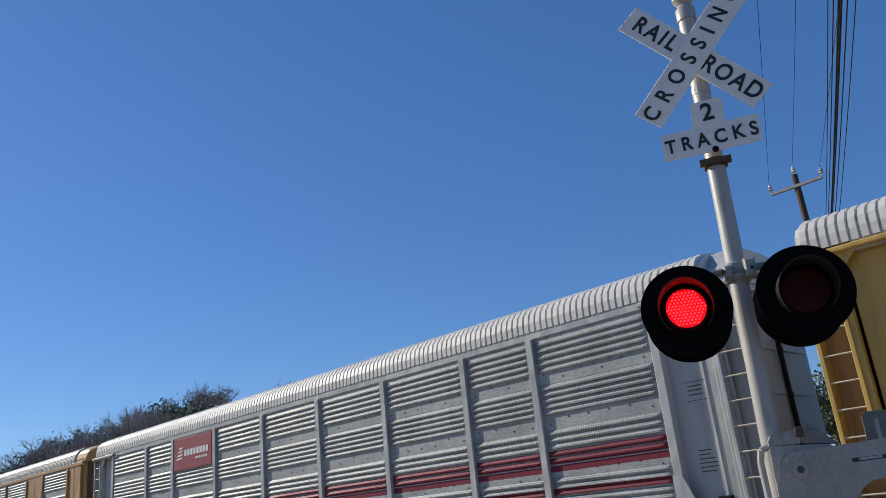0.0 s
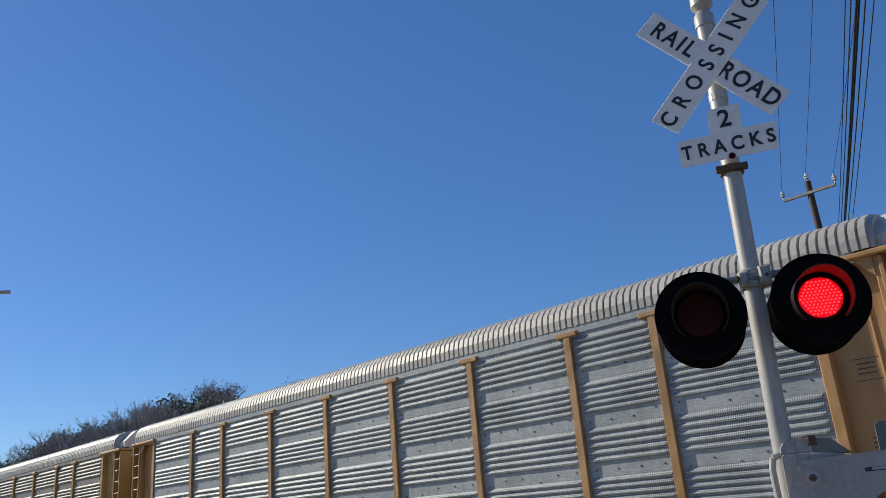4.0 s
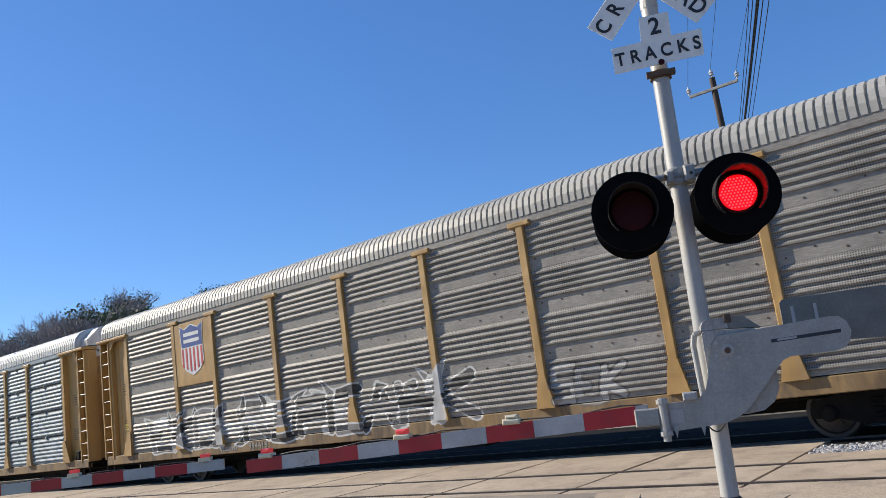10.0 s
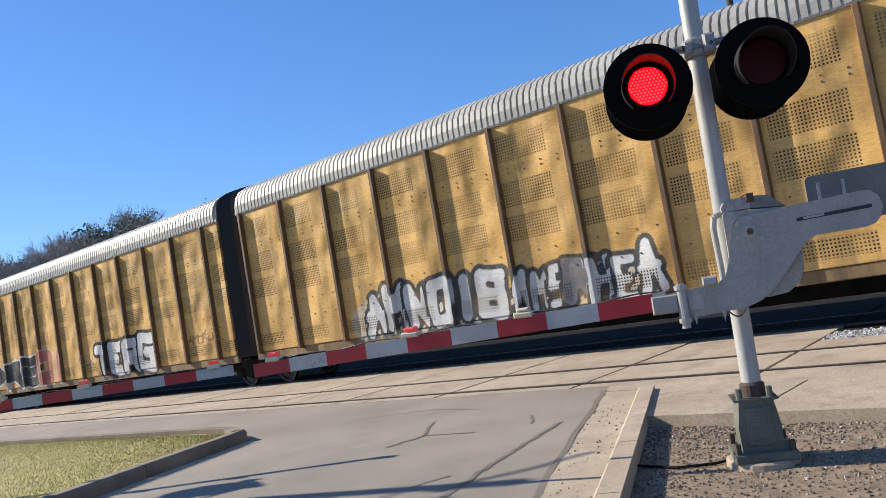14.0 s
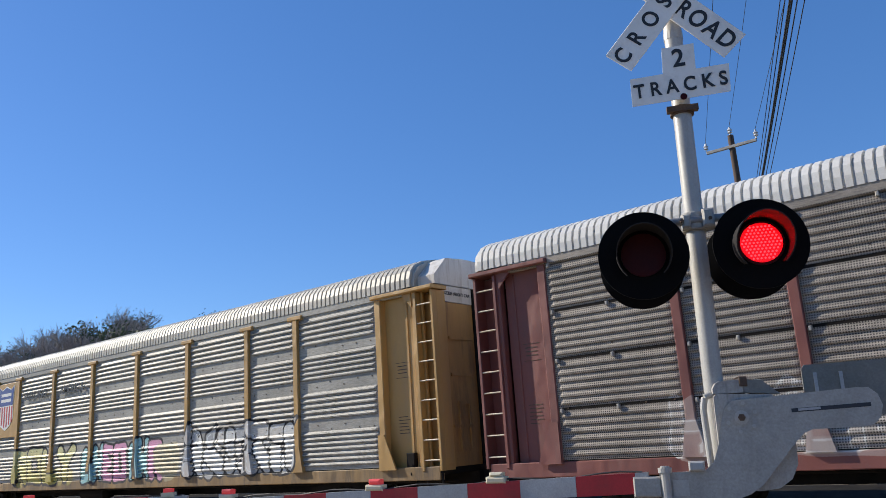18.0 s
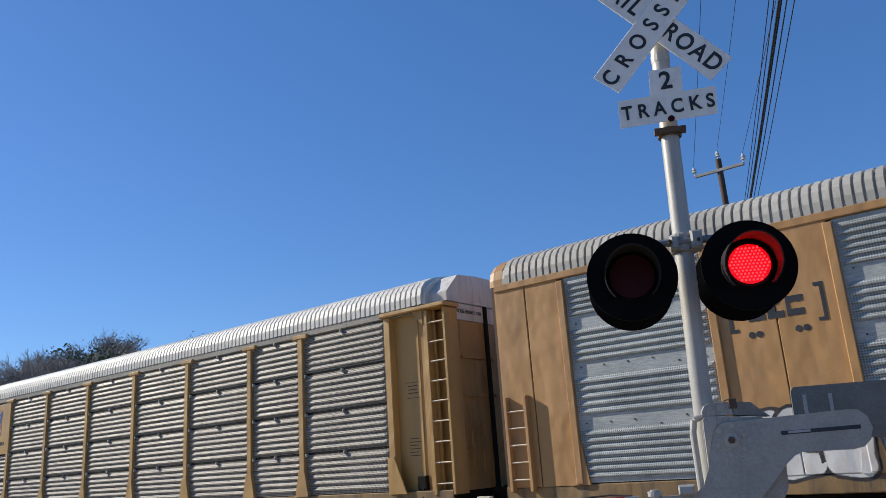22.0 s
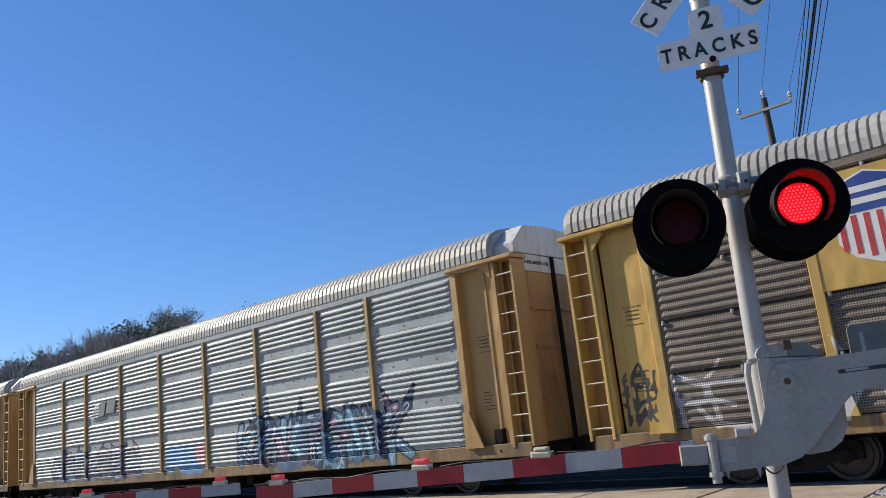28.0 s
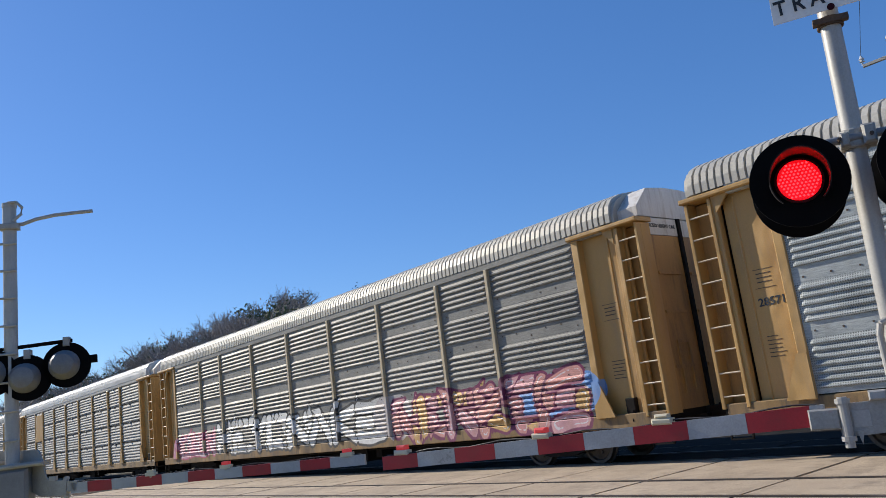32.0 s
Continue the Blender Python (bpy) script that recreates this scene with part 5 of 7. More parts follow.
def spray(car, *tags):
    """Lays sprayed letters over the side of a car."""
    groups = [g for t in tags for g in t]
    if not groups:
        return car
    x0, x1 = min(s_[0] for g in groups for s_ in g[0]) - 0.6, max(s_[0] for g in groups for s_ in g[0]) + 0.6
    top = max(g[5] for g in groups) + 0.5
    for o in car.children:
        kind = o.name.split(".")[0]
        if kind not in ("side_panel", "side_post", "plain_panel", "side_sill", "post_foot", "corner_post", "corner_plate"):
            continue
        me = o.data
        xs = [v.co.x for v in me.vertices]
        if max(xs) < x0 or min(xs) > x1:
            continue
        if len(xs) < 60:
            slice_up(me, x0, x1, 0.9 if kind == "side_sill" else 1.0, top, 0.09 if kind == "side_sill" else 0.055)
        n = len(me.vertices)
        co = np.empty(n * 3, np.float32)
        me.vertices.foreach_get("co", co)
        X, Z = co[0::3].astype(float), co[2::3].astype(float)
        px = X + 0.035 * np.sin(3.1 * Z + 0.9 * X) + 0.02 * np.sin(7.3 * Z + 2.1 * X)
        pz = Z + 0.03 * np.sin(2.7 * X) + 0.018 * np.sin(6.1 * X + 1.3)
        cover, fill, rim = np.zeros(n), np.zeros((n, 4)), np.zeros((n, 4))
        for strokes, c, e, width, z0, z1, foot, hold, shine in groups:
            d = np.full(n, 9.0)
            for ax, az, bx, bz, r0, r1 in strokes:
                ux, uz = bx - ax, bz - az
                t = np.clip(((px - ax) * ux + (pz - az) * uz) / (ux * ux + uz * uz + 1e-6), 0, 1)
                d = np.minimum(d, np.hypot(px - ax - t * ux, pz - az - t * uz) - (r0 + (r1 - r0) * t))
            new_cover = np.clip(0.5 - d * np.where(d > 0, 0.055 / width, 1.0), 0, 1)
            hit = (d < width) | (new_cover > cover)
            if foot:
                k = np.clip((Z - z0) / (z1 - z0), 0, 1)[:, None]
                tone = np.array(c) * k + np.array(foot) * (1 - k)
            else:
                tone = np.tile(c, (n, 1))
            cover[hit] = new_cover[hit]
            fill[hit, :3], fill[hit, 3] = tone[hit], hold
            rim[hit, :3], rim[hit, 3] = e, shine
        me.attributes.new("cover", "FLOAT", "POINT").data.foreach_set("value", cover.astype(np.float32))
        me.attributes.new("fill", "FLOAT_COLOR", "POINT").data.foreach_set("color", fill.astype(np.float32).ravel())
        me.attributes.new("rim", "FLOAT_COLOR", "POINT").data.foreach_set("color", rim.astype(np.float32).ravel())
    return car


def yellow_sheet(name, first, step):
    return steel(name, (0.58, 0.337, 0.103), (0.72, 0.44, 0.147), 0.4, (), False, ((4.08, 4.64), (3.16, 3.68), (2.46, 2.98), (1.12, 1.46)), first, step)


def build_train():
    A = standard_car
    add = CARS.append
    DIM, ASH, PALE = (0.16, 0.16, 0.17), (0.30, 0.30, 0.30), (0.50, 0.48, 0.45)
    add(A("yellow-framed car carrier with silver ribbed side sheets", M_YELLOW, steel("sheet_a", *SIL, 0.3), M_ROOF_WHITE, M_WHITE))
    c = A("pale grey car carrier, dark red bands low on silver sheets", M_GREYPAINT,
          steel("sheet_b", (0.27, 0.285, 0.285), (0.40, 0.415, 0.412), 0.35, ((1.22, 1.34, RED2), (1.64, 1.76, RED2), (2.08, 2.20, RED2), (2.225, 2.345, RED2), (2.37, 2.48, RED2))),
          M_ROOF_WHITE, M_GREYPAINT, False, True, False, top=M_GREYPAINT, low=2.3)
    spray(c, tag("SOME", -3.9, -1.2, 0.95, 2.08, [(0.085, 0.085, 0.083)], (0.74, 0.74, 0.73), 0.24, 0.03), tag("NUKO", -6.7, -4.4, 1.0, 1.75, [(0.20, 0.13, 0.13)], PALE, 0.14, 0.025, hold=0.7),
          tag("RESOK", 0.4, 5.5, 1.0, 1.8, [W, ASH], K, 0.18, 0.04, wild=0.5))
    plate_on(c, -6.72, -4.25, 3.72, 4.75, M_PLATERED, label="red emblem plate")
    bars(c, -6.0, -4.4, 4.25, 0.20, M_EMWHITE, 8)
    bars(c, -5.3, -4.5, 4.03, 0.07, M_EMWHITE, 11)
    for k in range(4):
        part("marking", Shape().slab([(-6.55 + 0.05 * k, 4.05 + 0.11 * k), (-6.15, 4.08 + 0.11 * k), (-6.12, 4.14 + 0.11 * k), (-6.5 + 0.05 * k, 4.11 + 0.11 * k)], NEAR - 0.080, NEAR - 0.072), M_EMWHITE, c)
    add(c)
    AQUA, SEA, PLUM, SLATE = (0.13, 0.42, 0.58), (0.08, 0.36, 0.50), (0.26, 0.18, 0.40), (0.20, 0.26, 0.33)
    c = smooth_car("orange-tan car carrier with silver sheets, bright tags low down", M_ORANGE, steel("sheet_c", *BLU, 0.22), M_ROOF, 2.75)
    spray(c, cloud(-5.4, -4.1, 1.0, 2.15, (0.36, 0.48, 0.12), 0.85), cloud(-8.7, -7.2, 1.0, 1.9, (0.36, 0.48, 0.12), 0.8), tag("TEMO", -11.4, -8.8, 0.95, 1.75, [(0.10, 0.45, 0.40), SEA], K, 0.22),
          tag("YOUI", -7.4, -5.0, 0.95, 2.42, [(0.12, 0.30, 0.40), SLATE], K, 0.27, 0.035, shine=1.0), tag("HAK", -4.3, -3.4, 1.7, 2.25, [DIM], DIM, 0.08, 0.015, hold=0.9),
          cloud(-2.9, 1.5, 0.95, 2.0, PLUM, 0.75), tag("DAP", -2.3, 0.5, 0.92, 2.45, [AQUA, AQUA, SEA], K, 0.23, 0.06, shine=1.0), tag("OKE", 0.35, 1.2, 2.2, 2.8, [DIM], DIM, 0.09, 0.02, hold=0.8),
          cloud(2.2, 3.3, 1.75, 2.25, (0.55, 0.13, 0.22), 0.8), tag("WASER", 2.6, 6.8, 0.95, 1.95, [AQUA, (0.10, 0.24, 0.50), (0.12, 0.45, 0.30)], K, 0.24), cloud(7.1, 8.5, 1.3, 2.15, (0.50, 0.24, 0.32), 0.5), tag("KE", 7.5, 8.4, 1.1, 1.6, [DIM], DIM, 0.07, 0.014),
          tag("TOPS", 8.9, 11.5, 1.0, 1.95, [(0.03, 0.28, 0.5), SEA], (0.02, 0.08, 0.2), 0.22))
    y = NEAR - 0.044
    ring = part("emblem", Shape().lathe([(0.84, y), (0.84, y + 0.008)], "Y", 40, (-7.85, 0, 3.72)), M_EMDARK, c, "dark round emblem")
    part("emblem_disc", Shape().lathe([(0.70, y - 0.006), (0.70, y)], "Y", 40, (-7.85, 0, 3.72)), M_ORANGE, ring)
    part("emblem_field", Shape().slab([(-8.25, 3.86), (-7.45, 3.86), (-7.45, 3.38), (-7.62, 3.1), (-7.85, 2.98), (-8.08, 3.1), (-8.25, 3.38)], y - 0.012, y - 0.006), M_YELLOW, ring)
    for k in range(7):
        part("emblem_stripe", Shape().box(-8.24, -7.46, y - 0.015, y - 0.012, 3.40 + 0.065 * k, 3.42 + 0.065 * k), M_EMDARK, ring)
    part("emblem_figure", Shape().slab([(-8.0, 3.45), (-7.95, 3.28), (-7.75, 3.28), (-7.70, 3.45), (-7.6, 3.5), (-7.78, 3.58), (-7.85, 3.72), (-7.92, 3.58), (-8.1, 3.5)], y - 0.02, y - 0.015), M_EMDARK, ring)
    part("emblem_figure", Shape().slab([(-8.3, 3.90), (-7.5, 3.90), (-7.42, 4.12), (-7.62, 4.28), (-7.95, 4.30), (-8.2, 4.2), (-8.36, 4.05)], y - 0.012, y - 0.006), M_EMDARK, ring)
    part("emblem_ribbon", Shape().slab([(-8.45, 2.78), (-7.25, 2.78), (-7.35, 2.90), (-7.25, 3.04), (-8.45, 3.04), (-8.35, 2.90)], y - 0.012, y - 0.004), M_EMDARK, ring)
    bars(c, -8.15, -7.55, 2.48, 0.26, M_EMDARK, 2, 0, NEAR - 0.04)
    add(c)
    add(A("tan-framed car carrier with weathered silver sheets", M_ORANGE, steel("sheet_d", *BLU, 0.3), M_ROOF, M_WHITE, False, False, True))
    CRM, ICE, DRK = (0.74, 0.66, 0.49), (0.38, 0.66, 0.62), (0.05, 0.048, 0.05)
    big = [(-9.5, -2.95, 3.27, 3.44, 0, 0, ICE), (-3.0, 1.5, 3.18, 3.34, 0, 0, ICE), (1.4, 2.75, 3.12, 3.28, 0, 0, ICE), (-9.4, 3.0, 0.9, 3.25, 0, -0.12, DRK), (-9.5, -9.34, 0.9, 3.36, 0, 0, ICE), (-9.34, -9.1, 1.42, 1.54, 0, 0, ICE),
           (-9.0, -4.92, 0.9, 3.09, 0, 0, CRM), (-4.70, -3.10, 0.9, 3.03, 0, 0, CRM), (-2.80, -1.0, 0.9, 3.0, 0, 0, CRM), (-0.75, 0.80, 0.9, 2.96, 0, 0, CRM), (-9.1, -8.95, 1.5, 2.1, 0, 0, DRK),
           (-7.03, -6.98, 2.30, 3.2, -0.45, 0.46, DRK), (-7.62, -7.20, 1.0, 1.82, 0.1, -0.40, DRK), (-6.88, -6.48, 1.05, 2.0, 0.28, -0.1, DRK), (-4.95, -4.68, 2.05, 3.1, 0.02, 0.02, DRK), (-5.32, -4.55, 1.36, 2.10, 0, 0, DRK), (-5.05, -4.80, 0.9, 1.4, 0, 0, DRK),
           (-3.12, -2.80, 2.0, 3.05, 0.02, 0.02, DRK), (-3.30, -2.62, 1.33, 2.07, 0, 0, DRK), (-3.05, -2.75, 0.9, 1.4, 0, 0, DRK), (-1.02, -0.75, 2.0, 3.02, 0.02, 0.02, DRK), (-1.40, -1.05, 1.38, 2.07, 0, 0, DRK), (-1.1, -0.42, 1.70, 2.08, 0, 0, DRK), (-0.62, -0.42, 0.9, 1.75, 0, 0, DRK),
           (0.75, 1.20, 1.0, 1.9, 0, -0.4, DRK), (0.60, 1.35, 0.9, 2.3, 0.3, 0, CRM), (1.30, 2.40, 0.9, 2.91, 0.05, 0, CRM),
           (1.85, 4.2, 1.25, 2.05, 0.4, -0.5, DRK), (1.9, 3.0, 1.9, 2.1, 0.6, 0.8, DRK), (3.2, 4.0, 0.9, 2.2, 0.45, 0.1, CRM), (3.05, 3.50, 2.05, 3.10, -0.55, -0.55, ICE), (3.5, 5.8, 2.02, 2.36, 0.1, 0.1, DRK),
           (3.9, 4.75, 0.9, 2.10, 0, 0.62, CRM), (4.75, 6.35, 0.9, 2.16, 0.62, -0.4, DRK), (6.35, 6.86, 1.3, 2.46, -0.65, 0, ICE), (3.6, 5.9, 2.36, 2.44, 0.1, 0.2, ICE)]
    c = A("yellow-framed car carrier, dark dirty sheets, huge cream and teal lettering", M_TAN, steel("sheet_e", *GRY, 0.35, shapes=big), M_ROOF, M_WHITE,
          posts=steel("painted_posts", (0.37, 0.215, 0.065), (0.47, 0.278, 0.09), 0.4, (), False, shapes=big), low=1.8)
    spray(c, tag("MEKORS", 8.6, 11.6, 1.0, 1.7, [(0.22, 0.21, 0.20)], PALE, 0.12, 0.025, hold=0.8, wild=0.3), tag("OKS", 12.0, 12.7, 1.35, 1.75, [(0.06, 0.06, 0.05)], (0.06, 0.06, 0.05), 0.10, 0.014))
    add(c)
    MINT, LIME, DEEP = (0.15, 0.46, 0.36), (0.58, 0.56, 0.22), (0.02, 0.05, 0.05)
    c = A("tan-framed car carrier, grey sheets, green and pink tags low down", M_TAN, steel("sheet_f", *GRY, 0.3), M_ROOF, M_WHITE, low=2.75)
    spray(c, cloud(-4.9, 1.6, 0.85, 1.75, LIME, 0.8), tag("SAMKESRA", -4.9, 1.4, 0.98, 1.95, [MINT, (0.20, 0.52, 0.42), MINT, (0.34, 0.52, 0.36)], DEEP, 0.17, 0.05, foot=LIME, shine=1.0, wild=0.8),
          cloud(1.6, 3.0, 1.0, 1.7, (0.45, 0.30, 0.10), 0.5), tag("PERSAN", 3.2, 8.2, 1.0, 1.95, [(0.50, 0.44, 0.45), (0.55, 0.52, 0.50), (0.42, 0.30, 0.36)], (0.36, 0.20, 0.24), 0.13, 0.035, hold=0.65, wild=0.4, shine=1.0),
          tag("TAHLM", -12.0, -8.6, 0.95, 1.75, [(0.34, 0.44, 0.42)], (0.40, 0.48, 0.46), 0.12, 0.03, hold=0.6))
    part("number_board", Shape().block(-5.7, -3.1, NEAR - 0.035, NEAR - 0.02, 0.79, 1.01), M_BLACK, c)
    letters_part("car_number", "00479", 0.27, M_EMWHITE, c, (-4.4, NEAR - 0.038, 0.9), "white stencilled number", 1.15)
    add(c)
    CHROME, SOOT = (0.48, 0.47, 0.44), (0.10, 0.095, 0.09)
    c = A("tan-framed car carrier with shield emblem and white block lettering", M_TAN, steel("sheet_g", *GRY, 0.3), M_ROOF, M_WHITE, low=2.7)
    spray(c, tag("EKBHRSPEAHK", -10.5, 2.4, 0.95, 2.05, [SOOT, (0.20, 0.19, 0.18), (0.06, 0.058, 0.055), CHROME], (0.56, 0.55, 0.52), 0.15, 0.03, wild=0.22),
          tag("SEK", 4.3, 5.9, 1.05, 1.8, [PALE, ASH], SOOT, 0.16, 0.03, hold=0.7))
    plate_on(c, -8.77, -6.95, 2.85, 4.72, M_TAN)
    shield(c, -7.86, 3.90, 1.2)
    warning_plate(c, -12.1, 1.92)
    letters_part("car_number", "994418", 0.23, M_STENCIL, c, (-5.2, NEAR - 0.024, 0.9), "faded stencilled number", 1.2)
    bars(c, -6.9, -6.1, 0.9, 0.13, M_STENCIL, 8, 0, NEAR - 0.026)
    add(c)
    c = A("yellow-framed car carrier with clean pale blue silver sheets", M_TAN, steel("sheet_h", (0.24, 0.28, 0.295), (0.345, 0.39, 0.405), 0.1, seamed=True), M_ROOF_WHITE, M_WHITE, True)
    plate_on(c, -6.78, -4.2, 2.94, 3.80, M_PALEBLUE, label="pale blue painted patch with an emblem")
    bracket_emblem(c, -5.5, 3.45, 2.0, 0.55, M_EMDARK)
    part("number_board", Shape().block(-7.35, -5.45, NEAR - 0.035, NEAR - 0.02, 0.79, 1.01), M_BLACK, c)
    letters_part("car_number", "157480", 0.27, M_EMWHITE, c, (-6.2, NEAR - 0.038, 0.9), "white stencilled number", 1.15)
    add(c)
    posts = [-10.36 + 1.754 * k for k in range(12)]
    c = yellow_unit("solid yellow articulated car carrier unit with white tags", M_TAN, M_ROOF, -10.62, 10.4, posts, 1, yellow_sheet("sheet_i", posts[0], 1.754))
    GREY = (0.06, 0.06, 0.058)
    spray(c, cloud(-6.6, -2.0, 0.9, 1.75, (0.52, 0.48, 0.38), 0.7), cloud(-1.8, 1.5, 0.9, 1.6, (0.52, 0.48, 0.38), 0.6), tag("AMNOIB", -6.1, -1.9, 0.95, 2.05, [W], GREY, 0.20, 0.09),
          tag("AMS", -1.7, -0.4, 0.95, 1.85, [W, PALE], GREY, 0.20, 0.08), tag("R", -0.5, 0.35, 0.95, 1.9, [DIM], GREY, 0.22, 0.06), tag("HEA", 0.1, 1.6, 0.92, 1.9, [W], GREY, 0.19, 0.08))
    add(c)
    posts = [-8.05 + 1.71 * k for k in range(11)]
    c = yellow_unit("solid yellow articulated car carrier unit with black and white tags", M_TAN, M_ROOF, -9.85, 9.82, posts, -1, yellow_sheet("sheet_j", posts[0], 1.71))
    ROSE = (0.44, 0.15, 0.13)
    spray(c, tag("DRB", -8.3, -3.3, 0.95, 2.12, [(0.04, 0.045, 0.05), (0.055, 0.06, 0.065)], W, 0.21, 0.06), tag("OI", -3.4, -0.9, 0.92, 2.2, [ROSE], (0.52, 0.36, 0.31), 0.23, 0.06, hold=0.85),
          tag("TERG", 1.4, 5.4, 0.92, 2.1, [W], K, 0.185, 0.10), tag("NOLK", 0.1, 1.2, 1.45, 1.75, [DIM], DIM, 0.06, 0.010, hold=0.9), tag("AMOKUZE", 7.4, 9.3, 1.5, 1.8, [(0.22, 0.12, 0.05)], (0.22, 0.12, 0.05), 0.07, 0.012, hold=0.9))
    g = Shape()
    xs = [9.80 + 0.068 * k for k in range(13)]
    pts = [(-1.5, 0.9)] + ARCH + [(1.5, 0.9)]
    for j, x in enumerate(xs):
        k = 1.0 if j % 2 else 0.92
        g.v += [(x, yy * k, 0.9 + (zz - 0.9) * (1.045 if j % 2 else 1.01)) for yy, zz in pts]
    n = len(pts)
    for j in range(len(xs) - 1):
        g.f += [(j * n + k, j * n + k + 1, (j + 1) * n + k + 1, (j + 1) * n + k) for k in range(n - 1)]
    part("bellows", g, M_BELLOWS, c, "black rubber bellows between the two units")
    bogie(c, 10.2)
    add(c)
    c = A("maroon-framed car carrier with dull grey sheets and white roof", M_MAROON, steel("sheet_k", (0.215, 0.19, 0.163), (0.335, 0.297, 0.257), 0.4, seamed=True), M_ROOF_WHITE, M_ROOF_WHITE, True, True, False, low=2.6, edges=[-11.67, -9.06, -7.11, -4.30, -1.68, 1.16, 3.92, 6.70, 8.74, 11.67])
    spray(c, cloud(-9.6, -5.6, 1.0, 1.95, (0.45, 0.42, 0.39), 0.35), tag("HAKER", -9.4, -6.0, 1.05, 2.1, [(0.40, 0.37, 0.34)], W, 0.13, 0.035, hold=0.75), tag("WSAEOR", -1.0, 4.4, 1.0, 1.85, [(0.10, 0.34, 0.34), TEAL], (0.40, 0.50, 0.48), 0.18, 0.04, hold=0.9, wild=0.4),
          tag("NUMHORE", 6.0, 11.4, 1.0, 1.6, [(0.42, 0.36, 0.34)], W, 0.14, 0.03, hold=0.7))
    for a, b in ((1.25, 3.83), (4.01, 6.61)):
        plate_on(c, a, b, 3.85, 4.55, M_MAROON)
        bars(c, a + 0.25, b - 0.25, 4.2, 0.28, M_EMWHITE, 7)
    bars(c, -4.3, -3.9, 0.9, 0.14, M_YELLOW, 1, 0, NEAR - 0.03)
    bars(c, -3.8, -2.7, 0.9, 0.16, M_YELLOW, 6, 0, NEAR - 0.03)
    add(c)
    SAND, SKY, ROSY = (0.56, 0.53, 0.28), (0.28, 0.50, 0.52), (0.62, 0.30, 0.44)
    c = A("yellow-framed car carrier with shield and pastel block lettering", M_TAN, steel("sheet_l", (0.25, 0.243, 0.222), (0.365, 0.354, 0.325), 0.25), M_ROOF, M_WHITE, low=2.7)
    spray(c, tag("ARKOO", -11.4, -8.5, 1.0, 2.1, [(0.05, 0.05, 0.052), ASH, W], K, 0.14, 0.06), cloud(-6.9, -2.5, 0.9, 1.4, (0.40, 0.32, 0.08), 0.7), tag("ROLY", -7.0, -2.5, 1.0, 2.15, [SAND], K, 0.20, 0.075, foot=(0.42, 0.36, 0.08), hold=0.95),
          tag("LHEOIWR", -1.9, 2.8, 0.98, 2.15, [SKY, SKY, ROSY, ROSY, SKY, SKY, ROSY], K, 0.22, 0.06), tag("AKERO", 4.0, 8.7, 0.98, 2.3, [PALE, W, (0.34, 0.35, 0.36)], K, 0.26, 0.05, shine=1.0, wild=0.2),
          cloud(2.7, 3.7, 1.0, 1.9, (0.45, 0.40, 0.24), 0.6))
    plate_on(c, -8.77, -6.95, 2.7, 4.72, M_TAN)
    shield(c, -7.86, 3.80, 1.3)
    letters_part("slogan", "BUILDING", 0.40, M_EMDARK, c, (-5.48, NEAR - 0.068, 4.08), "dark block lettering", 1.0)
    letters_part("slogan", "AMERICA", 0.40, M_EMDARK, c, (-2.75, NEAR - 0.068, 4.08), "dark block lettering", 1.0)
    add(c)
    c = smooth_car("orange-tan car carrier with clean silver sheets and white tag", M_ORANGE, steel("sheet_m", *BLU, 0.12), M_ROOF, 2.3)
    spray(c, tag("NUHE", -1.1, 4.0, 1.0, 2.0, [(0.33, 0.37, 0.40)], W, 0.13, 0.03, hold=0.6), tag("ECB", -8.75, -6.9, 0.98, 2.05, [W], K, 0.30, 0.045))
    bracket_emblem(c, -7.86, 3.6, 1.5, 0.6, M_EMDARK, NEAR - 0.038)
    add(c)
    c = A("yellow-framed car carrier with dull grey seamed sheets and shield", M_TAN, steel("sheet_n", *GRY, 0.2, seamed=True), M_ROOF_WHITE, M_WHITE, True)
    plate_on(c, -8.77, -6.95, 2.92, 4.72, M_TAN)
    shield(c, -7.86, 3.98, 0.80)
    letters_part("slogan", "BUILDING AMERICA", 0.16, M_EMDARK, c, (-7.86, NEAR - 0.077, 3.30), "dark block lettering", 1.0)
    letters_part("car_number", "982302", 0.22, M_STENCIL, c, (-5.62, NEAR - 0.024, 0.91), "faded stencilled number", 1.2)
    bars(c, -7.5, -6.7, 0.91, 0.13, M_STENCIL, 8, 0, NEAR - 0.026)
    add(c)
    c = A("tan-framed car carrier, silver sheets, pink and teal lettering", M_TAN, steel("sheet_o", *BLU, 0.25), M_ROOF, M_WHITE, low=2.7)
    MAUVE = (0.44, 0.25, 0.33)
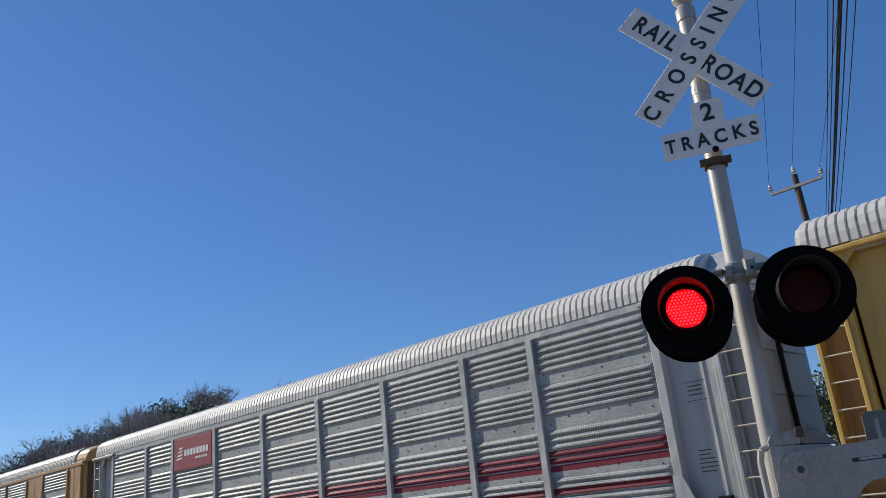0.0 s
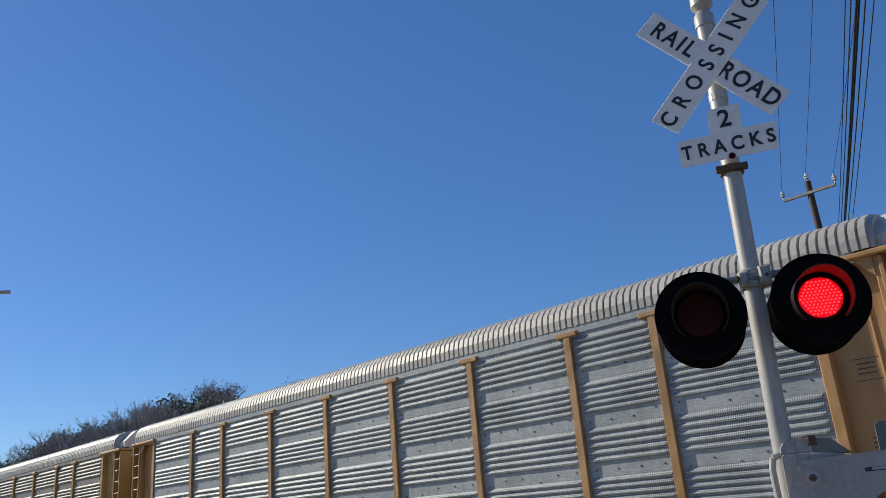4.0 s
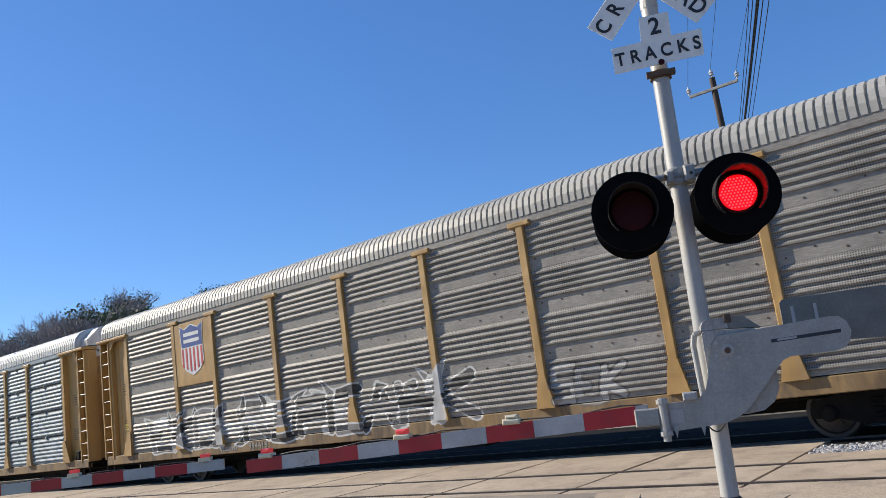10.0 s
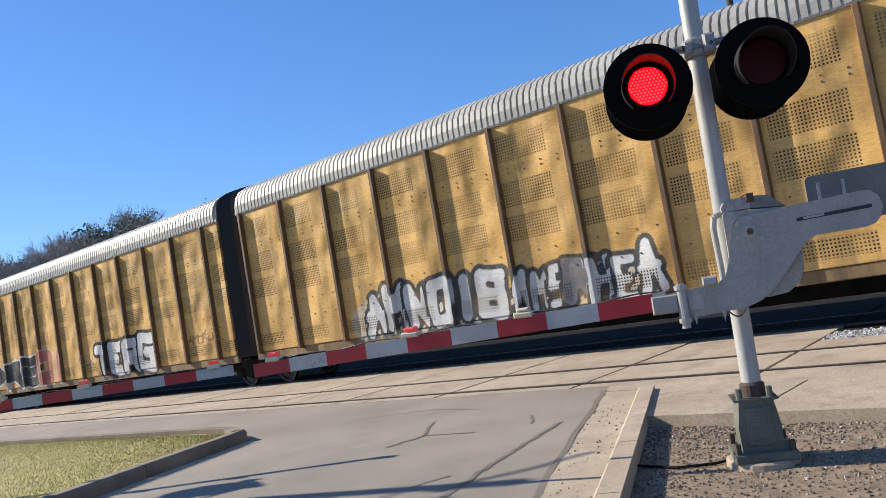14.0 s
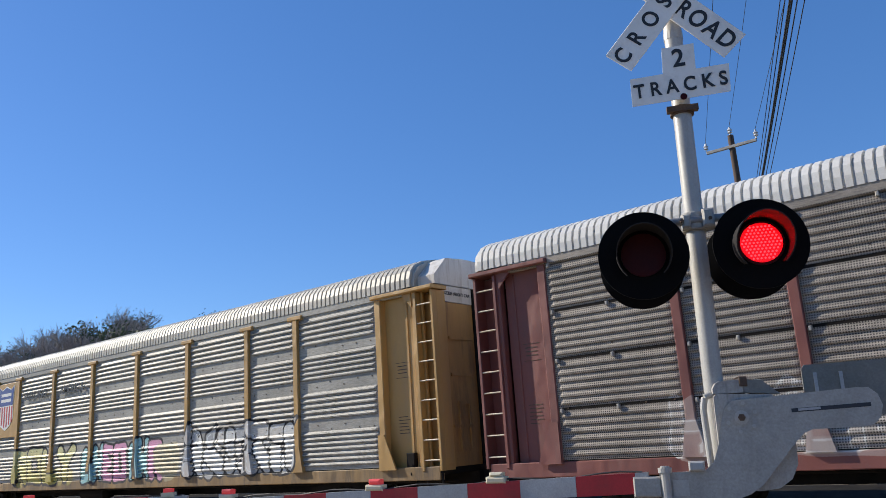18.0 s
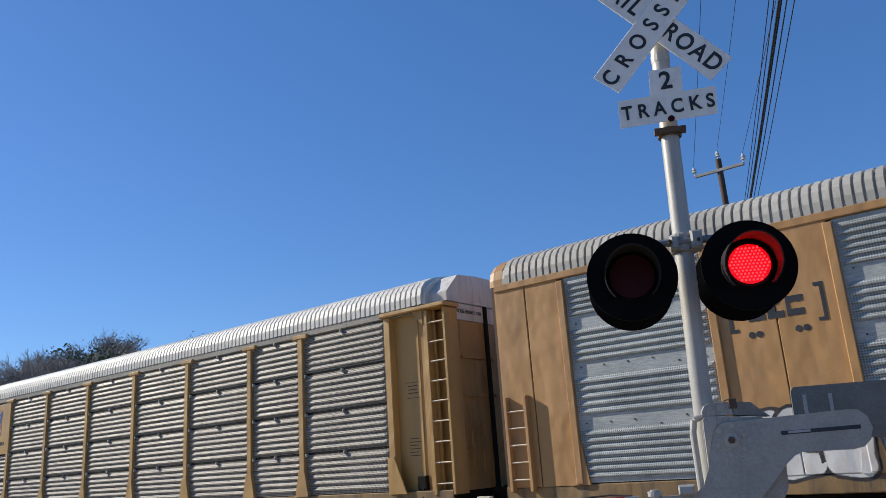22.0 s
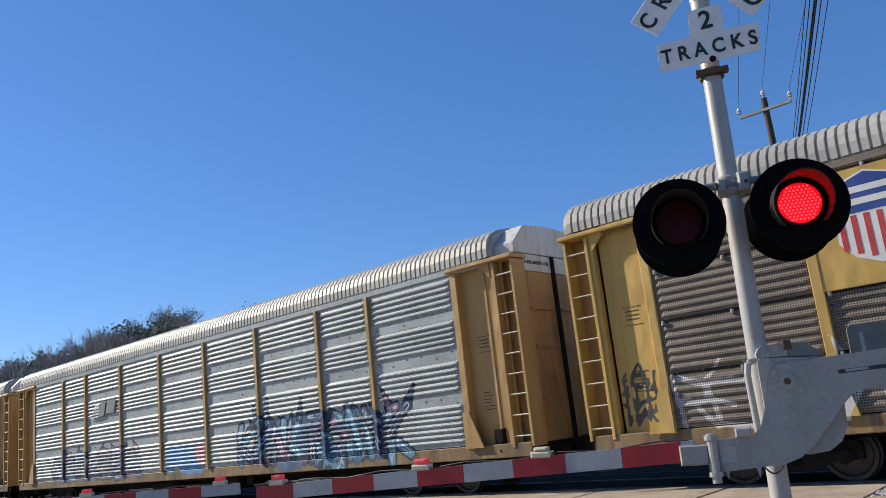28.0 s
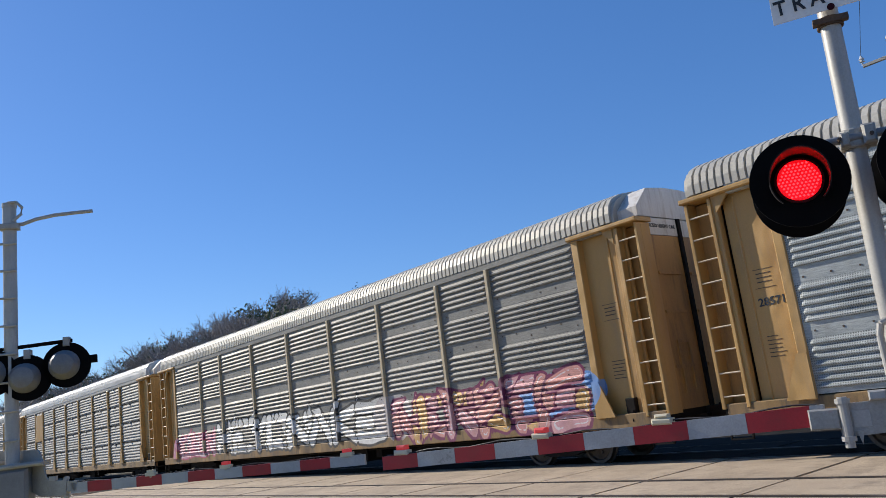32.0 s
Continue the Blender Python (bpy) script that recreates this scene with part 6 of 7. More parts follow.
    spray(c, cloud(-1.2, 7.0, 0.85, 1.9, (0.42, 0.28, 0.30), 0.45), tag("KIAB", -0.60, 6.30, 0.80, 2.15, [(0.05, 0.055, 0.06)], (0.05, 0.055, 0.06), 0.17, 0.02), tag("KIAB", -0.78, 6.12, 0.82, 2.18, [(0.20, 0.44, 0.46)], (0.20, 0.44, 0.46), 0.16, 0.02), tag("KIAB", -1.05, 5.85, 0.82, 2.2, [MAUVE, (0.46, 0.27, 0.36)], (0.36, 0.30, 0.36), 0.11, 0.025, foot=(0.36, 0.28, 0.34), hold=0.9),
          tag("WK", 7.4, 8.6, 1.15, 2.0, [(0.44, 0.48, 0.50)], K, 0.13, 0.03, wild=0.6), tag("TENE", 10.8, 11.6, 1.6, 1.85, [DIM], DIM, 0.08, 0.012), tag("TOKE", 10.9, 11.6, 1.2, 1.5, [DIM], DIM, 0.08, 0.012),
          tag("NAKERO", -11.2, -6.2, 1.0, 1.8, [PALE, (0.45, 0.42, 0.5)], LILAC, 0.18, 0.035, hold=0.8, wild=0.3))
    orange = surface("orange_stripe_paint", (0.46, 0.07, 0.04), (0.55, 0.12, 0.06), 0.5)
    for k in range(2):
        part("marking", Shape().slab([(4.25, 3.32 + 0.16 * k), (6.7, 3.30 + 0.16 * k), (6.7, 3.39 + 0.16 * k), (4.25, 3.41 + 0.16 * k)], NEAR - 0.06, NEAR - 0.048), orange, c)
    add(c)
    c = A("yellow-framed car carrier with rusty brown sheets and shield", M_YELLOW, steel("sheet_p", *RST, 0.4, seamed=True), M_ROOF, M_WHITE, True, True, False, low=2.4)
    spray(c, tag("REKSAHOMER", -11.6, -4.5, 1.0, 1.9, [(0.58, 0.55, 0.53)], (0.58, 0.55, 0.53), 0.055, 0.012, hold=0.85, wild=0.5), tag("KEN", -12.6, -11.9, 1.55, 2.0, [(0.05, 0.05, 0.045)], (0.05, 0.05, 0.045), 0.08, 0.014, wild=0.6), tag("WAR", -12.62, -11.92, 1.15, 1.5, [(0.05, 0.05, 0.045)], (0.05, 0.05, 0.045), 0.08, 0.014, wild=0.6))
    plate_on(c, -8.77, -6.95, 2.92, 4.72, M_YELLOW)
    shield(c, -7.86, 3.95, 1.14)
    add(c)
    NAVY, TINT, INK2 = (0.05, 0.11, 0.21), (0.09, 0.24, 0.34), (0.025, 0.03, 0.05)
    c = A("tan-framed car carrier, pale silver sheets, blue lettering low down", M_TAN, steel("sheet_q", *BLU, 0.12), M_ROOF, M_WHITE, False, False, False, thin=0.06, low=2.85)
    spray(c, cloud(-9.9, -2.9, 0.9, 1.85, (0.13, 0.13, 0.17), 0.75), tag("NERKOSA", -9.8, -2.8, 0.95, 1.95, [(0.10, 0.13, 0.18), NAVY, (0.22, 0.16, 0.22), (0.12, 0.20, 0.26)], INK2, 0.16, 0.04, hold=0.9, shine=1.0, wild=0.7),
          tag("MB", -1.0, 1.0, 0.95, 1.85, [(0.10, 0.25, 0.45)], (0.08, 0.20, 0.38), 0.28, 0.03), cloud(0.7, 1.3, 1.2, 1.7, (0.50, 0.20, 0.25), 0.6), cloud(4.0, 9.3, 0.85, 2.05, NAVY, 1.0),
          tag("KAWKRSANK", 3.0, 9.9, 0.90, 2.2, [NAVY, TINT, (0.04, 0.07, 0.13), (0.20, 0.12, 0.19), TINT], INK2, 0.17, 0.035, shine=1.0, wild=1.0))
    stripe_emblem(c, -5.5, 3.42, M_EMWHITE, M_SHELL)
    add(c)
    c = A("tan-framed car carrier with bright silver sheets and dark emblem", M_TAN, steel("sheet_r", *BLU, 0.15), M_ROOF, M_WHITE, False, True, True)
    stripe_emblem(c, -5.6, 3.4, M_EMDARK)
    bars(c, -6.7, -4.6, 2.92, 0.14, M_EMDARK, 14)
    bars(c, -6.2, -5.4, 0.9, 0.13, M_STENCIL, 8, 0, NEAR - 0.026)
    letters_part("car_number", "983131", 0.24, M_STENCIL, c, (-4.45, NEAR - 0.03, 0.9), "white stencilled number", 1.1)
    letters_part("plate_number", "28571", 0.2, M_EMDARK, c, (-12.12, NEAR + 0.134, 2.72), "black stencilled number", 1.05)
    add(c)
    c = A("tan-framed car carrier with white, pink and blue lettering", M_TAN, steel("sheet_s", (0.175, 0.172, 0.16), (0.275, 0.268, 0.248), 0.25), M_ROOF, M_WHITE, False, False, False, thin=0.055, low=2.7, posts=M_CREAMPOST)
    SALMON, GRAPE = (0.56, 0.27, 0.24), (0.17, 0.035, 0.09)
    spray(c, tag("NOSER", -12.0, -7.8, 0.98, 1.9, [(0.56, 0.30, 0.38), (0.52, 0.38, 0.42)], (0.42, 0.08, 0.14), 0.16, 0.035, wild=0.4), tag("HEYONAKE", -7.6, 3.9, 0.95, 2.15, [(0.72, 0.71, 0.68), (0.66, 0.65, 0.62), (0.50, 0.50, 0.49)], (0.05, 0.05, 0.05), 0.19, 0.06, wild=0.2),
          cloud(3.9, 5.0, 0.9, 2.0, (0.50, 0.46, 0.46), 0.7), cloud(9.2, 11.8, 1.2, 2.0, (0.14, 0.30, 0.60), 0.9), tag("NERKOS", 4.3, 11.4, 0.85, 2.05, [SALMON, (0.56, 0.30, 0.32), (0.50, 0.22, 0.22), (0.58, 0.36, 0.14)], GRAPE, 0.19, 0.055, shine=1.0, wild=0.6))
    add(c)
    c = A("tan-framed car carrier with silver sheets and small yellow plate", M_TAN, steel("sheet_t", *SIL, 0.2, seamed=True), M_ROOF_WHITE, M_WHITE, True, True, False)
    plate_on(c, -8.7, -7.0, 2.9, 4.6, M_TAN)
    add(c)
    add(A("tan-framed car carrier with dull silver sheets", M_TAN, steel("sheet_u", *SIL, 0.2), M_ROOF, M_WHITE))


build_train()
for n, c in enumerate(CARS):
    c.location = (place(n), TRACK_Y[1], 0.0)

# ---- the crossing signals ----
SIGNAL_TURN = Matrix(((0.89532, -0.44444, 0.02967), (0.44464, 0.89571, 0.00000), (-0.02657, 0.01319, 0.99956))).to_4x4()


def lamp_head(parent, x, z, back=True):
    """A round black background with a hooded red lens; a second head faces the other way behind it."""
    g = Shape()
    g.lathe([(0.305, -0.02), (0.305, 0.0), (0.17, 0.05), (0.15, 0.14), (0.08, 0.16)], "Y", 48, (x, -0.10, z))
    head = part("signal_lamp", g, M_LAMPBLACK, parent, "round black lamp background with a red lens", True)
    part("lens", Shape().lathe([(0.150, -0.034), (0.150, -0.02)], "Y", 36, (x, -0.10, z)), M_LENS, head, "dark red lens")
    # hood over the lens: a part tube that reaches forward, longest on top
    h = Shape()
    n = 24
    for y in (-0.12, -0.42):
        for r in (0.182, 0.175):
            for j in range(n + 1):
                w = radians(-48 + 276 * j / n)
                cut = 0.20 * max(0.0, 1 - math.sin(w) * 0.5 - 0.5) if y < -0.2 else 0.0
                h.v.append((x + r * math.cos(w), y + cut, z + r * math.sin(w) - (0.02 if y < -0.2 else 0)))
    m = n + 1
    for j in range(n):
        h.f += [(j, j + 1, 2 * m + j + 1, 2 * m + j), (m + j, 3 * m + j, 3 * m + j + 1, m + j + 1), (2 * m + j, 2 * m + j + 1, 3 * m + j + 1, 3 * m + j)]
    part("hood", h, M_HOOD, head, smooth=True)
    if back:
        part("rear_lamp", Shape().lathe([(0.08, 0.0), (0.15, 0.02), (0.17, 0.10), (0.305, 0.15), (0.305, 0.17)], "Y", 48, (x, 0.22, z)), M_LAMPBLACK, head, smooth=True)
    board = part("led_board", Shape().lathe([(0.134, -0.003), (0.134, 0.003)], "Y", 36, (0, 0, 0)), M_LEDRIM, head, "lit red diode board")
    d = Shape()
    s = 0.0245
    for i in range(-7, 8):
        for j in range(-7, 8):
            px, pz = s * (i + 0.5 * (j % 2)), s * 0.87 * j
            if px * px + pz * pz < 0.126 ** 2:
                d.lathe([(0.0075, -0.006), (0.0075, -0.003)], "Y", 6, (px, 0, pz))
    part("lit_face", d, M_LED, board)["kind"] = "stuff"
    board.location = (x, -0.10 - 0.040, z)
    return board


def blade(parent, turn, y, texts, name):
    L, Wd = 1.24, 0.229
    c = Vector((-0.01, y, 2.93))
    rot = Matrix.Translation(c) @ Matrix.Rotation(radians(turn), 4, "Y")
    g = Shape().block(-L / 2, L / 2, -0.004, 0.004, -Wd / 2, Wd / 2, 0.003)
    me = g.mesh(name, M_SIGN)
    me.transform(rot)
    ob = part(name, me, M_SIGN, parent, "white sign blade with black letters")
    for text, x, size, space in texts:
        l = lettering(text, size, 0.0015, space)
        l.transform(rot @ Matrix.Translation((x, -0.006, 0)) @ Matrix.Diagonal((0.86, 1, 1, 1)))
        l.materials.append(M_INK)
        part("letters", l, M_INK, ob)
    return ob


def signal_mast():
    s = thing("crossing_signal", "aluminium crossing signal mast with crossbuck sign and red flashers", "crossing signal", "", Matrix.Translation((0, 0, 1.75)) @ SIGNAL_TURN)
    ax, ay = 0.007, 0.12  # the mast's axis
    part("mast", Shape().lathe([(0.066, -1.30), (0.066, 3.28)], "Z", 24, (ax, ay, 0)), M_MAST, s, smooth=True)
    part("finial", Shape().lathe([(0.075, 3.28), (0.075, 3.38), (0.05, 3.42), (0.085, 3.47), (0.08, 3.62), (0.03, 3.68)], "Z", 18, (ax, ay, 0)), M_MAST, s, smooth=True)
    part("base_collar", Shape().lathe([(0.085, -1.280), (0.085, -1.200), (0.065, -1.180)], "Z", 20, (ax, ay, 0)), M_STRAP, s)
    base = part("junction_base", Shape().slab([(-0.135, -1.640), (0.135, -1.640), (0.14, -1.470), (0.11, -1.280), (-0.11, -1.280), (-0.14, -1.470)], -0.03, 0.26), M_BASE, s, "olive grey cast base with embossed marks")
    part("base_door", Shape().block(-0.09, 0.09, -0.045, -0.03, -1.600, -1.330), M_BASE, base)
    for z0, z1 in ((-1.390, -1.370), (-1.440, -1.420), (-1.490, -1.470), (-1.570, -1.555)):
        part("embossed_mark", Shape().block(-0.05, 0.05, -0.051, -0.045, z0, z1, 0.003), M_BASE, base)
    part("base_rim", Shape().block(-0.15, 0.15, -0.04, 0.27, -1.285, -1.285, 0.008), M_BASE, base)
    for x in (-0.10, 0.10):
        part("collar_bolt", Shape().tube((x, 0.02, -1.290), (x, 0.02, -1.210), 0.022, n=8), M_BASE, base)
    part("base_flange", Shape().block(-0.20, 0.21, -0.09, 0.315, -1.705, -1.640), M_BASE, s, "broad olive grey foot casting")
    for x in (-0.17, 0.18):
        for y in (-0.06, 0.285):
            part("bolt", Shape().tube((x, y, -1.640), (x, y, -1.570), 0.022, n=6), M_STRAP, s)
    part("footing", Shape().lathe([(0.25, -1.80), (0.245, -1.712), (0.23, -1.70)], "Z", 22, (0.0, 0.11, 0)), M_KERB, s, "worn round concrete footing")
    # crossbuck and plate
    blade(s, 46.6, 0.028, [("RAIL", -0.345, 0.185, 1.28), ("ROAD", 0.35, 0.185, 1.2)], "crossbuck_blade")
    blade(s, -49.4, 0.012, [("CROSSING", 0.0, 0.172, 1.97)], "crossbuck_blade")
    out = [(-0.343, 2.100), (0.343, 2.128), (0.353, 2.340), (0.125, 2.331), (0.13, 2.53), (-0.098, 2.522), (-0.107, 2.322), (-0.342, 2.312)]
    t = part("track_count_plate", Shape().slab(out, -0.004, 0.004), M_SIGN, s, "white plate with black letters")
    letters_part("letters", "TRACKS", 0.148, M_INK, t, (0.005, -0.006, 2.215), "", 1.58, -2.3, 0.86)
    letters_part("letters", "2", 0.19, M_INK, t, (0.012, -0.006, 2.425), "", 1.0, -2.3, 0.95)
    for z in (2.06, 2.66):
        low = z < 2.5
        part("clamp", Shape().lathe([(0.085 if low else 0.07, z - 0.03), (0.085 if low else 0.07, z + 0.03)], "Z", 16, (ax, ay, 0)), M_STRAP if low else M_MAST, s)
        if low:
            part("clamp_bolt", Shape().box(ax - 0.11, ax + 0.11, ay - 0.09, ay - 0.03, z - 0.02, z + 0.02), M_STRAP, s)
    part("reflector", Shape().lathe([(0.024, -0.010), (0.024, -0.004)], "Y", 16, (0.02, 0, 2.128)), M_LENS, s, "small dark red reflector")
    # cross arm with the flashers
    z = 1.215
    part("lamp_arm", Shape().tube((-0.40, 0.04, z), (0.42, 0.04, z + 0.012), 0.027, n=14), M_SHELL, s, smooth=True)
    part("arm_collar", Shape().lathe([(0.088, z - 0.06), (0.095, z - 0.05), (0.095, z + 0.06), (0.088, z + 0.07)], "Z", 20, (ax, ay, 0)), M_GATE, s)
    part("arm_casting", Shape().block(-0.085, -0.03, 0.0, 0.14, z - 0.05, z + 0.045, 0.012).block(0.05, 0.13, -0.01, 0.14, z - 0.055, z + 0.075, 0.015), M_GATE, s)
    for x in (-0.09, 0.10):
        part("arm_bolt", Shape().tube((x, -0.02, z), (x, 0.10, z), 0.014, n=6), M_STRAP, s)
    for x in (-0.375, 0.385):
        part("lamp_hanger", Shape().tube((x, 0.04, z), (x, 0.02, 1.0), 0.022, n=10), M_LAMPBLACK, s)
    left = lamp_head(s, -0.377, 0.97)
    right = lamp_head(s, 0.385, 0.985)
    # gate mechanism
    mech = part("gate_mechanism", Shape().slab([(-0.02, -0.56), (0.20, -0.60), (0.32, -0.585), (0.40, -0.53), (0.445, -0.44), (0.45, -0.30), (0.40, -0.05), (0.34, 0.0), (0.0, 0.02), (-0.02, 0.0)], -0.045, 0.15), M_HOUSING, s, "grey gate machine housing")
    part("lid", Shape().slab([(-0.02, 0.02), (0.17, 0.02), (0.17, 0.105), (0.03, 0.10), (0.0, 0.085), (-0.02, 0.05)], -0.04, 0.14), M_HOUSING, mech, "rounded grey lid")
    part("side_lid", Shape().slab([(0.172, 0.02), (0.40, 0.0), (0.36, 0.03), (0.29, 0.095), (0.172, 0.105)], -0.04, 0.13), M_WEIGHT, mech, "dark sloping lid")
    part("lid_clip", Shape().block(0.15, 0.20, -0.05, -0.04, 0.06, 0.125, 0.004), M_STRAP, mech)
    g = Shape().rope([(0.16 + 0.045 * math.cos(math.pi * k / 8), -0.02, 0.09 + 0.03 * math.sin(math.pi * k / 8)) for k in range(9)], 0.005, 6)
    part("lifting_loop", g, M_STRAP, mech)
    g = Shape()
    pts = [(-0.02, 0.03, 0.02), (-0.07, 0.02, 0.0), (-0.085, 0.03, -0.08), (-0.07, 0.05, -0.5)]
    for p, q in zip(pts, pts[1:]):
        g.tube(p, q, 0.022, n=10)
    part("conduit", g, M_MAST, s)
    g = Shape()
    for k in range(10):
        f0, f1 = k / 10, (k + 1) / 10
        p = lambda u: (-0.10 + 0.17 * u, 0.03, -0.62 - 0.09 * math.sin(math.pi * u))
        g.tube(p(f0), p(f1), 0.006, n=6)
    part("cable_loop", g, M_WIRE, s)
    for zz in (0.55, 0.72):
        part("band", Shape().lathe([(0.064, zz), (0.064, zz + 0.02)], "Z", 18, (ax, ay, 0)), M_MAST, s)
    return s, left, right


signal, LED_LEFT, LED_RIGHT = signal_mast()


def gate_arm(at, length, tip, last, droop=0.0, drop=0.418, bend=0.0):
    """A barrier arm lying across the road, with striped sheeting, lamps and a counterweight; its pivot is the origin, the arm along -x. tip, last: colour and length of the end stripe."""
    a = thing("gate_arm", "lowered barrier arm with red and grey-white reflective stripes", "barrier", "crossing gate arms", at)
    prof = [(0.70, 0.155), (0.755, 0.15), (0.80, 0.11), (0.82, 0.04), (0.80, -0.03), (0.76, -0.07), (0.70, -0.085), (0.41, -0.09), (0.36, -0.11), (0.315, -0.15), (0.08, -0.42), (0.0, -0.475), (-0.10, -0.51), (-0.45, -0.535), (-0.55, -0.53), (-0.55, -0.335), (-0.26, -0.325), (-0.20, -0.27), (-0.165, -0.18), (-0.14, -0.06), (-0.10, 0.06), (-0.05, 0.11)]
    bkt = part("arm_bracket", Shape().slab(prof, -0.012, 0.012), M_GATE, a, "galvanised steel bracket plate")
    part("pivot_bolt", Shape().lathe([(0.045, -0.026), (0.045, -0.012)], "Y", 18), M_MAST, bkt)
    part("pivot_nut", Shape().lathe([(0.024, -0.045), (0.024, -0.026)], "Y", 6), M_STRAP, bkt)
    for k in range(6):
        w = radians(60 * k + 20)
        part("bolt", Shape().lathe([(0.013, -0.026), (0.013, -0.012)], "Y", 8, (0.09 * math.cos(w), 0, 0.09 * math.sin(w))), M_MAST, bkt)
    part("slot", Shape().slab([(0.30, 0.018), (0.755, 0.036), (0.755, 0.060), (0.30, 0.042)], -0.0145, -0.012), M_EMDARK, bkt)
    part("slot_bar", Shape().slab([(0.34, 0.026), (0.47, 0.031), (0.47, 0.046), (0.34, 0.041)], -0.0165, -0.0146), M_GREYSTRIPE, bkt)
    part("marking_plate", Shape().block(-0.47, -0.37, -0.016, -0.012, -0.48, -0.38, 0.001), M_MAST, bkt)
    for x in (-0.44, -0.25):
        part("rib", Shape().slab([(x - 0.02, -0.50), (x + 0.02, -0.50), (x, -0.585)], -0.03, -0.012), M_GATE, bkt)
    cw = part("counterweight", Shape().slab([(0.43, 0.0), (1.18, -0.03), (1.19, 0.32), (1.16, 0.35), (0.45, 0.335), (0.43, 0.31)], 0.43, 0.475), M_WEIGHT, a, "flat dull steel counterweight plate")
    for x in (0.50, 0.66):
        part("strap", Shape().slab([(x, 0.14), (x + 0.022, 0.14), (x + 0.022, 0.28), (x, 0.28)], 0.42, 0.43), M_GREYSTRIPE, cw)
    part("tail_bar", Shape().block(0.40, 0.72, 0.012, 0.43, -0.02, 0.02), M_GATE, a)
    part("shear_pin", Shape().tube((-0.51, -0.04, -0.60), (-0.51, -0.04, -0.29), 0.030, n=12).tube((-0.51, -0.04, -0.33), (-0.51, -0.04, -0.30), 0.045, n=12).tube((-0.51, -0.04, -0.56), (-0.51, -0.04, -0.53), 0.045, n=12), M_MAST, a)
    part("shear_bracket", Shape().block(-0.72, -0.54, -0.05, 0.0, -0.485, -0.355, 0.01), M_GATE, a)
    part("latch", Shape().block(-0.36, -0.26, -0.05, 0.02, -0.325, -0.265, 0.01), M_MAST, a)
    dz = lambda u: -drop - (0.023 + droop) * (-u - 0.735)
    cb, sb = math.cos(radians(bend)), math.sin(radians(bend))

    def bent(g):
        """Turns a piece of the arm about the shear pin."""
        g.v = [(-0.51 + (x + 0.51) * cb - (y + 0.02) * sb, -0.02 + (x + 0.51) * sb + (y + 0.02) * cb, z) for x, y, z in g.v]
        return g

    b, k = -length, 0
    while b < -0.63:
        w = min(0.405 if k else last, -0.62 - b)
        x = b + w
        h = 0.068 - 0.010 * (-x / length)
        g = Shape()
        g.slab([(b, dz(b) - h), (x - 0.0015, dz(x) - h), (x - 0.0015, dz(x) + h), (b, dz(b) + h)], -0.045, 0.0)
        part("stripe", bent(g), tip if k % 2 == 0 else M_GREYSTRIPE if tip is M_REDSTRIPE else M_REDSTRIPE, a)
        b, k = x, k + 1
    for u, lit in ((-length + 0.22, True), (-length * 0.62, True), (-length * 0.39, False)):
        z = dz(u) + 0.055
        lamp = part("gate_lamp", bent(Shape().block(u - 0.075, u + 0.075, -0.06, 0.02, z, z + 0.045, 0.012).box(u - 0.02, u + 0.02, -0.03, 0.0, z - 0.02, z)), M_CREAM, a, "cream lamp base on the arm")
        if lit:
            part("lens", bent(Shape().block(u - 0.05, u + 0.05, -0.055, 0.015, z + 0.045, z + 0.085, 0.014)), M_ARMLAMP, lamp, "dimly lit red lamp")
        else:
            part("lens", bent(Shape().block(u - 0.05, u + 0.05, -0.055, 0.015, z + 0.045, z + 0.075, 0.014)), M_CREAM, lamp)
    pts = [(-0.66 - (length - 0.7) * k / 24, -0.02 + 0.008 * math.sin(k * 2.1), dz(-0.66 - (length - 0.7) * k / 24) + 0.07 + 0.012 * math.sin(k * 1.3)) for k in range(25)]
    part("cable", bent(Shape().rope(pts, 0.006, 5)), M_WIRE, a)
    return a


gate_arm(Matrix.Translation((0.150, -0.002, 1.607)) @ Matrix.Rotation(radians(20), 4, "Z") @ Matrix.Rotation(0.0266, 4, "Y"), 4.35, M_REDSTRIPE, 0.405, 0.022, 0.398, -6.0)

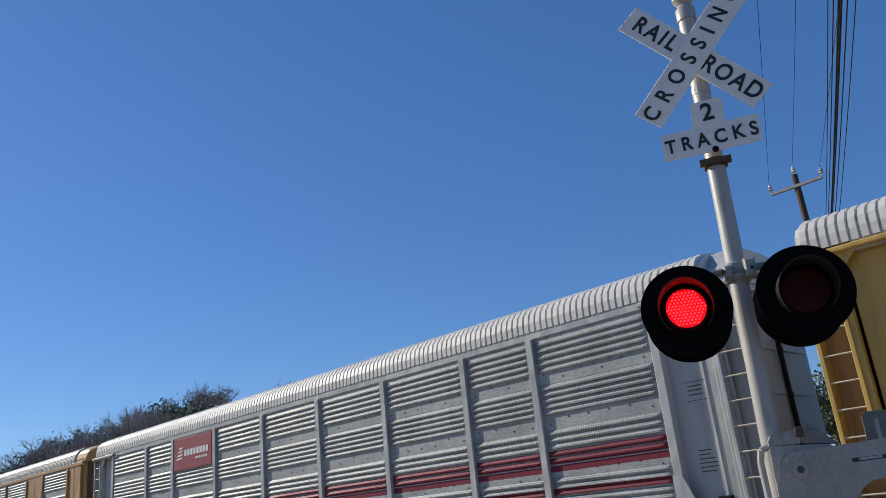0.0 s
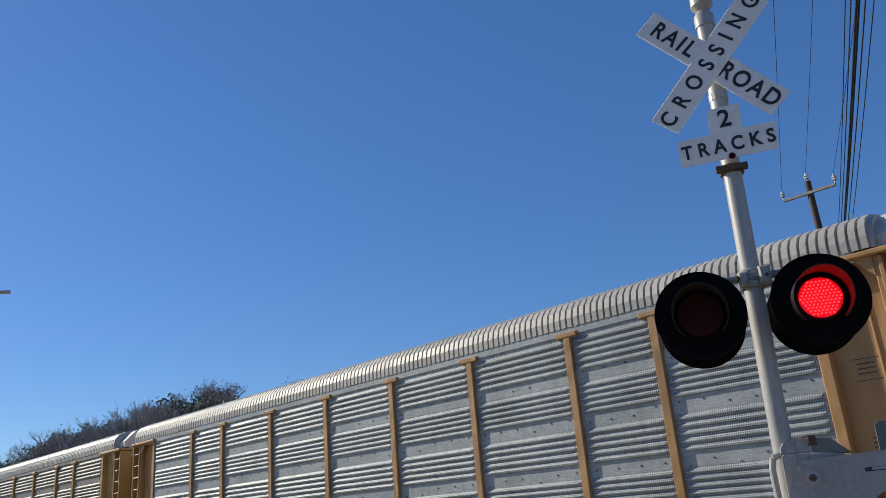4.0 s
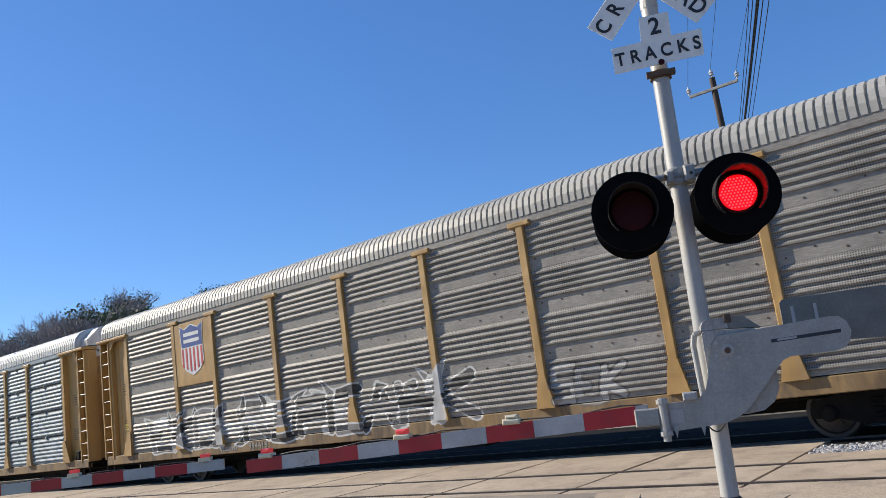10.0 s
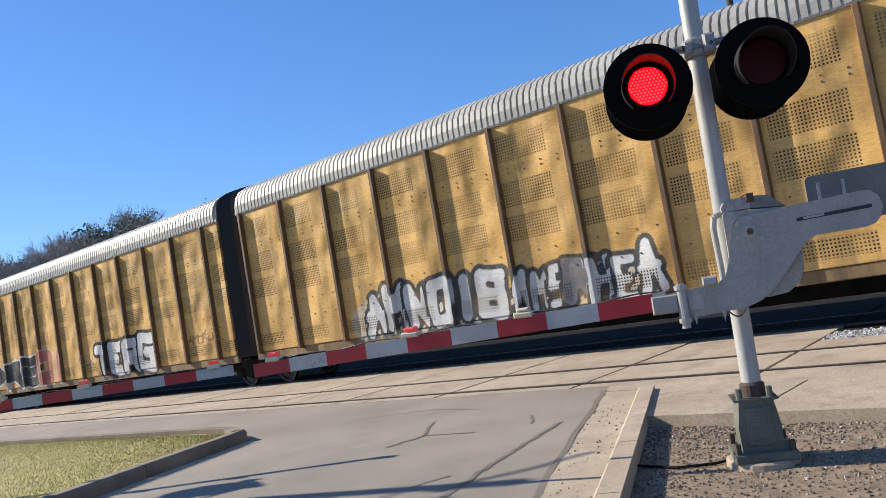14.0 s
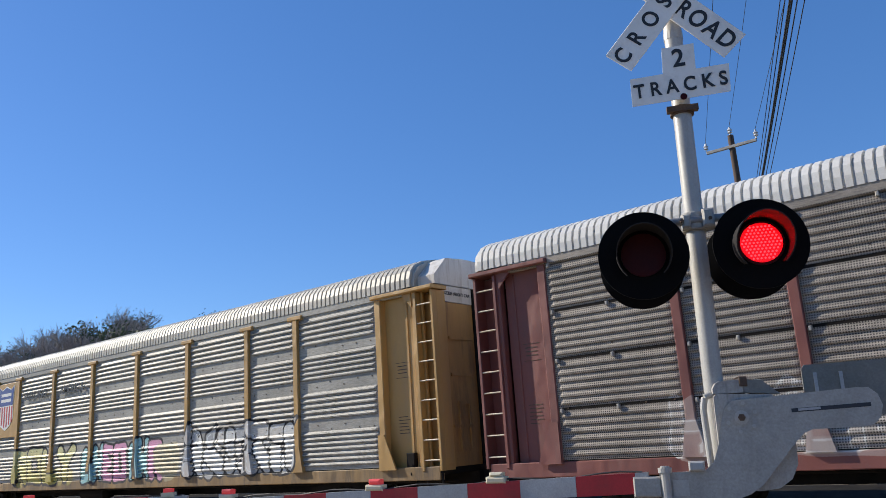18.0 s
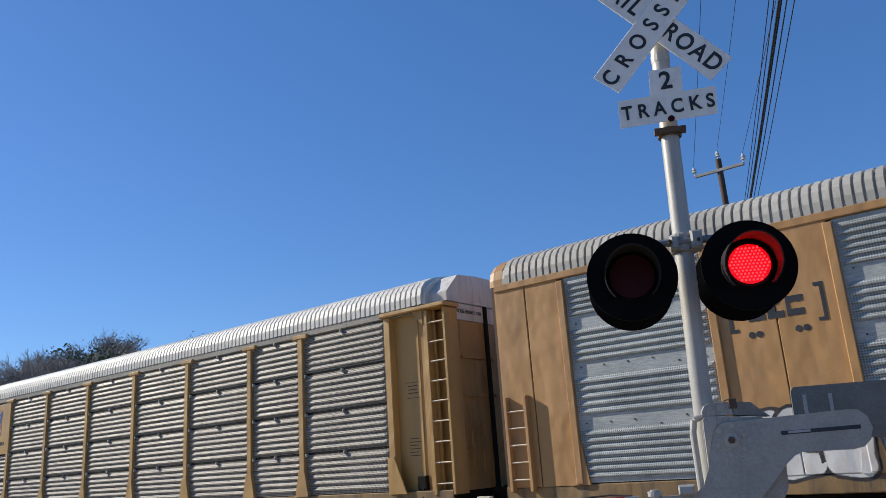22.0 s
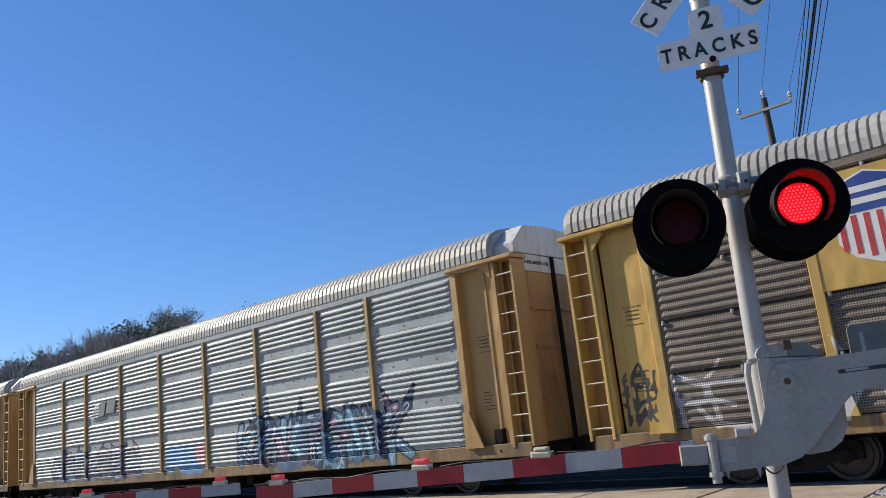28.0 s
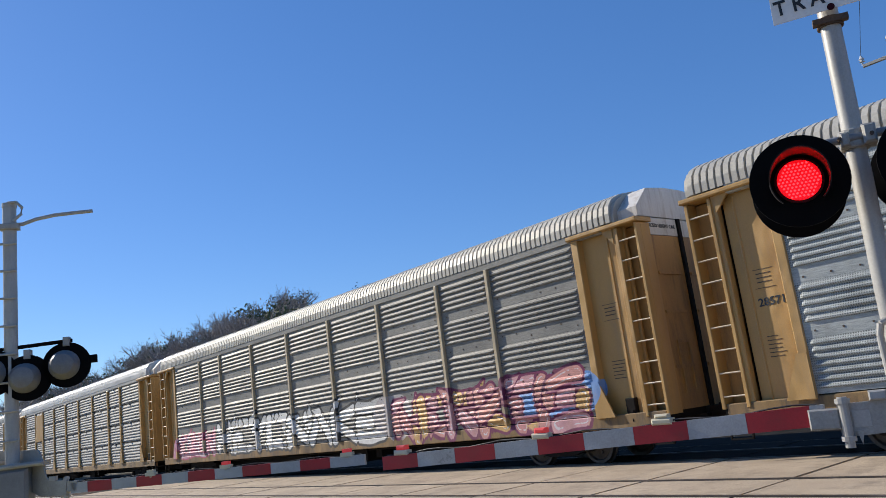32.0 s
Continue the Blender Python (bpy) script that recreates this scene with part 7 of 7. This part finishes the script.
# the signal on the other side of the road: mast with ladder, flashers and its own arm
def far_signal(x, y):
    s = thing("crossing_signal", "grey crossing signal mast with ladder, street arm and unlit flashers", "crossing signal", "", pose(x, y, -0.148, 0, 0, 66) @ Matrix.Scale(1.094, 4))
    part("mast", Shape().tube((0, 0, 0.1), (0, 0, 4.92), 0.083, n=18), M_MAST, s, smooth=True)
    part("mast_cap", Shape().lathe([(0.09, 4.90), (0.09, 4.95), (0.04, 4.97)], "Z", 18), M_MAST, s)
    part("curved_arm", Shape().rope([(0.05, -0.02, 4.66), (0.16, -0.02, 4.66), (0.32, -0.02, 4.72), (0.55, -0.02, 4.765), (0.80, -0.02, 4.785), (1.02, -0.02, 4.80)], 0.026, 8), M_MAST, s)
    part("arm_loop", Shape().rope([(0.0, -0.09, 4.94), (0.10, -0.09, 4.95), (0.17, -0.09, 4.87), (0.16, -0.09, 4.78), (0.06, -0.09, 4.69)], 0.02, 8), M_MAST, s)
    part("arm_clamp", Shape().block(-0.1, 0.13, -0.11, 0.0, 4.58, 4.66, 0.01), M_GATE, s)
    for k in range(9):
        part("rung", Shape().tube((-0.30, -0.1, 1.5 + k * 0.36), (0.10, -0.1, 1.5 + k * 0.36), 0.016, n=6), M_MAST, s)
    part("stringer", Shape().tube((-0.30, -0.1, 0.9), (-0.30, -0.1, 4.8), 0.02, n=8), M_MAST, s)
    part("lamp_arm", Shape().tube((-0.45, 0, 3.00), (0.72, 0, 3.06), 0.025, n=10), M_LAMPBLACK, s)
    for u, v in ((0.66, 2.74), (0.20, 2.62), (-0.20, 2.72)):
        lamp = part("signal_lamp", Shape().lathe([(0.29, -0.02), (0.29, 0.0), (0.11, 0.06), (0.10, 0.18), (0.05, 0.2)], "Y", 30, (u, -0.06, v)), M_LAMPBLACK, s, "unlit lamp with black background", True)
        part("lamp_housing", Shape().lathe([(0.06, -0.20), (0.13, -0.17), (0.18, -0.08), (0.19, -0.022)], "Y", 24, (u - 0.03, -0.06, v)), M_SHELL, lamp, "grey rounded lamp housing", True)
        part("hanger", Shape().block(u - 0.04, u + 0.04, -0.10, 0.04, v + 0.24, v + 0.36, 0.01), M_GATE, lamp)
    part("visor_tip", Shape().block(0.93, 1.02, -0.10, -0.02, 2.74, 2.84, 0.02), M_LAMPBLACK, s)
    # darker grey than the near machine: its shaded side put into the colour
    part("gate_mechanism", Shape().block(-0.42, 0.22, -0.25, 0.15, 0.80, 1.52, 0.04), M_SHELL, s)
    part("mechanism_lid", Shape().block(-0.44, 0.40, -0.27, 0.17, 1.52, 1.58, 0.02), M_GATE, s)
    part("base", Shape().slab([(-0.22, 0.0), (0.22, 0.0), (0.15, 0.5), (-0.15, 0.5)], -0.2, 0.2), M_SHELL, s)
    return s


far_signal(-10.3, -2.9)
gate_arm(pose(-10.16, -2.65, 1.62, 0, 0, 209.5), 5.0, M_GREYSTRIPE, 0.45, -0.013, 0.45)

# ---- utility poles and wires ----
def utility_pole(x, y, h, turn):
    p = thing("utility_pole", "weathered timber utility pole with a steel crossarm", "utility pole", "utility poles", pose(x, y, 0, 0, 0, turn))
    part("pole", Shape().tube((0, 0, -0.3), (0, 0, h), 0.17, 0.115, 14), M_WOODPOLE, p, smooth=True)
    part("crossarm", Shape().block(-0.98, 0.98, -0.16, -0.06, h - 0.55, h - 0.44), M_GATE, p)
    part("lower_crossarm", Shape().block(-0.2, 1.25, -0.16, -0.06, h - 2.5, h - 2.38), M_GATE, p)
    for u in (-0.98, 0.0, 0.98):
        z = h - 0.44 if u else h
        part("insulator", Shape().lathe([(0.03, z), (0.035, z + 0.1), (0.10, z + 0.12), (0.05, z + 0.18), (0.10, z + 0.22), (0.05, z + 0.30), (0.03, z + 0.36)], "Z", 12, (u, -0.11 if u else 0, 0)), M_INSUL, p)
    return p


POLE = (-7.08, 24.8)
utility_pole(*POLE, 12.45, 0)
utility_pole(8.6, -14.2, 12.6, 0)


def wire(name, a, b, sag, r=0.012):
    a, b = Vector(a), Vector(b)
    g = Shape()
    n = 26
    pts = []
    for k in range(n + 1):
        t = k / n
        p = a.lerp(b, t)
        p.z -= sag * 4 * t * (1 - t)
        pts.append(p)
    g.rope(pts, r, 5)
    return tagged(new(name, g.mesh(name, M_WIRE)), "thin dark overhead wire between utility poles", "wire", "overhead wires")


px, py = POLE
qx, qy = 8.6, -14.2
for u, r in ((-0.98, 0.008), (0.0, 0.008), (0.98, 0.009)):
    z = 12.37 if u else 12.81
    wire("overhead_wire", (px + u, py - (0.11 if u else 0), z), (qx + u * 1.0, qy - (0.11 if u else 0), z + 0.15), 0.35, r)
for u, z, r, v in ((0.62, 10.06, 0.011, -1.00), (0.70, 10.06, 0.013, -0.86), (0.77, 9.96, 0.030, -0.76), (0.84, 10.06, 0.020, -0.68), (0.94, 10.06, 0.015, -0.55), (1.08, 10.06, 0.012, -0.36)):
    wire("overhead_wire", (px + u, py - 0.1, z), (qx + v, qy + 0.1, z + 1.1), 0.45, r)


# ---- trees ----
def bare_tree(seed, h):
    """A leafless crown: a trunk that forks four times into fine twigs."""
    rnd = random.Random(seed)
    g, tw = Shape(), Shape()

    def limb(p, d, L, r, depth):
        q = p + d * L
        (g if depth < 3 else tw).tube(p, q, r, r * 0.66, 5 if depth < 3 else 3, False)
        if depth == 5:
            return
        for _ in range(3 if depth < 4 else 4):
            e = (d + Vector((rnd.uniform(-1, 1), rnd.uniform(-1, 1), rnd.uniform(-0.35, 0.75))) * 0.75).normalized()
            limb(p + d * L * rnd.uniform(0.55, 1.0), e, L * rnd.uniform(0.55, 0.8), r * 0.55, depth + 1)

    limb(Vector((0, 0, 0)), Vector((0, 0, 1)), h * 0.30, h * 0.022, 0)
    return g, tw


def leafy_tree(seed, h, spread):
    rnd = random.Random(seed)
    g, lf = Shape(), Shape()
    tips = []

    def limb(p, d, L, r, depth):
        q = p + d * L
        g.tube(p, q, r, r * 0.6, 6, False)
        if depth >= 2:
            tips.append(q)
        if depth == 3:
            return
        for _ in range(4):
            e = (d + Vector((rnd.uniform(-1, 1) * spread, rnd.uniform(-1, 1) * spread, rnd.uniform(-0.3, 0.6)))).normalized()
            limb(p + d * L * rnd.uniform(0.6, 1.0), e, L * rnd.uniform(0.55, 0.85), r * 0.55, depth + 1)

    limb(Vector((0, 0, 0)), Vector((0, 0, 1)), h * 0.34, h * 0.024, 0)
    for t in tips:
        for _ in range(16):
            c = t + Vector((rnd.gauss(0, 1), rnd.gauss(0, 1), rnd.gauss(0, 0.7))) * h * 0.05
            s = h * rnd.uniform(0.010, 0.022)
            n = Vector((rnd.gauss(0, 1), rnd.gauss(0, 1), rnd.gauss(0, 1))).normalized()
            a = n.orthogonal().normalized() * s
            b = n.cross(a)
            i = len(lf.v)
            lf.v += [tuple(c - a), tuple(c + b * 0.5), tuple(c + a), tuple(c - b * 0.5)]
            lf.f.append((i, i + 1, i + 2, i + 3))
    return g, lf


def plain_mesh(shape, name, material):
    me = bpy.data.meshes.new(name)
    me.from_pydata(shape.v, [], shape.f)
    me.materials.append(material)
    return me


def make_tree(kind, seed, h):
    if kind == "bare":
        t = thing("bare_tree", "leafless grey-brown tree on the hill", "tree", "trees on the hill")
        a, b = bare_tree(seed, h)
        part("trunk", plain_mesh(a, "trunk", M_BARK), M_BARK, t)
        part("crown", plain_mesh(b, "crown", M_TWIG), M_TWIG, t)
    else:
        t = thing("leafy_tree", "dark green evergreen oak behind the tracks", "tree", "trees on the hill")
        a, b = leafy_tree(seed, h, 1.0)
        part("trunk", plain_mesh(a, "trunk", M_BARK), M_BARK, t)
        part("crown", plain_mesh(b, "crown", M_LEAF), M_LEAF, t)
    return t


# a low wooded hill beyond the tracks
CREST = [(-95, 1.8), (-82, 3.2), (-78, 4.3), (-73, 5.8), (-69, 7.1), (-65, 8.8), (-61, 9.7), (-57.5, 9.7), (-54, 9.0), (-45, 7.0), (-35, 3.0)]


def crest(az):
    """Skyline of the wooded hill in degrees, over az degrees from +y."""
    for (a0, e0), (a1, e1) in zip(CREST, CREST[1:]):
        if a0 <= az <= a1:
            return e0 + (e1 - e0) * (az - a0) / (a1 - a0)
    return 2.0


def hill_height(az, d):
    """Ground height of the hill: az in degrees from +y, d metres from the near kerb."""
    up = max(0.0, min(1.0, (d - 45) / 45))
    return max(0.0, 1.65 + d * math.tan(radians(crest(az))) - (8.5 if az < -58 else 5.0)) * up * up * (3 - 2 * up) * (1.0 if d < 125 else 125 / d)


def on_hill(az, d):
    return 1.5 + d * math.sin(radians(az)), -5.3 + d * math.cos(radians(az))


g = Shape()
AZS = [-95 + 2.0 * k for k in range(31)]
DS = [42 + 8 * k for k in range(20)]
for az in AZS:
    for d in DS:
        g.v.append((*on_hill(az, d), -0.2 + hill_height(az, d) + 0.4 * noise.noise((az * 0.2, d * 0.06, 0))))
for i in range(len(AZS) - 1):
    for j in range(len(DS) - 1):
        a = i * len(DS) + j
        g.f.append((a, a + 1, a + len(DS) + 1, a + len(DS)))
piece("ground_hill", g, M_GROUND, "structure", "brown wooded hillside", "hill")

BARE = [make_tree("bare", 11 + k, 9.0) for k in range(4)]
LEAFY = [make_tree("leafy", 31 + k, 8.0) for k in range(3)]
rt = random.Random(5)


def plant(src, x, y, z, s):
    m = pose(x, y, z, 0, 0, rt.uniform(0, 360))
    t = copy_thing(src, m)
    t.scale = (s, s, s)
    return t


def tall(src):
    return max(v.co.z for o in src.children for v in o.data.vertices)


for k in range(210):
    az = rt.uniform(-88, -60.0)
    d = rt.uniform(75, 122)
    src = (LEAFY if rt.random() < (0.4 if az > -63 else 0.12) else BARE)[rt.randrange(3)]
    z = hill_height(az, d) - 0.3
    top = 1.65 + d * math.tan(radians(crest(az) * rt.choice((0.86, 0.94, 0.99, 1.03))))
    plant(src, *on_hill(az, d), z, max(3.0, top - z) / tall(src))
# a lone evergreen on the crest
z = hill_height(-54.8, 112) - 0.3
plant(LEAFY[0], *on_hill(-54.8, 112), z, (1.65 + 112 * math.tan(radians(10.1)) - z) / tall(LEAFY[0]))
# trees behind the tracks, seen in the gaps between cars
for k in range(16):
    az = rt.uniform(-40, 10)
    d = rt.uniform(40, 60)
    plant((LEAFY if rt.random() < 0.5 else BARE)[rt.randrange(3)], d * math.sin(radians(az)), d * math.cos(radians(az)), -0.2, rt.uniform(0.95, 1.3))
shrub = make_tree("leafy", 41, 5.0)
tagged(shrub, "low dark green brush beyond the tracks", "bush", "bushes beyond the tracks")
for k in range(22):
    plant(shrub, -46 + k * 2.7 + rt.uniform(-0.8, 0.8), rt.uniform(15.5, 19.5), -1.6, rt.uniform(0.75, 1.1))
shrub.location = (16, 17, -1.6)
for t in BARE + LEAFY:
    t.location = (rt.uniform(-60, -30), 60 + rt.uniform(0, 12), -0.2)

# ---- a yellow butterfly that crosses close to the camera ----
M_WING = surface("yellow_wing", (0.88, 0.52, 0.01), (0.95, 0.66, 0.03), 0.6, 0, 60, 12, 0.1, 0)
bf = thing("butterfly", "small bright yellow butterfly in flight", "butterfly")
part("body", Shape().tube((0, -0.010, 0), (0, 0.012, 0), 0.0016, 0.0010, 8), M_EMDARK, bf)
for s in (-1, 1):
    wing = Shape()
    for pts in ([(0, 0.006), (0.010, 0.017), (0.021, 0.016), (0.020, 0.004), (0.004, 0.0)], [(0, 0.0), (0.017, 0.002), (0.017, -0.010), (0.008, -0.016), (0.001, -0.008)]):
        i = len(wing.v)
        n = len(pts)
        for zz in (0.0, 0.0004):
            wing.v += [(s * x, y, x * 0.9 + zz) for x, y in pts]
        wing.f += [tuple(i + k for k in range(n)), tuple(i + n + k for k in reversed(range(n)))] + [(i + k, i + (k + 1) % n, i + n + (k + 1) % n, i + n + k) for k in range(n)]
    part("wing", wing, M_WING, bf)

# ---- motion ----
HALF = 0.5945  # seconds each flasher stays lit
FIRST = 0.12   # the right lamp lights first at this time


def motions():
    times = [0.5 * k for k in range(65)]
    for n, c in enumerate(CARS):
        x0 = place(n)
        walk(c, [(t, pose(x0 + progress(t), TRACK_Y[1], 0.0)) for t in times])
    # wheels turn with the way gone
    spin = [(k / 30, Matrix.Rotation(progress(k / 30) / 0.43, 4, "Y")) for k in range(961)]
    first = WHEELSETS[0]
    walk(first, spin)
    for w in WHEELSETS[1:]:
        w.rotation_mode = "QUATERNION"
        w.animation_data_create()
        w.animation_data.action = first.animation_data.action
        w.animation_data.action_slot = first.animation_data.action_slot
    # the lit boards stand before the lens while a lamp is on, and draw back into the housing when it is off
    for board, phase in ((LED_RIGHT, 0), (LED_LEFT, 1)):
        p = board.location.copy()
        on = Matrix.Translation(p)
        off = Matrix.Translation(p + Vector((0, 0.024, 0)))
        rows, k, state = [(0.0, off if phase == 0 else on)], 0, phase == 1
        t = FIRST
        while t < 32.0:
            f0 = math.ceil(t * 30) / 30
            rows.append((f0 - 1 / 30, on if state else off))
            state = not state
            rows.append((f0, on if state else off))
            t += HALF
        rows.append((32.1, on if state else off))
        walk(board, rows)
    # the butterfly flits past the lens from the left and away again
    walk(bf, [(0.0, pose(1.3, -6.6, 1.5, 0, 0, 0)), (20.5, pose(1.3, -6.4, 1.55, 0, 0, 20)), (20.9, pose(1.50, -5.35, 1.55, 20, 10, 35)), (21.0, Matrix.Translation((1.525, -4.941, 1.682)) @ Matrix.Rotation(radians(42), 4, Vector((-0.55, 0.80, 0.2))) @ pose(0, 0, 0, 62, -25, 55)),
              (21.1, pose(1.30, -5.35, 1.78, 30, 10, 75)), (21.5, pose(0.9, -6.4, 1.7, 0, 0, 90)), (32.0, pose(0.8, -6.8, 1.6, 0, 0, 90))])


motions()
